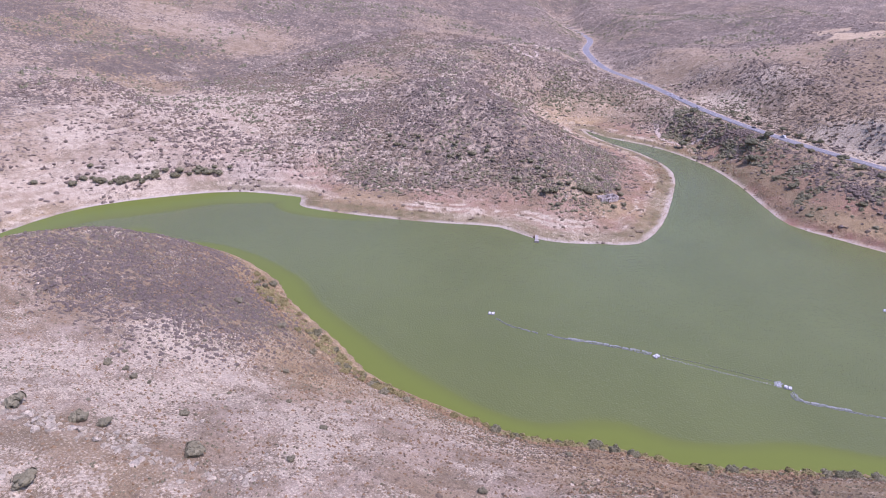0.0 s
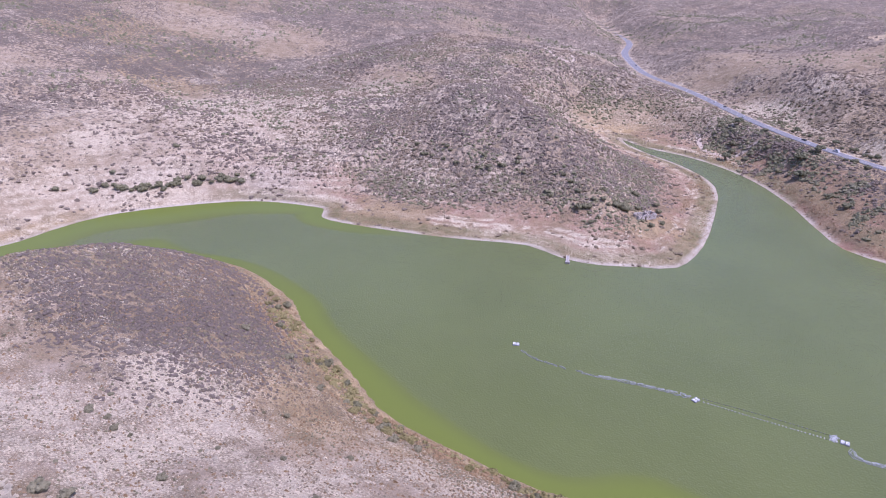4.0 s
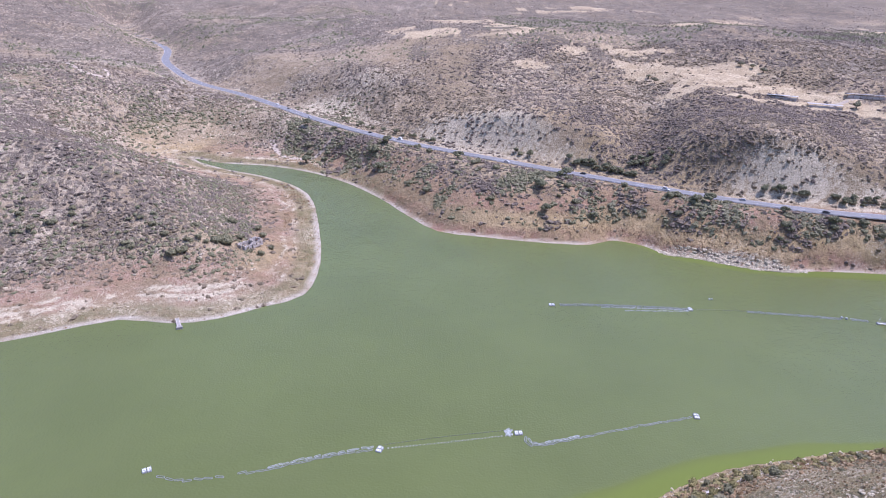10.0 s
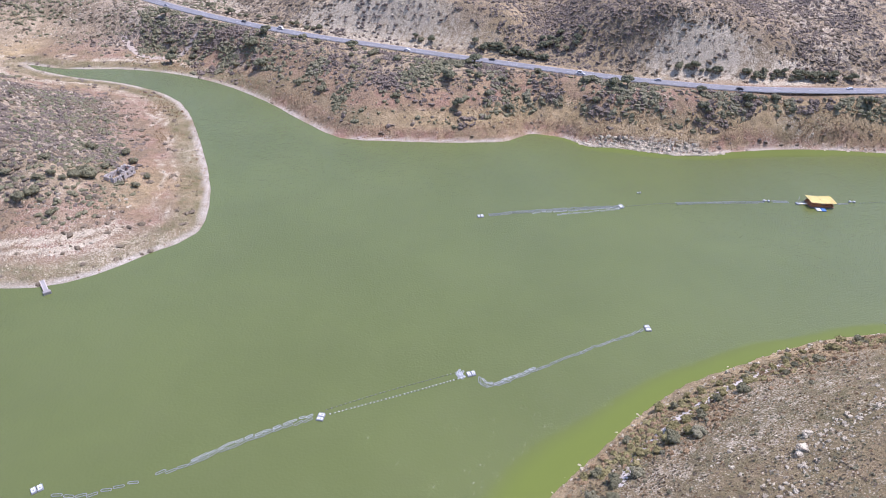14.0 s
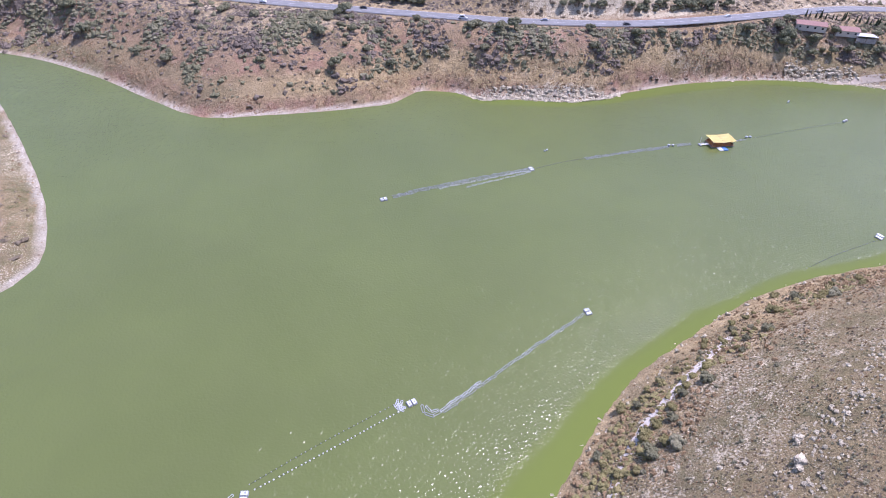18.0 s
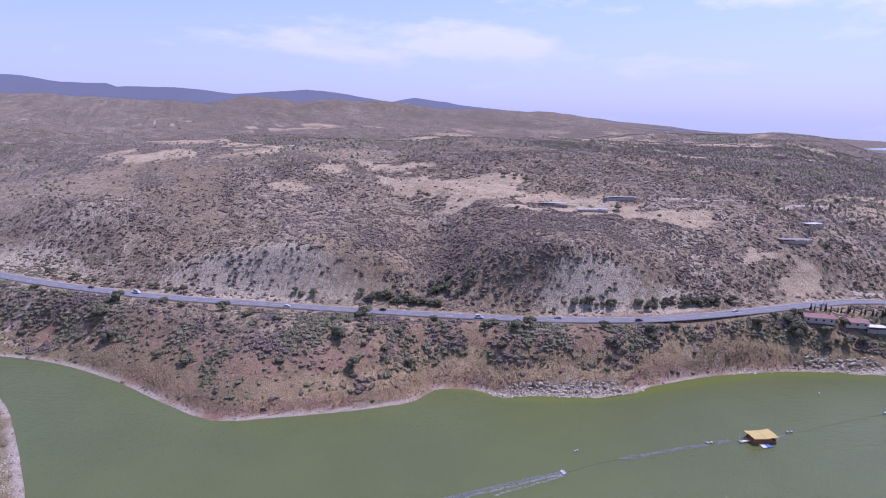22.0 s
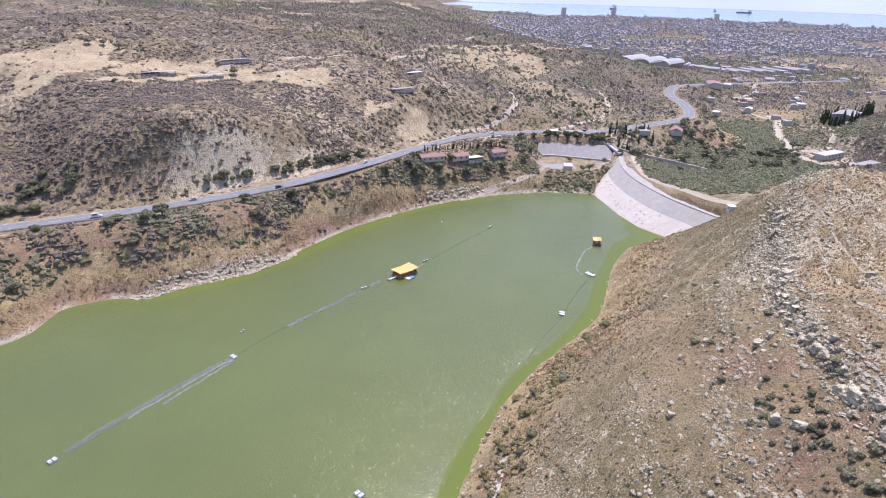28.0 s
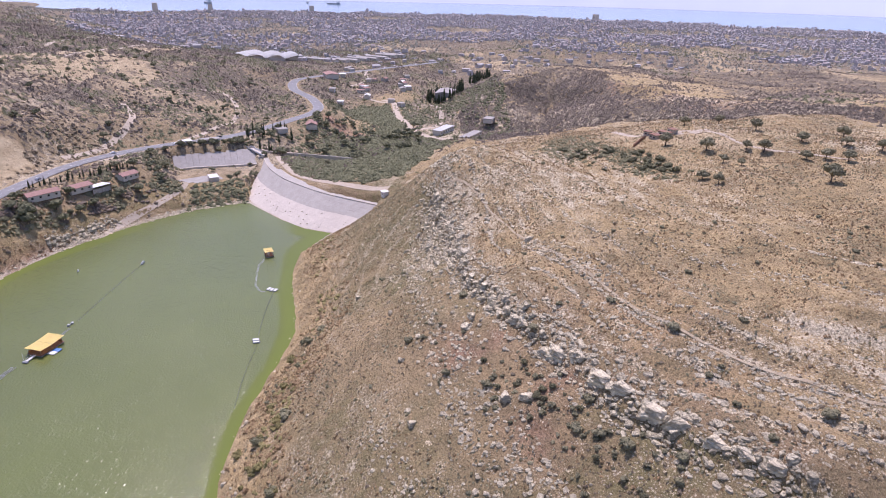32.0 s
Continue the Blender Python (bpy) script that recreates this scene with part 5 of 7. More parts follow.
def boom(pts, label, seed, rows=1, gap=5.4, ring=RING, skip=()):
    """A floating boom of pipe loops along a line."""
    line = smooth_line([(*p, 0.02) for p in pts], 0.5)
    th = thing("floating_boom", Matrix(), label, "floating boom", "booms on the lake")
    g = random.Random(seed)
    s = np.concatenate([[0], np.cumsum(np.linalg.norm(np.diff(line, axis=0), axis=1))])
    gap = gap * 0.6
    at, k = gap / 2, 0
    while at < s[-1]:
        j = min(np.searchsorted(s, at), len(line) - 2)
        t = line[j + 1] - line[j]
        a = math.degrees(math.atan2(t[1], t[0]))
        for r in range(rows):
            off = (r - (rows - 1) / 2) * 1.15 + g.uniform(-0.3, 0.3)
            c, d = math.cos(radians(a + 90)), math.sin(radians(a + 90))
            if k not in skip:
                piece("ring_float", ring, th, pose(line[j][0] + c * off, line[j][1] + d * off, 0.05, 0, 0, a + g.uniform(-14, 14)))
        at += gap + g.uniform(-0.3, 0.4)
        k += 1
    return th


def bead_line(pts, label, bead, step):
    line = smooth_line([(*p, 0.02) for p in pts], 0.4)
    th = thing("float_line", Matrix(), label, "float line", "lines of floats")
    s = np.concatenate([[0], np.cumsum(np.linalg.norm(np.diff(line, axis=0), axis=1))])
    for k, at in enumerate(np.arange(0, s[-1], step)):
        j = min(np.searchsorted(s, at), len(line) - 1)
        piece("bead_float", bead, th, pose(line[j][0], line[j][1], 0.06, 0, 0, 37 * k))
    bm = bmesh.new()
    for a, b in zip(line[:-8:8], line[8::8]):
        rod(bm, a, b, 0.04, n=4)
    part("rope", bm, RUBBER, th)
    return th


def twin_raft(x, y, turn, label):
    """Two white lids on grey pontoons."""
    th = thing("pontoon_raft", pose(x, y, 0, 0, 0, turn) @ Matrix.Diagonal((0.82, 0.82, 0.9, 1)), label, "raft", "twin-lidded rafts")
    for sx in (-1, 1):
        b = part("pontoon", rounded_box(1.75, 2.8, 0.55, 0.12), GREY_FLOAT, th)
        b.location = (sx * 0.98, 0, -0.12)
        part("lid", rounded_box(1.35, 2.15, 0.28, 0.07), WHITE, b).location = (0, 0, 0.55)
        part("hatch", rounded_box(0.5, 0.7, 0.08, 0.02), GREY_FLOAT, b).location = (0, -0.35, 0.83)
        bm = bmesh.new()
        for py in (-1.1, 1.1):
            rod(bm, (0.6, py, 0.7), (0.6, py, 1.15), 0.045, n=6)
        rod(bm, (0.6, -1.1, 1.12), (0.6, 1.1, 1.12), 0.035, n=6)
        part("handrail", bm, STEEL, b)
    for py in (-0.9, 0.9):
        part("coupling_bar", rod(bmesh.new(), (-1.1, py, 0.4), (1.1, py, 0.4), 0.07, n=6), STEEL, th)
    return th


for x, y, a, lab in ((-112, 147, 28, "white-lidded twin raft at the end of a boom"), (-34, 161, 70, "white-lidded twin raft between two booms"),
                     (17.5, 172.5, 8, "white-lidded twin raft beside a curled boom"), (90, 186, 84, "white-lidded twin raft at the boom's end"),
                     (46, 278, 2, "white-lidded twin raft moored off the bank"), (120, 278, 88, "white-lidded twin raft among several booms")):
    twin_raft(x, y, a, lab)
boom([(-108, 145), (-99, 143), (-86, 145)], "short boom of grey pipe loops", 1)
boom([(-81, 147), (-72, 149), (-57, 155), (-37, 161)], "boom of grey pipe loops in a row", 2, 1, 4.8)
boom([(-72, 150.3), (-57, 156.3), (-37, 162.4)], "thin boom of pale pipe loops", 3, 1, 4.4, RING_PALE)
bead_line([(-32, 164), (-12, 169), (15, 174.5)], "line of small pale floats", GREY_BEAD, 1.5)
bead_line([(-31, 162), (-8, 166.5), (15, 171.5)], "line of small white floats", BEAD, 1.3)
boom([(20, 171), (20.3, 167.5), (23, 166), (28, 167), (41, 171), (65, 179), (88, 185.5)], "curled boom of grey pipe loops", 4, 1, 4.6)
boom([(21.2, 170), (21.6, 167.8), (24, 167), (28, 168), (41, 172.1)], "inner curl of pale pipe loops", 5, 1, 3.6, RING_PALE)
boom([(14.5, 171.5), (13.5, 173), (14.5, 174.5)], "bunched pipe loops against a raft", 6, 2, 1.6, RING_PALE)
boom([(50, 278.6), (66, 279.6), (90, 279.5), (118, 278.6)], "long boom of several pipe loops abreast", 7, 2, 5.0)
boom([(72, 277.8), (95, 277.8), (118, 277.2)], "second boom of pale pipe loops", 8, 1, 4.6, RING_PALE)
boom([(84, 274.4), (100, 275.2), (118, 276)], "sagging boom of pale pipe loops", 9, 1, 4.8, RING_PALE)
bead_line([(122, 278), (140, 278.5), (161, 277)], "line of small grey floats", GREY_BEAD, 1.6)
boom([(150, 277.6), (175, 275.5), (198, 273)], "boom of grey pipe loops", 10, 2, 5.2)
boom([(203, 272.6), (212, 271.6)], "short boom by the platform", 11, 2, 4.2)
bead_line([(250, 265), (280, 264), (312, 262)], "thin line of grey floats", GREY_BEAD, 1.8)
boom([(232, 266.8), (244, 265)], "short boom behind the platform", 12, 1, 4.4)
boom([(322, 196), (312, 197), (292, 194), (283, 190), (281, 186)], "curved boom of grey pipe loops", 13, 1, 4.8, RING_PALE)
bead_line([(280, 182), (258, 181), (238, 179)], "line of small grey floats", GREY_BEAD, 1.6)
bead_line([(230, 177.5), (207, 177), (186, 175)], "slack line of grey floats", GREY_BEAD, 2.0)


def buoy_pair(x, y, turn, s, label):
    th = thing("buoy_pair", pose(x, y, 0, 0, 0, turn), label, "buoy", "buoys")
    for sx in (-1, 1):
        bm = bmesh.new()
        rod(bm, (sx * 0.85 * s, 0, -0.3), (sx * 0.85 * s, 0, 0.55 * s), 0.62 * s, 0.5 * s, 10)
        b = part("drum", bm, GREY_FLOAT, th)
        bm = bmesh.new()
        rod(bm, (sx * 0.85 * s, 0, 0.55 * s), (sx * 0.85 * s, 0, 0.72 * s), 0.42 * s, 0.2 * s, 10)
        part("cap", bm, WHITE, b)
    bm = bmesh.new()
    rod(bm, (-0.85 * s, 0, 0.35 * s), (0.85 * s, 0, 0.35 * s), 0.08 * s, n=6)
    part("cross_bar", bm, STEEL, th)
    return th


for x, y, a, s, lab in ((136, 291, 10, 0.9, "pair of drum buoys floating alone"), (200, 273.5, -20, 1.3, "pair of grey drum buoys on a boom"),
                        (246, 266.5, -15, 1.3, "pair of grey drum buoys by the platform"), (314, 262, 10, 1.4, "pair of grey drum buoys at a line's end"),
                        (303, 292, 30, 0.9, "pair of drum buoys near the far bank")):
    buoy_pair(x, y, a, s, lab)


def platform(x, y, turn, w, d, label, annex):
    """A floating work platform under a yellow awning."""
    th = thing("floating_platform", pose(x, y, 0, 0, 0, turn), label, "floating platform")
    for k in range(4):
        part("float_tank", rounded_box(w * 0.23, d * 0.95, 0.7, 0.15), GREY_FLOAT, th).location = (w * (k - 1.5) * 0.25, 0, -0.2)
    bm = bmesh.new()
    box(bm, w, d / 16 * 0.93, 0.09)
    plank = to_mesh("deck_plank", bm, BROWN)
    for k in range(16):
        piece("deck_plank", plank, th, pose(0, -d / 2 + (k + 0.5) * d / 16, 0.5))
    for sx in (-1, 0, 1):
        for sy in (-1, 1):
            bm = bmesh.new()
            rod(bm, (sx * w * 0.46, sy * d * 0.42, 0.55), (sx * w * 0.46, sy * d * 0.42, 3.0), 0.06, n=6)
            part("post", bm, STEEL, th)
    for k, (x0, x1, z0, z1) in enumerate(((-w * 0.52, -0.05, 3.35, 3.0), (0.05, w * 0.52, 3.0, 3.45))):
        bm = bmesh.new()
        n = 8
        rows = []
        for i in range(n + 1):
            f = i / n
            zx = z0 * (1 - f) + z1 * f - 0.10 * math.sin(math.pi * f)
            rows.append([bm.verts.new((x0 * (1 - f) + x1 * f, yy, zx + (0.12 if abs(yy) < 0.1 else 0))) for yy in (-d * 0.56, -d * 0.28, 0, d * 0.28, d * 0.56)])
        for a, b in zip(rows[:-1], rows[1:]):
            for j in range(4):
                bm.faces.new((a[j], b[j], b[j + 1], a[j + 1]))
        geo = bmesh.ops.solidify(bm, geom=list(bm.faces), thickness=0.06)
        aw = part("awning_panel", bm, YELLOW, th, "yellow canvas awning panel")
    boxes("low_wall", BROWN, th, [(0, d * 0.42, 0.55, w * 0.9, 0.1, 1.1), (w * 0.46, 0, 0.55, 0.1, d * 0.85, 1.1)])
    boxes("pump_box", STEEL, th, [(w * 0.2, 0, 0.6, 1.6, 1.2, 1.1), (-w * 0.2, d * 0.1, 0.6, 1.0, 1.0, 0.8)], 0.05)
    if annex:
        g = boxes("gangway", WHITE, th, [(-w / 2 - 2.2, -0.5, 0.45, 4.4, 1.2, 0.15)], 0.03, "white gangway")
        bm = bmesh.new()
        for yy in (-1.05, 0.05):
            rod(bm, (-w / 2 - 4.3, yy, 1.3), (-w / 2 - 0.1, yy, 1.3), 0.04, n=6)
            for k in range(4):
                rod(bm, (-w / 2 - 4.2 + k * 1.35, yy, 0.55), (-w / 2 - 4.2 + k * 1.35, yy, 1.3), 0.035, n=6)
        part("gangway_rail", bm, STEEL, g)
        boxes("mooring_float", GREY_FLOAT, th, [(-w / 2 - 5.0, -0.5, -0.15, 1.3, 2.4, 0.8)], 0.2)
        p1 = boxes("side_pontoon", WHITE, th, [(-w * 0.12 - 1.1, -d / 2 - 1.9, 0.1, 2.3, 3.4, 0.35)], 0.06, "white side pontoon")
        boxes("side_pontoon", BLUE, th, [(-w * 0.12 + 1.4, -d / 2 - 1.9, 0.1, 2.3, 3.4, 0.35)], 0.06, "blue side pontoon")
        bm = bmesh.new()
        rod(bm, (-w / 2 - 4.6, 0.6, 0.6), (-w / 2 - 3.4, 2.2, 3.0), 0.05, n=6)
        part("boom_arm", bm, STEEL, th)
    return th


platform(226, 266.5, -14, 12.5, 7.5, "large floating pump platform under a yellow awning", True)
platform(327, 195, 25, 6.0, 4.5, "small floating platform with a yellow awning", False)


def work_raft(x, y, turn, n, label):
    th = thing("work_raft", pose(x, y, 0, 0, 0, turn), label, "raft", "small work rafts")
    for k in range(n):
        b = part("pontoon", rounded_box(1.5, 3.0, 0.6, 0.12), GREY_FLOAT, th)
        b.location = ((k - (n - 1) / 2) * 2.0, 0.4 * (k % 2), -0.15)
        part("deck_panel", rounded_box(1.3, 2.6, 0.15, 0.03), WHITE, b).location = (0, 0, 0.6)
    bm = bmesh.new()
    for yy in (-0.8, 0.9):
        rod(bm, (-n * 1.0, yy, 0.55), (n * 1.0, yy, 0.55), 0.07, n=6)
    part("cross_bar", bm, STEEL, th)
    return th


work_raft(283, 183, 70, 3, "small raft of three grey pontoons with pale decks")
work_raft(233, 178.5, 10, 2, "small raft of two grey pontoons with pale decks")


# ---- buildings ----
def gable_roof(w, d, rise, over, thick=0.18):
    """Two sloped slabs on a ridge along x."""
    bm = bmesh.new()
    for s in (-1, 1):
        a = [Vector((sx * (w / 2 + over), yy, zz)) for sx, yy, zz in ((-1, s * (d / 2 + over), -over * rise * 2 / d), (1, s * (d / 2 + over), -over * rise * 2 / d), (1, 0, rise), (-1, 0, rise))]
        v = [bm.verts.new(p) for p in a] + [bm.verts.new(p + Vector((0, 0, thick))) for p in a]
        for q in ((3, 2, 1, 0), (4, 5, 6, 7), (0, 1, 5, 4), (1, 2, 6, 5), (2, 3, 7, 6), (3, 0, 4, 7)):
            bm.faces.new([v[i] for i in q])
    bmesh.ops.recalc_face_normals(bm, faces=bm.faces)
    return bm


def house(name, x, y, turn, w, d, h, roof, wall_mat, roof_mat, label, category="house", windows=3, sink=0.6, rise=1.4):
    th = thing(name, pose(x, y, zat(x, y) - sink, 0, 0, turn), label, category)
    t = 0.25
    hh = h + sink
    walls = boxes("wall", wall_mat, th, [(0, -d / 2 + t / 2, 0, w, t, hh), (0, d / 2 - t / 2, 0, w, t, hh), (-w / 2 + t / 2, 0, 0, t, d - 2 * t, hh), (w / 2 - t / 2, 0, 0, t, d - 2 * t, hh)])
    for k in range(windows):
        px = (k + 0.5) / windows * w - w / 2
        for s in (-1, 1):
            wd = boxes("window", GLASS, th, [(px, s * (d / 2 + 0.01), sink + h * 0.38, min(1.2, w / windows * 0.5), 0.08, h * 0.34)])
            boxes("sill", wall_mat, wd, [(px, s * (d / 2 + 0.07), sink + h * 0.34, min(1.4, w / windows * 0.6), 0.2, 0.1)])
    boxes("door", BROWN, th, [(w / 2 + 0.02, 0, sink * 0.6, 0.08, 1.1, 2.2)])
    if roof == "gable":
        part("roof", gable_roof(w, d, rise, 0.5), roof_mat, th).location = (0, 0, hh)
        bm = bmesh.new()
        for s in (-1, 1):
            v = [bm.verts.new((s * (w / 2 - 0.05), yy, hh + zz)) for yy, zz in ((-d / 2, 0), (d / 2, 0), (0, rise))]
            bm.faces.new(v)
        bmesh.ops.solidify(bm, geom=list(bm.faces), thickness=0.2)
        part("gable_wall", bm, wall_mat, th)
    else:
        boxes("roof", roof_mat, th, [(0, 0, hh, w + 0.8, d + 0.8, 0.25)], 0.04)
    return th


def open_shed(x, y, turn, w, d, h, roof_mat, label, sag=0.6):
    """A long roof on posts."""
    th = thing("open_shed", pose(x, y, zat(x, y), 0, 0, turn), label, "shed", "farm sheds")
    n = max(2, int(w / 5))
    for k in range(n + 1):
        for s, hh in ((-1, h), (1, h - sag)):
            bm = bmesh.new()
            box(bm, 0.18, 0.18, hh + 1.5, pose((k / n - 0.5) * w * 0.96, s * d * 0.46, -1.5))
            part("post", bm, BROWN, th)
    bm = bmesh.new()
    box(bm, w, d * 1.06, 0.14, Matrix.Translation((0, 0, h - sag / 2)) @ Matrix.Rotation(-math.atan2(sag, d), 4, "X"), 0.02)
    part("roof", bm, roof_mat, th)
    boxes("side_wall", RUBBLE, th, [(0, -d * 0.45, -1, w * 0.96, 0.2, h * 0.6 + 0.9)])
    return th


# roadside restaurant by the dam
house("roadside_house", 357, 336, -38, 18, 8, 3.4, "gable", PLASTER, RED_TILE, "long low house with a faded red tiled roof", windows=4)
house("roadside_house", 379, 326, -32, 14, 9, 3.2, "gable", PLASTER, RED_TILE, "low house with a dull red roof beside a terrace", windows=3)
open_shed(388, 318, -32, 13, 8, 3.4, WHITE, "pale flat terrace roof on thin posts")
house("roadside_house", 410, 309, -28, 12, 8, 3.2, "gable", PLASTER, RED_TILE, "small house with a dark red roof", windows=3)
house("pump_house", 443, 262, 28, 8.5, 6, 3.2, "flat", PLASTER, WHITE, "small white flat-roofed pump house in a gravel yard", "pump house", windows=2)
house("valve_hut", 378, 131, 35, 3.6, 3.6, 3.2, "flat", WHITE, WHITE, "little white valve hut at the end of the dam", "hut", windows=1)
house("hill_house", 588, 214, 10, 14, 10, 4.0, "gable", PLASTER, RED_TILE, "house with a red tiled roof on a knoll", windows=3, rise=2.4)
house("hill_house", 556, 236, 30, 12, 9, 3.5, "flat", PLASTER, CONCRETE, "pale flat-roofed house among trees", windows=3)
house("roadside_block", 505, 283, -62, 15, 6, 3.4, "flat", PLASTER, CONCRETE, "pale flat-roofed roadside block behind a hedge", windows=5)
house("roadside_block", 497, 300, -55, 9, 6, 3.2, "flat", PLASTER, WHITE, "small white-roofed block beside the road", windows=2)
open_shed(274, 529, -28, 24, 9, 2.6, TIN, "long grey tin farm shed on a straw field")
open_shed(301, 510, -22, 26, 9, 2.5, TIN, "long grey tin farm shed with a pale roof")
open_shed(340, 522, -15, 30, 7, 2.4, TIN, "narrow grey farm shed along a track")
open_shed(422, 409, -20, 26, 8, 2.8, CONCRETE, "long dull grey-pink roof among scrub")
open_shed(470, 430, -10, 16, 8, 3.5, WHITE, "short white farm roof among scrub")
for x, y, a, w, d, lab in ((300, -10, 20, 5, 3.5, "dark lean-to shack of boards"), (309, -18, 35, 6.2, 3.5, "low shack with a rusty roof"), (317, -25, 15, 4.5, 3.2, "small pale shack on bare earth"), (322, -14, 60, 4, 3, "weathered shack with a rusty roof")):
    house("shack", x, y, a, w, d, 2.4, "flat", RUBBLE, BROWN, lab, "shack", windows=2)
bm = bmesh.new()
for k in range(14):
    box(bm, 2.0, 0.35, 1.9, pose(288 + k * 1.55, 4 - k * 0.9, zat(288 + k * 1.55, 4 - k * 0.9) - 0.3, 0, 0, -30))
tagged(part("yard_wall", bm, BROWN), "brown boundary wall on the plateau's edge", "wall", kind="structure")


# ruin on the peninsula
def ruin(x, y, turn):
    th = thing("ruined_house", pose(x, y, zat(x, y) - 0.4, 0, 0, turn), "roofless stone ruin with empty door and windows", "ruin")
    w, d, h, t = 15, 5.6, 4.0, 0.55
    g = random.Random(4)

    def wall(nm, length, m, holes):
        """One wall as a single shell: a grid of cells with the openings left out."""
        xs = sorted({0.0, float(length), *(q for h_ in holes for q in h_[:2]), *(length * k / 14 for k in range(1, 14))})
        xs = [v for k, v in enumerate(xs) if k == 0 or v - xs[k - 1] > 0.12]
        zs = [0.0, 1.3, 2.65, 1.0]
        tops = [h + g.uniform(-0.8, 0.25) for _ in xs]
        bm = bmesh.new()
        verts = {}

        def at(i, j, s):
            if (i, j, s) not in verts:
                z = zs[j] if j < 3 else tops[i]
                verts[i, j, s] = bm.verts.new(m @ Vector((xs[i] - length / 2, s * t / 2, z)))
            return verts[i, j, s]
        cells = set()
        for i in range(len(xs) - 1):
            mid_x = (xs[i] + xs[i + 1]) / 2
            for j, mid_z in enumerate((0.65, 2.0, 3.2)):
                if not any(q[0] < mid_x < q[1] and q[2] - 0.05 < mid_z < q[3] + 0.1 for q in holes):
                    cells.add((i, j))
        for i, j in cells:
            for s in (-1, 1):
                bm.faces.new([at(i, j, s), at(i + 1, j, s), at(i + 1, j + 1, s), at(i, j + 1, s)][::-s])
            for di, dj, p, q in ((-1, 0, (i, j), (i, j + 1)), (1, 0, (i + 1, j), (i + 1, j + 1)), (0, -1, (i, j), (i + 1, j)), (0, 1, (i, j + 1), (i + 1, j + 1))):
                if (i + di, j + dj) not in cells:
                    bm.faces.new([at(*p, -1), at(*q, -1), at(*q, 1), at(*p, 1)])
        bmesh.ops.recalc_face_normals(bm, faces=bm.faces)
        part(nm, bm, RUBBLE, th)
    wall("front_wall", w, pose(0, -d / 2, 0), [(2.2, 3.3, 1.3, 2.6), (5.6, 6.8, 0, 2.6), (9.0, 10.1, 1.3, 2.6), (12.0, 13.1, 1.3, 2.6)])
    wall("back_wall", w, pose(0, d / 2, 0), [(3.0, 4.2, 1.3, 2.6), (10.0, 11.2, 1.3, 2.6)])
    wall("end_wall", d - t, pose(-w / 2 + t / 2, 0, 0, 0, 0, 90), [(1.9, 3.1, 0, 2.7)])
    wall("end_wall", d - t, pose(w / 2 - t / 2, 0, 0, 0, 0, 90), [])
    wall("inner_wall", d - t, pose(1.5, 0, 0, 0, 0, 90), [])
    bm = bmesh.new()
    for k in range(9):
        box(bm, 0.5 + 0.05 * k, 2.2, 0.12, pose(w / 2 - 1.2 + 0.28 * k, 0.3, 2.6 - 0.05 * k, 0, 12, 0))
    part("fallen_roof", bm, RED_TILE, th, "patch of red tiles left of the roof")
    return th


ruin(-130, 331, 62)


# jetty
def jetty():
    th = thing("jetty", pose(-140.5, 245.5, 0, 0, 0, -62), "old grey concrete jetty running into the water", "jetty")
    bm = bmesh.new()
    box(bm, 10, 1.8, 2.0, pose(0, 0, -1.1), 0.08)
    part("pier", bm, CONCRETE, th)
    boxes("kerb", PALE_SLAB, th, [(0, 0.75, 0.9, 10, 0.3, 0.2), (0, -0.75, 0.9, 10, 0.3, 0.2)])
    boxes("pier_head", CONCRETE, th, [(4.6, 0, -1.1, 1.5, 2.8, 2.3)], 0.1)
    return th


jetty()


# big hall with three vaulted roofs, works and sheds on the plain
def vaulted_hall(x, y, turn):
    th = thing("vaulted_hall", pose(x, y, zat(x, y) - 1, 0, 0, turn), "large hall with three white vaulted roofs", "hall")
    for k, (w, d) in enumerate(((26, 52), (30, 60), (34, 60))):
        cx = (k - 1) * 31
        bm = bmesh.new()
        rows = []
        for i in range(13):
            a = math.pi * (0.15 + 0.7 * i / 12)
            rows.append([bm.verts.new((cx + w * 0.56 * math.cos(a), yy, 4 + 9 * math.sin(a))) for yy in (-d / 2, d / 2)])
        for a, b in zip(rows[:-1], rows[1:]):
            bm.faces.new((a[0], a[1], b[1], b[0]))
        bmesh.ops.solidify(bm, geom=list(bm.faces), thickness=0.4)
        part("vault", bm, WHITE, th)
        boxes("end_wall", PLASTER, th, [(cx, s * (d / 2 - 2), 0, w * 0.94, 0.4, 9) for s in (-1, 1)])
        # a solid dark panel painted as the shade of an open door
        boxes("doorway_shade", DARK, th, [(cx, -d / 2 + 1.7, 0, 6, 0.3, 5)])
    return th


vaulted_hall(985, 352, 78)
house("green_hall", 790, 82, -12, 36, 20, 9, "gable", CONCRETE, CONCRETE, "green-grey hall ringed by dark cypresses", "hall", windows=6)
house("works_shed", 615, 88, -28, 30, 9, 4.5, "flat", PLASTER, TIN, "long grey works shed in the valley", "shed", windows=6)
house("works_shed", 592, 62, -28, 34, 8, 4.0, "flat", PLASTER, CONCRETE, "long low works shed with a pale roof", "shed", windows=6)
house("works_shed", 640, 40, -20, 16, 9, 4.0, "flat", PLASTER, CONCRETE, "small grey-roofed works shed", "shed", windows=3)
house("roadside_shop", 868, 236, 20, 26, 16, 5.5, "gable", PLASTER, RED_TILE, "wide shop with a dark red roof by the road", "shop", windows=5)
g = random.Random(12)
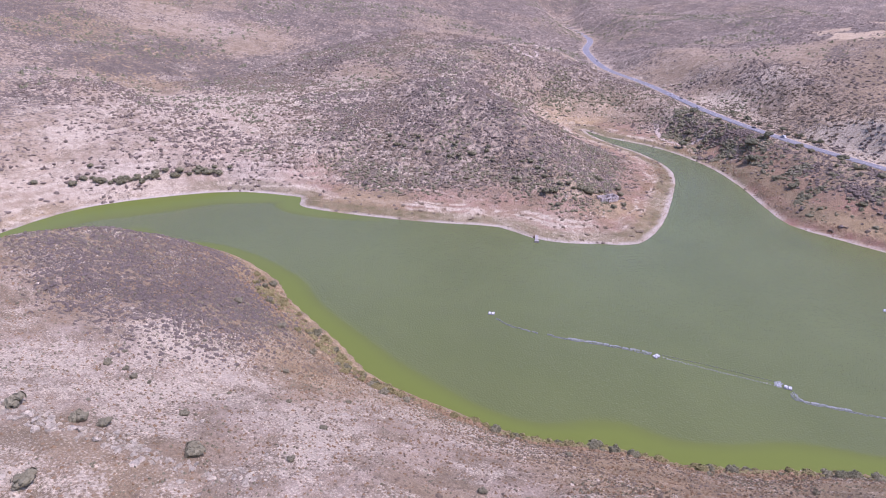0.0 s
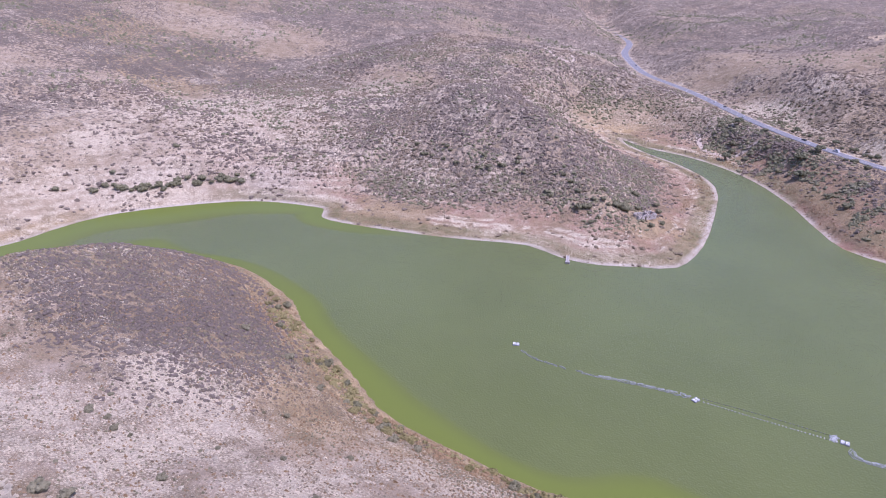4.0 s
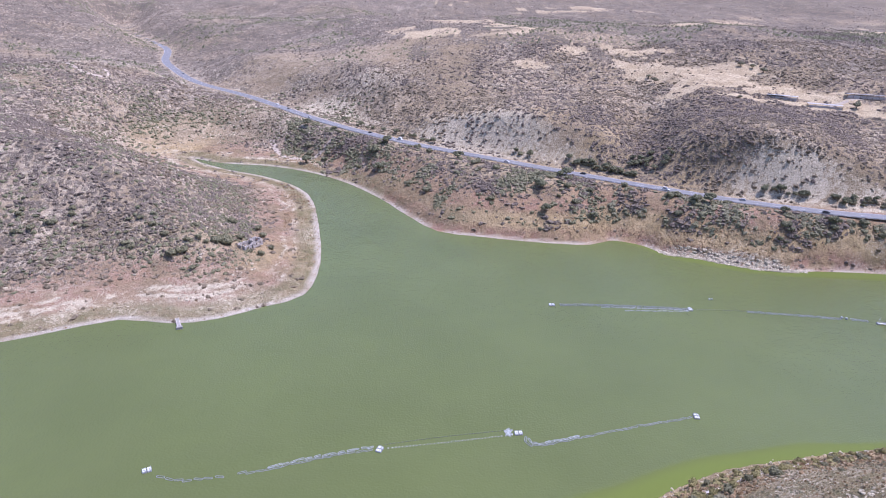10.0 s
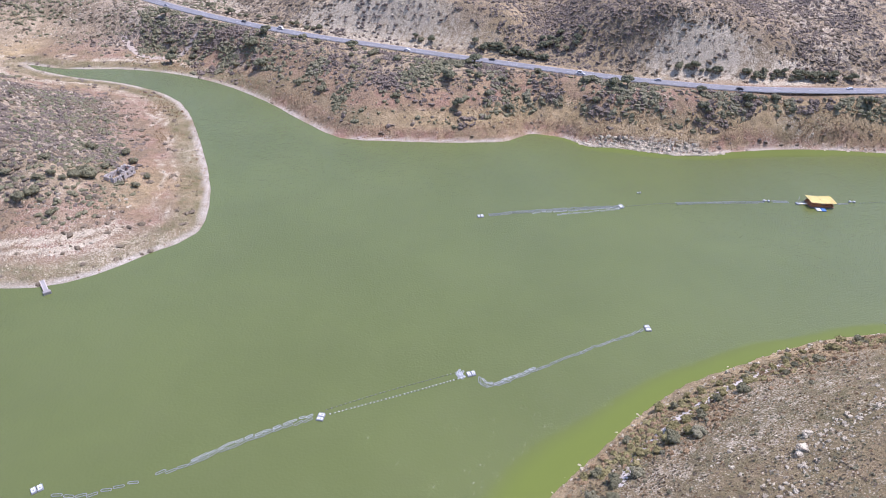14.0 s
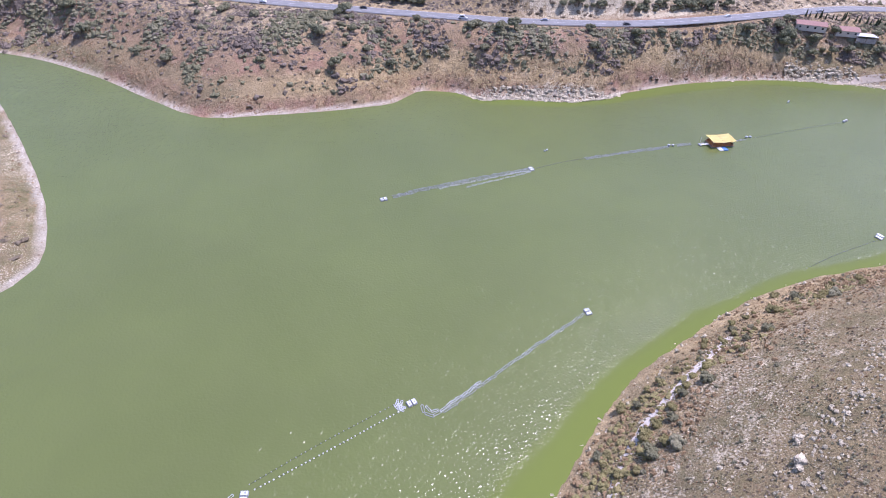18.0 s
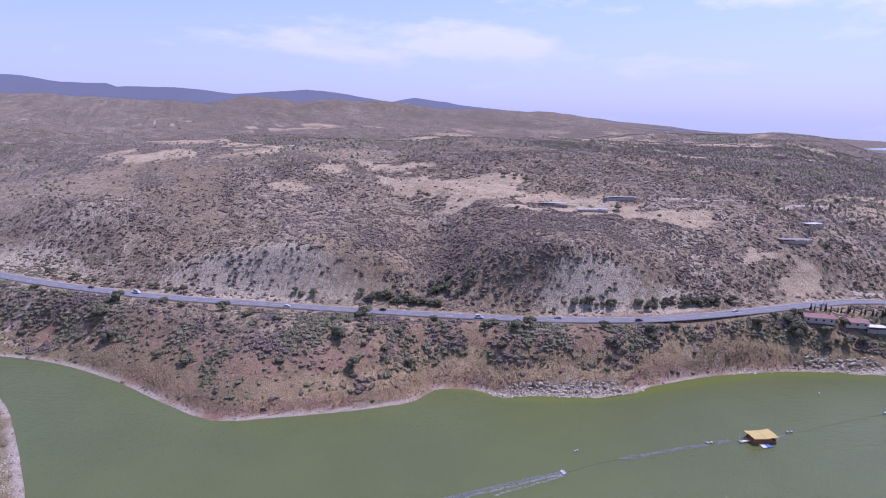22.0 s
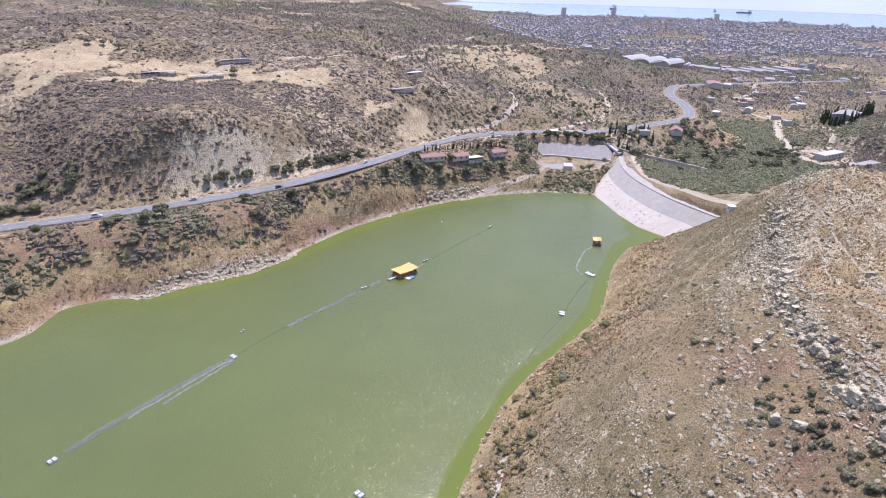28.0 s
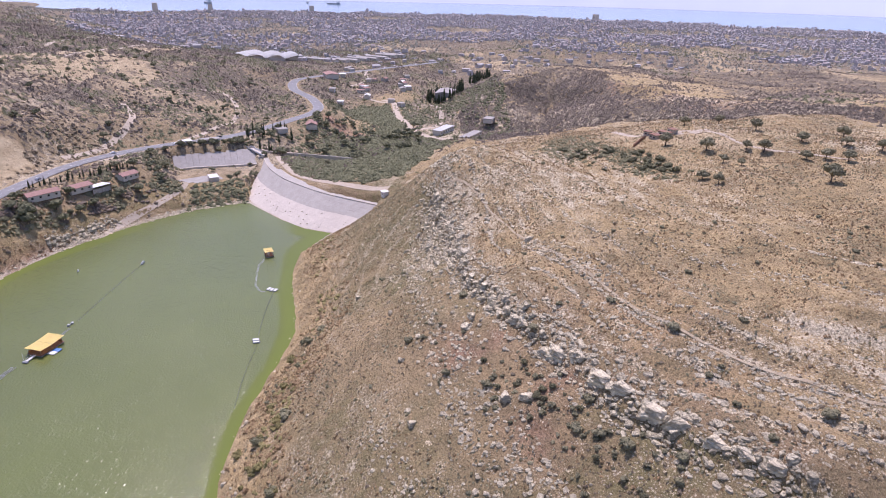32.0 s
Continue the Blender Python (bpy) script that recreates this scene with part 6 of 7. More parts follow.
for k in range(22):
    x, y = g.uniform(745, 960), g.uniform(130, 225)
    house("valley_house", x, y, g.uniform(-40, 40), g.uniform(7, 11), g.uniform(6, 9), g.uniform(3, 4.5), g.choice(("flat", "flat", "gable")), PLASTER, g.choice((CONCRETE, WHITE, CONCRETE, RED_TILE)), "pale village house among trees", windows=3)
for k in range(9):
    x, y = 1120 + k * 24, 300 - k * 16
    house("long_roof", x, y, 60, 46, 12, 5, "gable", PLASTER, CONCRETE, "long grey-roofed building in a row", "hall", windows=6)

# the town walls carry distance haze in a paled, greyed base colour
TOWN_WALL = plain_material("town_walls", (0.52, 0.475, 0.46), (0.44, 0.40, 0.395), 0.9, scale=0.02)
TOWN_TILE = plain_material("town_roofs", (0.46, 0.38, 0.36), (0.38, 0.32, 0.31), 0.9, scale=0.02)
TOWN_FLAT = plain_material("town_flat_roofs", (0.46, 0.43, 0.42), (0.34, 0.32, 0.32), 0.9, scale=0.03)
# the town between the plain and the sea
def town(name, n, seed, walls, roofs, label, r0, r1, size):
    g = np.random.default_rng(seed)
    az = np.radians(g.uniform(63, 146, n))
    r = r0 + (r1 - r0) * g.random(n) ** 0.8
    x, y = r * np.sin(az), 150 + r * np.cos(az)
    keep = (fbm(x, y, 260, 3, 4) > -0.55) & (sample(GR, x, y) > 25)
    x, y = x[keep], y[keep]
    n = len(x)
    w, d, h = size * g.uniform(0.7, 1.7, n), size * g.uniform(0.7, 1.4, n), g.choice([3.5, 4, 6.5, 7, 9, 12], n, p=[0.3, 0.3, 0.2, 0.13, 0.05, 0.02])
    a = np.round(fbm(x, y, 400, 2, 6) * 6) * 0.35 + g.choice([0, math.pi / 2], n)
    z = sample(GZ, x, y) - 1.5
    base = np.array([(-1, -1, 0), (1, -1, 0), (1, 1, 0), (-1, 1, 0), (-1, -1, 1), (1, -1, 1), (1, 1, 1), (-1, 1, 1), (-1.0, 0, 1.32), (1.0, 0, 1.32)], float)
    flat = g.random(n) < 0.6
    v = np.repeat(base[None], n, 0)
    v[flat, 8:, 2] = 1.04
    px, py = v[..., 0] * w[:, None] / 2, v[..., 1] * d[:, None] / 2
    c, s = np.cos(a)[:, None], np.sin(a)[:, None]
    V = np.stack([px * c - py * s + x[:, None], px * s + py * c + y[:, None], v[..., 2] * h[:, None] + z[:, None]], -1)
    wq = np.array([(0, 1, 5, 4), (1, 2, 6, 5), (2, 3, 7, 6), (3, 0, 4, 7)])
    rq = np.array([(4, 5, 9, 8), (6, 7, 8, 9)])
    rt = np.array([(5, 6, 9, 9), (7, 4, 8, 8)])
    off = (np.arange(n) * 10)[:, None, None]
    me = mesh_of(name, V.reshape(-1, 3), np.concatenate([(wq[None] + off).reshape(-1, 4), (rq[None] + off).reshape(-1, 4)]), walls)
    me.materials.append(roofs)
    idx = np.concatenate([np.zeros(n * 4, np.int32), np.ones(n * 2, np.int32)])
    me.polygons.foreach_set("material_index", idx)
    return tagged(new(name, me), label, "town", kind="stuff")


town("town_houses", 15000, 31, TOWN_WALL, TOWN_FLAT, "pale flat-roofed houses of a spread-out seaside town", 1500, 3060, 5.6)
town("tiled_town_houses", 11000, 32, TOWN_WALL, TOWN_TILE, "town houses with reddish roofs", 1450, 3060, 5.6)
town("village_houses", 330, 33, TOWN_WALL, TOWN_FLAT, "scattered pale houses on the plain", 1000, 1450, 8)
for x, y, h in ((2650, 1180, 40), (2760, 1000, 34), (2950, 620, 28), (2800, -600, 26)):
    house("tower_block", x, y, 15, 22, 18, h, "flat", PLASTER, CONCRETE, "tall pale tower block near the shore", "tower block", windows=6, sink=2)


def ship(x, y, turn, length):
    th = thing("cargo_ship", pose(x, y, -4, 0, 0, turn), "grey cargo ship lying off the coast", "ship", "ships at sea")
    bm = bmesh.new()
    box(bm, length, length * 0.15, length * 0.09, pose(0, 0, -1), 1.0)
    part("hull", bm, GREY_FLOAT, th)
    boxes("bridge", WHITE, th, [(-length * 0.36, 0, length * 0.08, length * 0.12, length * 0.13, length * 0.13)], 0.3)
    bm = bmesh.new()
    for k in range(3):
        rod(bm, (length * (k * 0.2 - 0.1), 0, length * 0.08), (length * (k * 0.2 - 0.1), 0, length * 0.24), length * 0.008)
    part("mast", bm, STEEL, th)
    return th


ship(3900, 1380, 30, 120)
ship(4200, 700, 70, 90)
ship(4300, 880, 20, 60)


# ---- the distance ----
def backdrop(name, r, az0, az1, skyline, rough, colour, glow, label, seed):
    """A far skyline: (azimuth, degrees above the eye's level) round the place."""
    az = np.arange(az0, az1 + 0.01, 0.15)
    el = np.interp(az, [p[0] for p in skyline], [p[1] for p in skyline])
    el = el + rough * fbm(az * 10, az * 0, 25, 4, seed)
    x, y = r * np.sin(np.radians(az)), r * np.cos(np.radians(az))
    low = np.column_stack([x, y, np.full_like(x, -60)])
    high = np.column_stack([x, y, 150 + r * np.tan(np.radians(el))])
    v = np.stack([low, high], 1).reshape(-1, 3)
    i = np.arange(len(az) - 1) * 2
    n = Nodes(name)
    # distance haze is put into the sheet's colour and its glow
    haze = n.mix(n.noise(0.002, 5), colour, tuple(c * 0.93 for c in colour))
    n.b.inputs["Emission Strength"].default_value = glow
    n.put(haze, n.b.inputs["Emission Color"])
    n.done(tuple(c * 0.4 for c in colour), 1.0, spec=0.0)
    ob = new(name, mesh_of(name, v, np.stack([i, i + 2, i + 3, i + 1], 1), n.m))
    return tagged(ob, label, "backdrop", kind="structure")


SKYLINE = [(-190, 0.8), (-120, 1.2), (-60, 2.0), (-30, 2.3), (-10.3, 2.02), (-7.3, 1.69), (-4.3, 1.73), (-3.6, 1.43), (0.5, 1.58), (2.1, 1.46), (5.2, 1.11), (11.1, 1.66), (14.5, 1.38), (18.4, 0.85), (20.4, 1.14), (24.4, 0.7), (28.9, 0.26), (34.3, -0.34), (35.7, -0.16), (39.1, -0.7), (45.5, -1.07), (48.1, -1.31), (54.1, -1.65), (58.4, -1.91), (64.4, -2.5)]
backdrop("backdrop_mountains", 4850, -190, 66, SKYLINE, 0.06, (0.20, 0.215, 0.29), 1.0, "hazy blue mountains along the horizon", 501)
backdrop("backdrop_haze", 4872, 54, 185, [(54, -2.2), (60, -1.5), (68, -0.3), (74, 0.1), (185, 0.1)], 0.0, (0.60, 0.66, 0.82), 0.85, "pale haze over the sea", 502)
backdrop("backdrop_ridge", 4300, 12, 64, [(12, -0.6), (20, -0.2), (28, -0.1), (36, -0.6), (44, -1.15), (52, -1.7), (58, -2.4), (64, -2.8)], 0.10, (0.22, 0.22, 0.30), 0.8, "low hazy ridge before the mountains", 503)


# ---- trees, bushes, rocks ----
def card_crown(blobs, n, leaf, seed):
    """A crown of many small leaf clusters spread over the shells of a few blobs (x, y, z, r)."""
    g = np.random.default_rng(seed)
    w = np.array([b[3] ** 2 for b in blobs])
    pick = g.choice(len(blobs), n, p=w / w.sum())
    b = np.array(blobs)[pick]
    u = g.normal(size=(n, 3))
    u /= np.linalg.norm(u, axis=1)[:, None]
    u[:, 2] = np.where(u[:, 2] < -0.35, -u[:, 2], u[:, 2])
    c = b[:, :3] + u * (b[:, 3] * g.uniform(0.62, 1.08, n))[:, None] * np.array([1, 1, 0.85])
    # each cluster: a bent diamond of four triangles
    t = np.cross(u, g.normal(size=(n, 3)))
    t /= np.linalg.norm(t, axis=1)[:, None]
    s = np.cross(u, t)
    k = (leaf * g.uniform(0.6, 1.35, n))[:, None]
    top = c + u * k * 0.45
    v = np.stack([c + t * k, c + s * k * 0.8, c - t * k, c - s * k * 0.8, top], 1)
    f = np.array([(0, 1, 4), (1, 2, 4), (2, 3, 4), (3, 0, 4)])
    # a knobbly heart in each blob, so that the crown is not seen through
    V, F, at = [v.reshape(-1, 3)], [(f[None] + (np.arange(n) * 5)[:, None, None]).reshape(-1, 3)], 5 * n
    hv, hf = ICO[1]
    for q in blobs:
        V.append(np.array(q[:3]) + hv * (q[3] * g.uniform(0.68, 0.92, len(hv)))[:, None] * np.array([1, 1, 0.85]))
        F.append(hf + at)
        at += len(hv)
    return np.vstack(V), np.vstack(F)


def limb_mesh(segs):
    bm = bmesh.new()
    for a, b, r0, r1 in segs:
        rod(bm, a, b, r0, r1, 6)
    return bm


def make_tree(name, seed, h, spread, leaf, n, mat, label, category, group):
    """A tapered, forked trunk under a lumpy crown; built once and copied."""
    g = random.Random(seed)
    th = thing(name, Matrix(), label, category, group)
    fork = Vector((g.uniform(-0.2, 0.2), g.uniform(-0.2, 0.2), h * 0.32))
    segs, blobs = [(Vector((0, 0, -0.6)), fork, h * 0.055, h * 0.04)], []
    for k in range(5):
        a = k * 1.257 + g.uniform(-0.4, 0.4)
        r = spread * g.uniform(0.35, 0.62)
        tip = Vector((math.cos(a) * r, math.sin(a) * r, h * g.uniform(0.52, 0.76)))
        segs.append((fork, tip, h * 0.03, h * 0.012))
        blobs.append((*tip, spread * g.uniform(0.34, 0.5)))
    blobs.append((0, 0, h * 0.74, spread * 0.5))
    part("trunk", limb_mesh(segs), BARK, th)
    v, f = card_crown(blobs, n, leaf, seed)
    piece("crown", mesh_of("crown", v, f, mat), th)
    return th


def make_bush(name, seed, r, leaf, n, mat, label, group):
    """A bush that branches from the ground."""
    g = random.Random(seed)
    th = thing(name, Matrix(), label, "bush", group)
    segs, blobs = [], []
    for k in range(5):
        a = k * 1.257 + g.uniform(-0.5, 0.5)
        d = r * g.uniform(0.25, 0.6)
        tip = Vector((math.cos(a) * d, math.sin(a) * d, r * g.uniform(0.3, 0.6)))
        segs.append((Vector((0, 0, -0.3)), tip, r * 0.05, r * 0.02))
        blobs.append((*tip, r * g.uniform(0.4, 0.6)))
    part("woody_base", limb_mesh(segs), BARK, th)
    v, f = card_crown(blobs, n, leaf, seed)
    piece("foliage", mesh_of("foliage", v, f, mat), th)
    return th


def make_cypress(seed, h):
    th = thing("cypress", Matrix(), "tall dark narrow cypress", "tree", "cypresses")
    g = random.Random(seed)
    blobs = [(g.uniform(-0.1, 0.1), g.uniform(-0.1, 0.1), h * (0.14 + 0.8 * k / 8), h * 0.095 * (1.15 - 0.9 * k / 8)) for k in range(9)]
    part("trunk", limb_mesh([(Vector((0, 0, -0.6)), Vector((0, 0, h * 0.3)), 0.2, 0.12)]), BARK, th)
    v, f = card_crown(blobs, 200, 0.48, seed)
    piece("crown", mesh_of("crown", v, f, CYPRESS), th)
    return th


class Stock:
    """Variants of a thing; the first use of each moves the thing itself, later uses copy it."""

    def __init__(self, makers):
        self.base, self.used, self.k = makers, [False] * len(makers), 0

    def put(self, x, y, s, g, sink=0.0):
        i = self.k % len(self.base)
        self.k += 1
        m = Matrix.Translation((x, y, zat(x, y) - sink)) @ Matrix.Rotation(g.uniform(0, 6.28), 4, "Z") @ Matrix.Diagonal((s, s, s * g.uniform(0.85, 1.1), 1))
        if not self.used[i]:
            self.used[i] = True
            self.base[i].matrix_basis = m
            return self.base[i]
        b = self.base[i]
        made = copy_thing(b, Matrix())
        made.matrix_basis = m
        return made


OLIVES = Stock([make_tree("olive_tree", 60 + k, 4.6, 3.0, 0.54, 190, OLIVE, "round grey-green olive tree on dry ground", "tree", "olive trees") for k in range(3)])
CAROBS = Stock([make_tree("carob_tree", 70 + k, 5.2, 3.6, 0.6, 200, GREEN, "dense dark green carob tree", "tree", "carob trees") for k in range(3)])
MASTIC = Stock([make_bush("mastic_bush", 80 + k, 2.4, 0.5, 130, BANK_GREEN, "dense dark green mastic bush", "mastic bushes") for k in range(4)])
BROOM = Stock([make_bush("broom_bush", 90 + k, 1.7, 0.4, 120, REED, "yellowing brushwood bush near the bank", "broom bushes") for k in range(3)])
THORN = Stock([make_bush("thorn_bush", 95 + k, 1.3, 0.34, 110, OLIVE, "rounded olive-green thorn bush", "thorn bushes") for k in range(3)])
CYPS = Stock([make_cypress(110 + k, 8.5) for k in range(2)])
g = random.Random(5)

# olives and carobs on the plateau by the shacks
for x, y, s in ((263, -20, 1.25), (201, -38, 1.35), (283, -9, 1.3), (265, -39, 0.9), (261, -45, 1.2), (244, -54, 1.0), (245, -63, 1.1), (241, -70, 1.1), (220, -1, 0.9),
                (213, -4, 0.8), (239, -17, 0.8), (234, -22, 0.75), (265, -84, 1.0), (257, -95, 1.1), (276, -70, 1.2), (300, -60, 1.2), (320, -50, 1.0), (330, -36, 1.1), (285, -95, 1.2)):
    OLIVES.put(x, y, s, g)
for k in range(26):
    t = k / 25
    x, y = 279 + (236 - 279) * t + g.uniform(-3, 3), 12 + (3 - 12) * t + g.uniform(-6, 6)
    MASTIC.put(x, y, g.uniform(0.5, 0.95), g)
for k in range(20):
    MASTIC.put(g.uniform(270, 296), g.uniform(15, 40), g.uniform(0.4, 0.8), g)
# field trees
for k in range(150):
    x, y = g.uniform(440, 860), g.uniform(170, 560)
    if float(sample(GR, np.array([x]), np.array([y]))[0]) > 12 and ground_at(x, y) > 2 and not (500 < x < 600 and 200 < y < 300):
        (OLIVES if k % 2 else CAROBS).put(x, y, g.uniform(0.5, 1.1), g)
for k in range(46):
    x, y = g.uniform(170, 420), g.uniform(450, 690)
    if sample(ZONES["field"], np.array([x]), np.array([y]))[0] > 0.3:
        OLIVES.put(x, y, g.uniform(0.7, 1.3), g)
# west shore and peninsula
for x, y, s in ((-433, 100, 1.4), (-428, 115, 1.6), (-420, 130, 1.7), (-412, 150, 1.5), (-404, 165, 1.5), (-398, 178, 1.2), (-444, 119, 1.1), (-445, 170, 1.2), (-445, 80, 1.2),
                (-393, 188, 1.0), (-385, 196, 1.0), (-142, 324, 1.9), (-147, 320, 1.5), (-161, 306, 1.6), (-166, 303, 1.4), (-128, 351, 1.3), (-151, 294, 1.0), (-139, 340, 1.3),
                (-121, 322, 1.0), (-118, 333, 0.9), (-175, 318, 1.2), (-190, 306, 1.1), (-134, 362, 1.2), (-150, 360, 1.3)):
    MASTIC.put(x, y, s, g)
for k in range(40):
    x = g.uniform(-330, -110)
    y = 300 + (x + 330) * 0.12 + g.uniform(-8, 16)
    if ground_at(x, y) > 5:
        MASTIC.put(x, y, g.uniform(0.6, 1.2), g)
for k in range(34):
    t = g.random()
    MASTIC.put(-436 + 50 * t + g.uniform(-4, 4), 100 + 92 * t + g.uniform(-5, 5), g.uniform(0.8, 1.5), g)
# the slope between the lake and the road
spots = place(1900, -150, 400, 300, 640, lambda x, y: (sample(GD, x, y) > 17 + 7 * fbm(x, y, 30, 2, 43)) * (sample(GR, x, y) > 9) * (sample(GR, x, y) < 75) * inside(x, y, BANKSIDE) * (shore_distance(x, y) < 75) * np.clip(0.55 + 0.8 * fbm(x, y, 40, 2, 44), 0, 1) * (y > 200 + 0.1 * x), 45)
for k, (x, y) in enumerate(zip(*spots)):
    if k >= 480:
        break
    (CAROBS if g.random() < 0.22 else MASTIC if g.random() < 0.75 else THORN).put(x, y, g.uniform(0.75, 1.6), g)
q = np.random.default_rng(46)
x, y = place(150000, -170, 470, 270, 660, lambda x, y: (sample(GD, x, y) > 15 + 8 * fbm(x, y, 30, 2, 43)) * (sample(GR, x, y) > 9) * inside(x, y, BANKSIDE) * (shore_distance(x, y) < 85) * np.clip(0.2 + 0.5 * ramp(x, 160, 220) * (x < 350) + 0.75 * fbm(x, y, 22, 3, 47), 0.05, 0.85) * (y > 200 + 0.1 * x), 48)
open_ = ~inside(x, y, YARD) & ~inside(x, y, APRON)
x, y = x[open_], y[open_]
kind_ = fbm(x, y, 16, 2, 50) + 0.5 * (q.random(len(x)) - 0.5)
for nm, m, mat_, lab in (("bank_thicket", kind_ > 0.05, BANK_GREEN, "dense dark green thicket between the road and the lake"), ("olive_thicket", (kind_ <= 0.05) & (kind_ > -0.3), OLIVE, "grey-green bushes between the road and the lake"),
                         ("brown_thicket", kind_ <= -0.3, SCRUB, "brown dry bushes between the road and the lake")):
    scatter(nm, x[m], y[m], 0.6 + 1.5 * q.random(m.sum()) ** 2, 1, 0.45, 0.9, mat_, lab, "scrub", seed=49, sink=0.05)
x, y = place(56000, 395, 760, 20, 270, lambda x, y: ((x > 450) | (y > 100)) * np.where(inside(x + 8 * fbm(x, y, 30, 2, 58), y, THICKET), 0.95, np.clip(0.05 + 0.5 * fbm(x, y, 50, 2, 52), 0.02, 0.6)) * (1 - ellipse(x, y, 640, 100, 44, 14, -60, 0.2)) * (1 - ellipse(x, y, 615, 185, 32, 13, 60, 0.2)) * (nearest(x, y, VALLEY_WAY)[0] > 5) * dry_land(x, y), 53)
scatter("valley_thicket", x, y, 0.9 + 1.5 * q.random(len(x)) ** 1.8, 1, 0.40, 0.75, GREEN, "dense green thicket in the valley below the dam", "scrub", seed=54)
# tall dry grass between the thicket and the water
for nm, mat_, d0, d1, n_, sd, lab in (("straw_bank", STRAW, 7, 24, 110000, 431, "tall straw-coloured grass on the far bank"), ("red_bank", RUSTY, 2.5, 12, 60000, 432, "red-brown dry growth along the far waterline")):
    x, y = place(n_, -170, 440, 240, 580, lambda x, y: (sample(GD, x, y) > d0) * (sample(GD, x, y) < d1) * np.clip(0.45 + 0.9 * fbm(x, y, 26, 2, sd), 0, 1) * dry_land(x, y) * (x + y > 250), sd)
    scatter(nm, x, y, 0.35 + 0.5 * q.random(len(x)) ** 2, -1, 0.4, 0.9, mat_, lab, "dry grass", seed=sd)
# hedges and trees above the road
for x0, y0, x1, y1, n in ((86, 466, 132, 438, 28), (40, 492, 60, 480, 4), (206, 399, 238, 388, 8), (250, 383, 312, 373, 28), (-60, 560, -20, 525, 7), (-120, 612, -70, 568, 7), (300, 376, 330, 372, 4)):
    for k in range(n):
        t = (k + g.random() * 0.8) / n
        (MASTIC if k % 3 else CAROBS).put(x0 + (x1 - x0) * t + g.uniform(-1.5, 1.5), y0 + (y1 - y0) * t + g.uniform(0, 5), g.uniform(0.75, 1.15), g)
for k in range(20):
    CAROBS.put(g.gauss(148, 9), g.gauss(452, 9), g.uniform(0.6, 0.95), g)
# around the roadside houses and the dam
for k in range(22):
    t = k / 21
    CYPS.put(366 + 56 * t + g.uniform(-1, 1), 348 - 36 * t + g.uniform(-1, 2), g.uniform(0.5, 0.85), g)
for x, y, s in ((336, 334, 1.7), (333, 331, 1.4), (372, 314, 1.2), (390, 306, 1.2), (400, 298, 1.1), (420, 290, 1.0), (350, 322, 1.1), (362, 318, 1.0), (430, 296, 1.2), (436, 304, 1.2), (424, 310, 1.2), (416, 318, 1.1),
                (345, 345, 0.9), (398, 316, 0.9), (448, 246, 0.9), (444, 250, 0.8), (452, 300, 1.0), (458, 312, 1.1)):
    CAROBS.put(x, y, s, g)
for k in range(46):
    t = g.random()
    CAROBS.put(488 + 25 * t + g.uniform(-2, 2), 303 - 51 * t + g.uniform(-2, 2), g.uniform(0.55, 0.85), g)
for k in range(34):
    (CYPS if k % 2 else CAROBS).put(g.uniform(500, 560), g.uniform(222, 262), g.uniform(0.7, 1.2), g)
for k in range(70):
    CAROBS.put(g.uniform(520, 640), g.uniform(110, 215), g.uniform(0.7, 1.3), g)
for k in range(44):
    a = k / 44 * 6.28
    if math.sin(a * 0.5) > -2:
        CYPS.put(790 + 29 * math.cos(a) + g.uniform(-2, 2), 82 + 21 * math.sin(a) + g.uniform(-2, 2), g.uniform(1.2, 2.0), g)
for k in range(30):
    CYPS.put(935 + k * 3 + g.uniform(-2, 2), 42 - k * 1.2 + g.uniform(-5, 5), g.uniform(1.2, 1.9), g)
for nm, mat_, d0, d1, n_, sd, lab in (("bank_brush", REED, 4, 15, 42000, 421, "yellow-green brushwood along the near bank"), ("bank_grass", STRAW, 0.7, 24, 30000, 422, "reddish dry grass along the near bank")):
    x, y = place(n_, -215, 330, 55, 185, lambda x, y: (sample(GD, x, y) > d0 + (7 if mat_ is REED else 0) * ramp(x, 90, 115)) * (sample(GD, x, y) < d1 + 6 * ramp(x, 90, 115)) * np.clip(0.5 + 0.8 * fbm(x, y, 22, 2, sd), 0, 1) * (1 - (0.75 if mat_ is REED else 0) * ramp(x, 90, 115)) * dry_land(x, y), sd)
    scatter(nm, x, y, (0.6 if mat_ is REED else 0.3) + 0.8 * q.random(len(x)) ** 2, 1, 0.4, 0.9, mat_, lab, "brushwood", seed=sd)
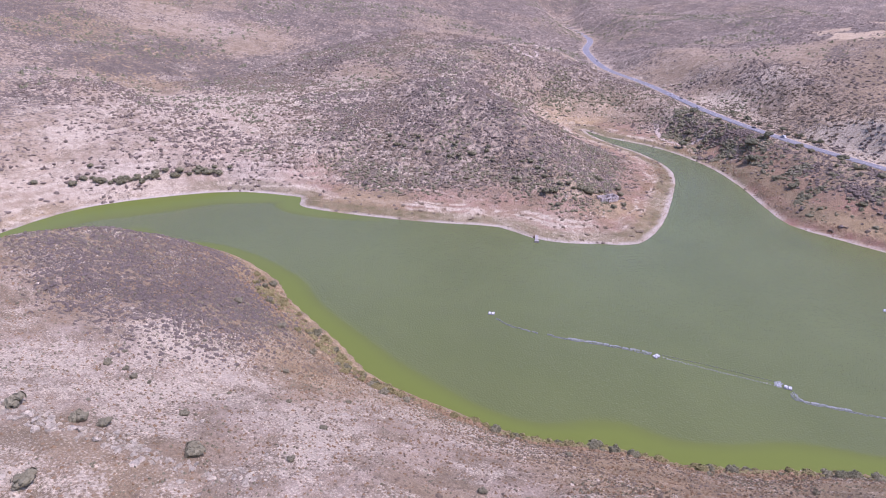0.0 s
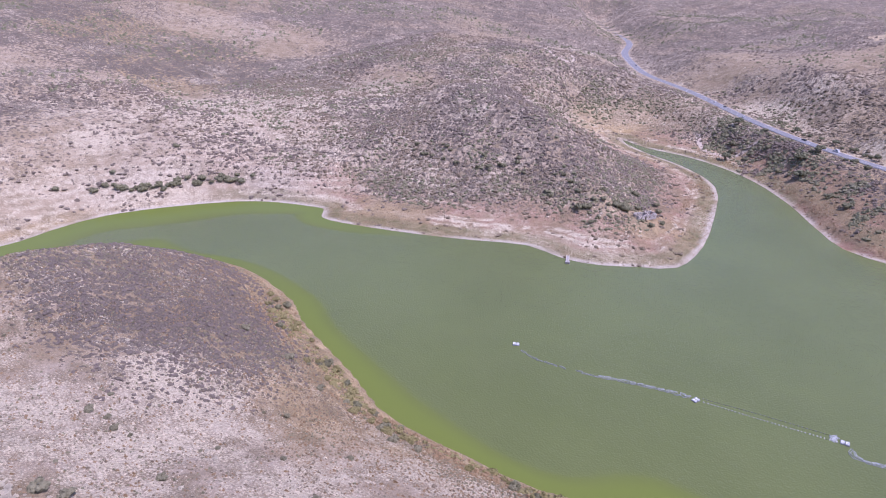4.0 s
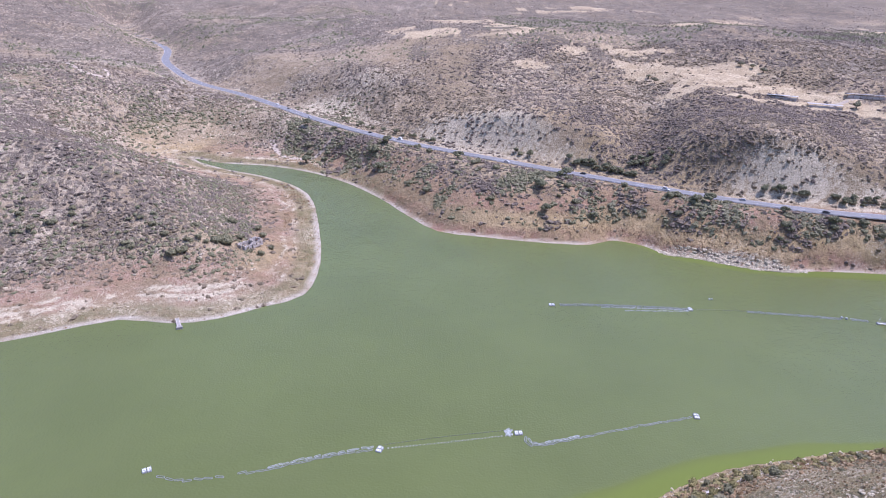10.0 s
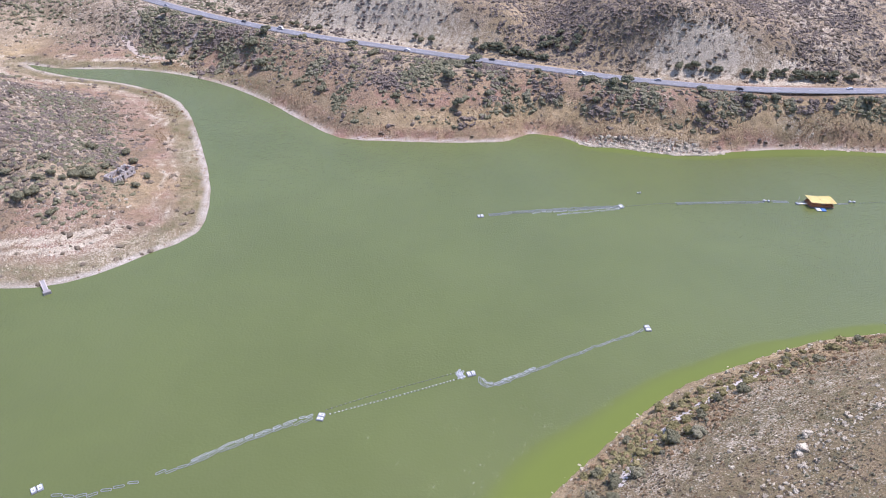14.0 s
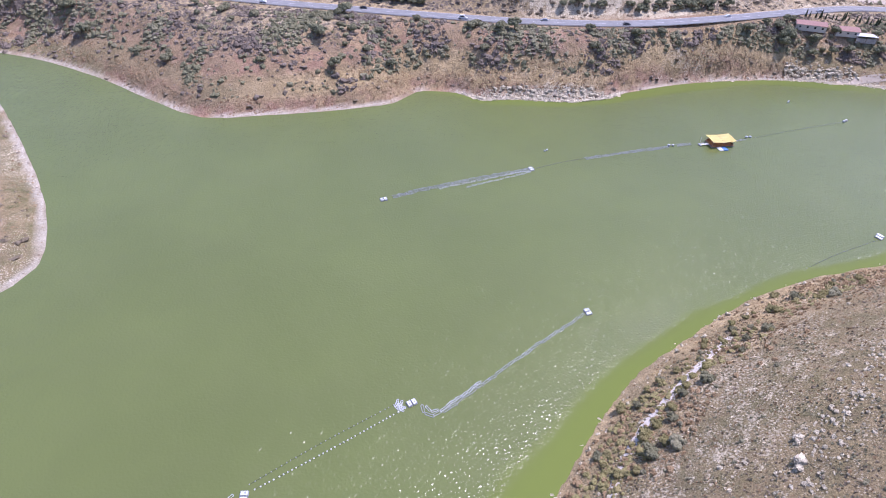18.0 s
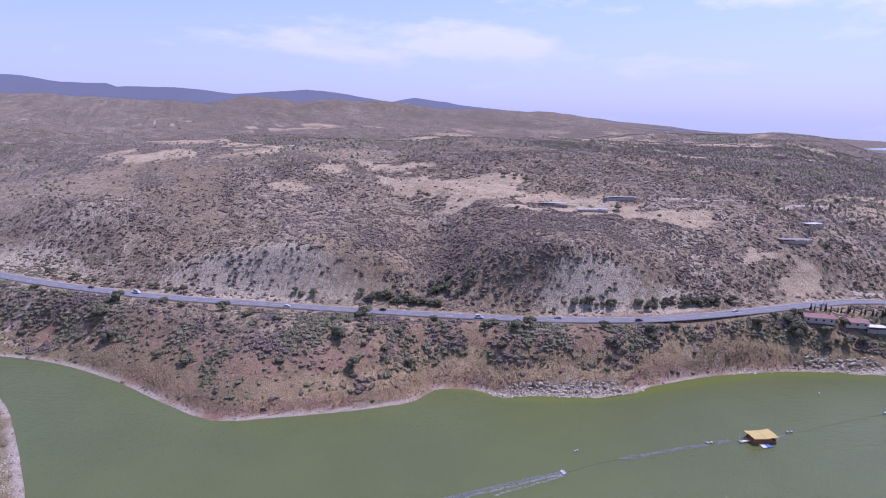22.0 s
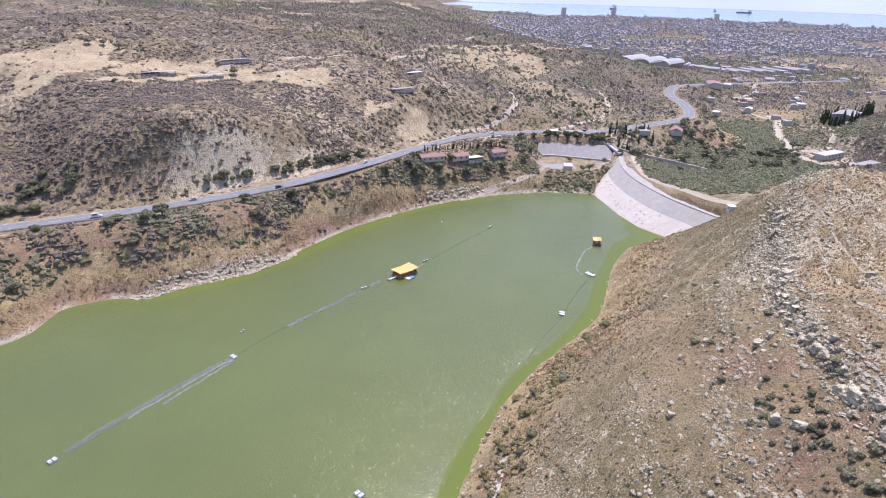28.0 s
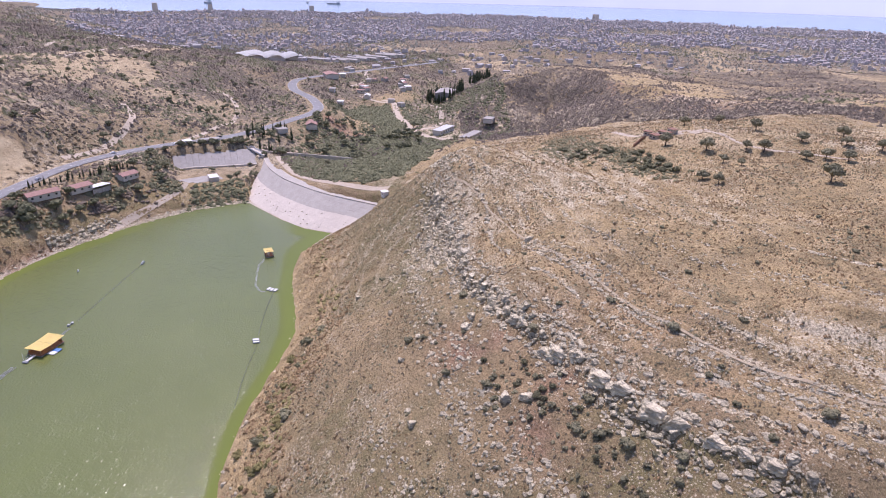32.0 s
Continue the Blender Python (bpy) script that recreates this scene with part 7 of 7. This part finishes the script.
# near bank: brushwood along the water, thorn bushes on the slope
bank = np.array(SOUTH_BANK[4:26], float)
for k in range(190):
    j = g.random() * (len(bank) - 1.001)
    i = int(j)
    p = bank[i] + (bank[i + 1] - bank[i]) * (j - i)
    x, y = p[0] + g.uniform(-2, 4), p[1] - g.uniform(4, 20)
    if ground_at(x, y) > 0.8:
        (BROOM if g.random() < 0.6 else MASTIC if g.random() < 0.5 else THORN).put(x, y, g.uniform(0.55, 1.25), g)
for x, y, s in ((122, 44, 1.5), (140, 54, 1.2), (160, 149, 1.9), (219, 147, 1.7), (167, 92, 1.3), (137, 75, 1.2), (104, 70, 1.3), (96, 61, 1.4), (125, 88, 1.2), (135, 98, 1.1), (157, 109, 1.2), (91, 24, 1.3),
                (-117, -51, 1.8), (-104, -44, 1.7), (-99, -41, 1.3), (-135, -23, 1.2), (-77, -33, 1.9), (-87, -61, 1.8), (-123, -22, 1.0), (-98, -23, 1.1), (-95, 48, 1.4), (-88, 52, 1.4), (-157, 55, 1.7), (-179, 51, 1.6), (-136, 52, 1.4), (71, 123, 2.0), (37, 114, 1.6), (50, 116, 1.8), (110, 66, 1.2), (101, 66, 1.1), (112, 74, 1.0), (90, 52, 1.2)):
    THORN.put(x, y, s, g)
for k in range(110):
    x, y = g.uniform(-200, 300), g.uniform(-40, 135)
    if ground_at(x, y) > 6:
        THORN.put(x, y, g.uniform(0.4, 0.95), g)


for k in range(80):
    x = g.gauss(112, 17)
    y = 72 + (x - 108) * 0.62 + g.gauss(0, 5)
    (THORN if k % 4 else MASTIC).put(x, y, g.uniform(0.35, 0.8) * (1 if k % 4 else 0.6), g)


# weeds in the joints of the dam's face
for k in range(26):
    i, v = g.randrange(2, NSEG - 2), g.uniform(0.05, 0.5)
    p = toe[i] * (1 - v) + brink[i] * v
    weed = copy_thing(THORN.base[k % 3], Matrix())
    weed.matrix_basis = Matrix.Translation((p[0], p[1], p[2] + 0.55)) @ Matrix.Diagonal((0.4, 0.4, 0.35, 1)) @ Matrix.Rotation(k * 1.3, 4, "Z")
    tagged(weed, "small dark weed in a joint of the dam's face", "bush", "weeds on the dam")


# ---- rocks ----
def rock_mesh(seed, level, flat):
    """A weathered block of limestone: a ball cut by steep chance planes, layered along its bedding and roughened."""
    q = np.random.default_rng(seed)
    v, f = ICO[level]
    v = v.copy() * np.array([1.3, 1.0, flat])
    for k in range(14):
        n = q.normal(size=3) * (1, 1, 0.35)
        n /= np.linalg.norm(n)
        over = np.maximum(v @ n - q.uniform(0.42, 0.78), 0)
        v = v - over[:, None] * n
    v[:, 2] = np.minimum(v[:, 2], 0.5 * flat + 0.16 * v[:, 0] + 0.08 * q.random(len(v)))
    # beds that stand back and forth, with cracks between them
    bed = v[:, 2] * 4.2 + 0.5 * v[:, 0] + 0.2 * v[:, 1]
    v[:, :2] *= (1 + 0.10 * (np.sin(np.floor(bed) * 12.9 + seed) * 0.5) - 0.16 * (np.abs(bed % 1 - 0.5) < 0.13))[:, None]
    v = v + 0.07 * (q.random(v.shape) - 0.5)
    return mesh_of("boulder", v, f, LIMESTONE)


ROCKS = [rock_mesh(200 + k, 3, 0.75 + 0.05 * k) for k in range(8)]


def boulder(x, y, s, gg, label, tilt=12, group="boulders on the ridge"):
    ob = new("boulder", ROCKS[gg.randrange(8)])
    ob.matrix_basis = Matrix.Translation((x, y, zat(x, y) + 0.18 * s)) @ pose(0, 0, 0, gg.uniform(-tilt, tilt), gg.uniform(-tilt, tilt), gg.uniform(0, 360)) @ Matrix.Diagonal((s, s * gg.uniform(0.75, 1.1), s * gg.uniform(0.7, 1.0), 1))
    return tagged(ob, label, "boulder", group)


def rock_line(pts, n, size, spread, gg, label, group):
    line = smooth_line(pts, 2)
    for k in range(n):
        p = line[gg.randrange(len(line))]
        boulder(p[0] + gg.gauss(0, spread), p[1] + gg.gauss(0, spread), size * (0.35 + 0.9 * gg.random() ** 2), gg, label, 15, group)


def loose_rocks(name, pts, n, size, spread, seed, label):
    q = np.random.default_rng(seed)
    line = smooth_line(pts, 1)
    p = line[q.integers(0, len(line), n)] + q.normal(size=(n, 2)) * spread
    s = size * (0.3 + 1.0 * q.random(n) ** 2)
    keep = sample(GD, p[:, 0], p[:, 1]) > -1.5
    return scatter(name, p[keep, 0], p[keep, 1], s[keep], 1, 0.28, 0.6, LIMESTONE, label, "stones", sink=0.15, seed=seed, stretch=1.0)


gg = random.Random(9)
EDGE = [(252, 100), (246, 100), (210, 94), (178, 91), (156, 83), (141, 76), (127, 70), (110, 62), (99, 54), (88, 45), (78, 34)]
rock_line(EDGE[:6], 85, 2.4, 1.5, gg, "grey weathered limestone block crowded on the ridge", "boulders on the ridge")
rock_line([(248, 108), (232, 106), (214, 103), (196, 98), (180, 96), (165, 92)], 34, 1.6, 3.0, gg, "broken limestone block below the ridge's edge", "blocks below the ridge")
rock_line(EDGE, 100, 1.9, 1.6, gg, "pale weathered limestone boulder on the ridge's edge", "boulders on the ridge")
loose_rocks("ledge_slabs", [(191, 70), (169, 63), (152, 54), (136, 51), (125, 44), (113, 41), (106, 32), (100, 24), (94, 11), (90, -10)], 900, 0.6, 1.3, 601, "pale flat limestone slabs along a ledge")
loose_rocks("edge_rubble", EDGE, 2600, 0.78, 3.0, 602, "broken limestone blocks along the ridge's edge")
loose_rocks("spur_rubble", [(300, 100), (285, 95), (268, 96), (250, 100), (232, 100), (215, 98)], 1100, 0.85, 5.0, 603, "broken limestone blocks on the stony spur")
def offset_line(line, d):
    """A line that runs beside another, d metres to its right."""
    p = smooth_line(line, 3)
    t = np.gradient(p, axis=0)
    t /= np.linalg.norm(t, axis=1)[:, None]
    return p + np.column_stack([-t[:, 1], t[:, 0]]) * d


def ledge(d, first, last, n, size, seed, label):
    """A broken ledge of flat slabs that follows the ridge across the plateau."""
    q = np.random.default_rng(seed)
    p = offset_line(RIDGE, d)
    p = p[int(first * len(p)):int(last * len(p))]
    t = q.random(n * 2) * (len(p) - 1.01)
    i = t.astype(int)
    xy = p[i] + (p[i + 1] - p[i]) * (t - i)[:, None]
    keep = value_noise(xy[:, 0], xy[:, 1], 13, seed) > -0.15
    xy = (xy + np.column_stack([3.0 * fbm(xy[:, 0], xy[:, 1], 40, 2, seed), 3.0 * fbm(xy[:, 1], xy[:, 0], 40, 2, seed + 3)]) + q.normal(size=xy.shape) * 0.35)[keep]
    return scatter("ledge_slabs", xy[:, 0], xy[:, 1], size * (0.35 + 0.9 * q.random(len(xy)) ** 2), 1, 0.3, 0.5, LIMESTONE, label, "stones", sink=0.1, seed=seed, stretch=1.2)


for k, (d, first, last, n, size) in enumerate(((7, 0.2, 0.8, 330, 0.75), (13, 0.15, 0.85, 420, 0.8), (20, 0.1, 0.9, 460, 0.7), (28, 0.12, 0.9, 420, 0.6), (37, 0.15, 0.9, 420, 0.55),
                                               (47, 0.1, 0.85, 380, 0.5), (58, 0.15, 0.85, 360, 0.5), (72, 0.2, 0.8, 300, 0.5))):
    ledge(d, first, last, n, size, 640 + k, "pale flat limestone slabs in a broken ledge across the plateau")
loose_rocks("dam_riprap", [(330, 317), (352, 306), (376, 290), (400, 268), (414, 246), (421, 238)], 1100, 0.75, 1.3, 650, "dark grey rubble along the waterline beside the dam")
loose_rocks("ramp_rocks", [(332, 322), (345, 314), (356, 308), (368, 302)], 260, 1.5, 2.2, 651, "grey blocks of rock beside the ramp")
loose_rocks("bank_track_stones", [(44, 114), (55, 124), (71, 134), (88, 140.5), (100, 145), (120, 152)], 700, 0.45, 1.3, 652, "pale stones washed out along the near bank")
loose_rocks("second_ledge_slabs", [(230, 60), (200, 48), (170, 38), (150, 26), (135, 12), (124, -5)], 500, 0.45, 2.0, 604, "low limestone slabs in a broken row")
loose_rocks("slope_row_stones", [(219, 110), (189, 107), (161, 102), (143, 99), (128, 97), (118, 94), (106, 92), (92, 86)], 620, 0.72, 2.6, 605, "pale stones in a broken row down the slope")
loose_rocks("slope_row_stones", [(150, 96), (136, 92), (121, 89), (108, 84), (94, 78), (80, 70)], 420, 0.72, 3.2, 608, "pale stones strewn in a row below the ridge")
loose_rocks("slope_row_stones", [(130, 118), (112, 110), (96, 104), (80, 98), (64, 90)], 420, 0.6, 3.0, 609, "pale stones strewn thinly down the slope")
loose_rocks("third_ledge_slabs", [(137, 58), (119, 50), (105, 39), (99, 30), (87, 19), (80, 0)], 380, 0.65, 1.2, 606, "pale slabs along a low ledge")
loose_rocks("west_ledge_slabs", [(-133, -63), (-113, -52), (-104, -50), (-93, -43), (-87, -42), (-79, -40), (-60, -30)], 520, 0.75, 1.6, 607, "pale slabs along a broken ledge on the near slope")
rock_line([(205, 120), (190, 105), (172, 104), (150, 100), (132, 96), (118, 92), (104, 84)], 26, 1.0, 4, gg, "pale limestone boulder on the stony slope", "boulders on the slope")
for x, y, s, turn in ((126, 70, 4.2, 38), (129.5, 73, 3.2, 30), (121.5, 66.5, 3.2, 44), (112.5, 63, 4.0, 40), (108, 60, 3.6, 46), (100, 54.5, 4.0, 42), (96, 51, 3.2, 50), (90, 46.5, 3.4, 44), (86, 42, 3.0, 48), (82, 38, 3.0, 52), (141, 77, 3.0, 30), (156, 84, 2.8, 28)):
    crag = boulder(x, y, s, gg, "long flat-topped limestone crag with an undercut face", 5, "crags on the ridge")
    crag.matrix_basis = Matrix.Translation((x, y, zat(x, y) - 0.08 * s)) @ pose(0, 0, 0, gg.uniform(-6, 4), gg.uniform(-5, 5), turn + gg.uniform(-8, 8)) @ Matrix.Diagonal((s * 1.15, s * 0.72, s * 0.85, 1))
for x, y, s in ((154, 90, 2.6), (150, 92, 2.4), (143, 79, 2.4),
                (150, 111, 1.7), (225, 132, 2.4), (123, 107, 2.2), (183, 116, 1.6), (188, 69, 2.0), (118, 84, 2.4), (116, 79, 2.2), (81, 101, 2.3), (86, 106, 2.2), (254, 322, 1.6), (79, 100, 1.5), (85, 105, 1.3), (136, 166, 1.5), (106, 158, 1.5), (176, 167.5, 1.4), (118, 159, 1.2), (137, 160, 1.0), (146, 167, 1.5)):
    boulder(x, y, s, gg, "large pale limestone boulder", 10, "large boulders")
rock_line([(-131, -61), (-113, -52), (-104, -50), (-93, -43), (-87, -42), (-79, -40), (-66, -34)], 34, 1.5, 1.3, gg, "pale limestone block along a broken ledge", "blocks on the ledge")
loose_rocks("waterside_stones", [(90, 158), (75, 149), (61, 141), (46, 132), (34, 126), (113, 161), (140, 167), (186, 170), (242, 165), (274, 171), (300, 177)], 160, 0.6, 1.8, 616, "pale stones along the water's edge")
loose_rocks("far_bank_stones", [(262, 335), (311, 324), (344, 311), (376, 291), (403, 265)], 260, 0.8, 1.8, 611, "grey stones along the far bank")
for k, d in enumerate((0.8, 2.6, 4.6, 7.0)):
    line = offset_line([(124, 364), (131, 353), (149, 348), (177, 335), (203, 331), (212, 333)], d)
    loose_rocks("rock_shelf_slabs", line[2 * k:len(line) - 2 * k], 190 - 30 * k, 1.25, 0.45, 660 + k, "pale thin beds of rock breaking into slabs along the shore")


def stones(name, n, x0, x1, y0, y1, chance, size, seed, label):
    x, y = place(n, x0, x1, y0, y1, lambda x, y: chance(x, y) * dry_land(x, y), seed)
    q = np.random.default_rng(seed)
    s = size * (0.35 + 1.3 * q.random(len(x)) ** 3)
    return scatter(name, x, y, s, 0 if size < 0.4 else 1, 0.28, 0.62, LIMESTONE, label, "stones", sink=0.2, seed=seed, stretch=0.9)


ROCKY = zone("rock")
stones("slope_stones", 150000, -330, 440, -140, 175, lambda x, y: np.clip(ROCKY(x, y) * 1.5 - 0.08, 0, 1) * (0.6 + 0.4 * fbm(x, y, 8, 2, 93)), 0.27, 301, "pale loose limestone pieces strewn over the near slopes")
stones("slope_blocks", 26000, -330, 440, -140, 175, lambda x, y: np.clip(ROCKY(x, y) * 1.5, 0, 1) * np.clip(0.3 + 1.1 * fbm(x, y, 18, 2, 94), 0, 1), 0.5, 305, "pale limestone blocks scattered over the near slopes")
stones("terrace_stones", 40000, -420, -60, 170, 560, lambda x, y: np.clip(ROCKY(x, y) * 1.5 - 0.55, 0, 1), 0.6, 302, "white stones strewn over the peninsula")
stones("hill_stones", 40000, -620, 480, 330, 760, lambda x, y: np.clip(ROCKY(x, y) * 1.3 - 0.4, 0, 1), 0.75, 303, "pale limestone blocks on the hillsides")
stones("pale_outcrops", 60000, -700, -90, 225, 800, lambda x, y: ramp(fbm(x, y, 20, 3, 158), 0.12, 0.4) * ramp(fbm(x, y, 120, 2, 159), -0.5, 0.3) * (sample(GD, x, y) > 35), 0.85, 306, "pale limestone breaking through the scrub in patches")
# dry grass tussocks on banks and slopes
x, y = place(200000, -330, 440, -140, 400, lambda x, y: np.clip(sample(ZONES["dry"], x, y) * 0.7 + 0.12, 0, 1) * 0.6 * dry_land(x, y) * ((y < 170) | (sample(GD, x, y) < 45)), 401)
scatter("dry_grass", x, y, 0.2 + 0.4 * np.random.default_rng(2).random(len(x)) ** 2, -1, 0.5, 0.9, STRAW, "tussocks of straw-coloured dry grass", "grass", seed=402)


# ---- traffic and rails on the road ----
def along(s):
    d = np.concatenate([[0], np.cumsum(np.linalg.norm(np.diff(ROAD_FINE[:, :2], axis=0), axis=1))])
    p = np.array([np.interp(s, d, ROAD_FINE[:, k]) for k in range(3)])
    q = np.array([np.interp(s + 2, d, ROAD_FINE[:, k]) for k in range(3)])
    return p, math.degrees(math.atan2(q[1] - p[1], q[0] - p[0])), d[-1]


def car(paint, length, h, label):
    th = thing("car", Matrix(), label, "car", "traffic on the road")
    bm = bmesh.new()
    w = 1.8
    prof = [(-0.5, 0.35), (-0.5, 0.8), (-0.42, 0.95), (-0.30, h), (0.12, h), (0.26, 0.98), (0.47, 0.85), (0.5, 0.6), (0.5, 0.35)]
    left = [bm.verts.new((px * length, -w / 2 + (0.14 if pz > 1 else 0), pz)) for px, pz in prof]
    right = [bm.verts.new((px * length, w / 2 - (0.14 if pz > 1 else 0), pz)) for px, pz in prof]
    bm.faces.new(left[::-1]), bm.faces.new(right)
    for k in range(len(prof)):
        j = (k + 1) % len(prof)
        bm.faces.new((left[k], left[j], right[j], right[k]))
    bmesh.ops.recalc_face_normals(bm, faces=bm.faces)
    part("body", bm, paint, th)
    boxes("window", GLASS, th, [(-0.09 * length, s * (w / 2 - 0.06), 1.0, length * 0.36, 0.05, (h - 1.0) * 0.75) for s in (-1, 1)])
    boxes("windscreen", GLASS, th, [(0.195 * length, 0, 1.02, 0.05, w * 0.78, (h - 1.0) * 0.7)])
    for sx in (-0.31, 0.31):
        for sy in (-1, 1):
            bm = bmesh.new()
            rod(bm, (sx * length, sy * 0.72, 0.33), (sx * length, sy * 0.92, 0.33), 0.33, n=12)
            wl_ = part("wheel", bm, RUBBER, th)
            bm = bmesh.new()
            rod(bm, (sx * length, sy * 0.92, 0.33), (sx * length, sy * 0.94, 0.33), 0.19, n=8)
            part("rim", bm, STEEL, wl_)
    for sy in (-0.6, 0.6):
        boxes("headlight", WHITE, th, [(0.495 * length, sy, 0.66, 0.05, 0.35, 0.14)])
    return th


CAR_WHITE = plain_material("white_car_paint", (0.75, 0.75, 0.74), rough=0.3)
CAR_DARK = plain_material("dark_car_paint", (0.045, 0.05, 0.06), rough=0.3)
CAR_SILVER = plain_material("silver_car_paint", (0.42, 0.43, 0.45), rough=0.3)
total = along(0)[2]
kinds = [(CAR_WHITE, 4.4, 1.45, "white car on the road"), (CAR_DARK, 4.4, 1.45, "dark car on the road"), (CAR_SILVER, 4.5, 1.5, "silver car on the road"), (CAR_WHITE, 6.2, 2.4, "white van on the road")]
base = [car(*k) for k in kinds]
marks = [(0.395, 1, 0), (0.405, 1, 1), (0.425, -1, 2), (0.46, 1, 1), (0.475, 1, 3), (0.52, -1, 0), (0.545, 1, 1), (0.57, -1, 3), (0.59, 1, 2), (0.61, -1, 1), (0.64, 1, 0), (0.67, -1, 2), (0.70, 1, 0), (0.72, -1, 0), (0.735, 1, 1), (0.30, 1, 1)]
seen = set()
for f, side, k in marks:
    p, a, _ = along(f * total)
    off = 2.4 * side
    m = pose(p[0] - math.sin(radians(a)) * off, p[1] + math.cos(radians(a)) * off, p[2] + 0.13, 0, 0, a + (180 if side > 0 else 0))
    if k not in seen:
        seen.add(k)
        base[k].matrix_basis = m
    else:
        copy_thing(base[k], m)

rail = thing("guard_rail", Matrix(), "galvanised guard rail along the lake side of the road", "guard rail")
bm = bmesh.new()
box(bm, 0.12, 0.12, 1.5)
POST = to_mesh("post", bm, STEEL)
ps = []
for s in np.arange(total * 0.40, total * 0.72, 4.0):
    p, a, _ = along(s)
    q = (p[0] + math.sin(radians(a)) * 6.6, p[1] - math.cos(radians(a)) * 6.6, p[2] + 0.1)
    ps.append(q)
    piece("post", POST, rail, pose(q[0], q[1], q[2] - 0.6, 0, 0, a))
ps = np.array(ps)
loft("beam", [ps + np.array([0, 0, 0.85]), ps + np.array([0.05, 0.06, 0.85])], STEEL, rail, 0, 0.34)
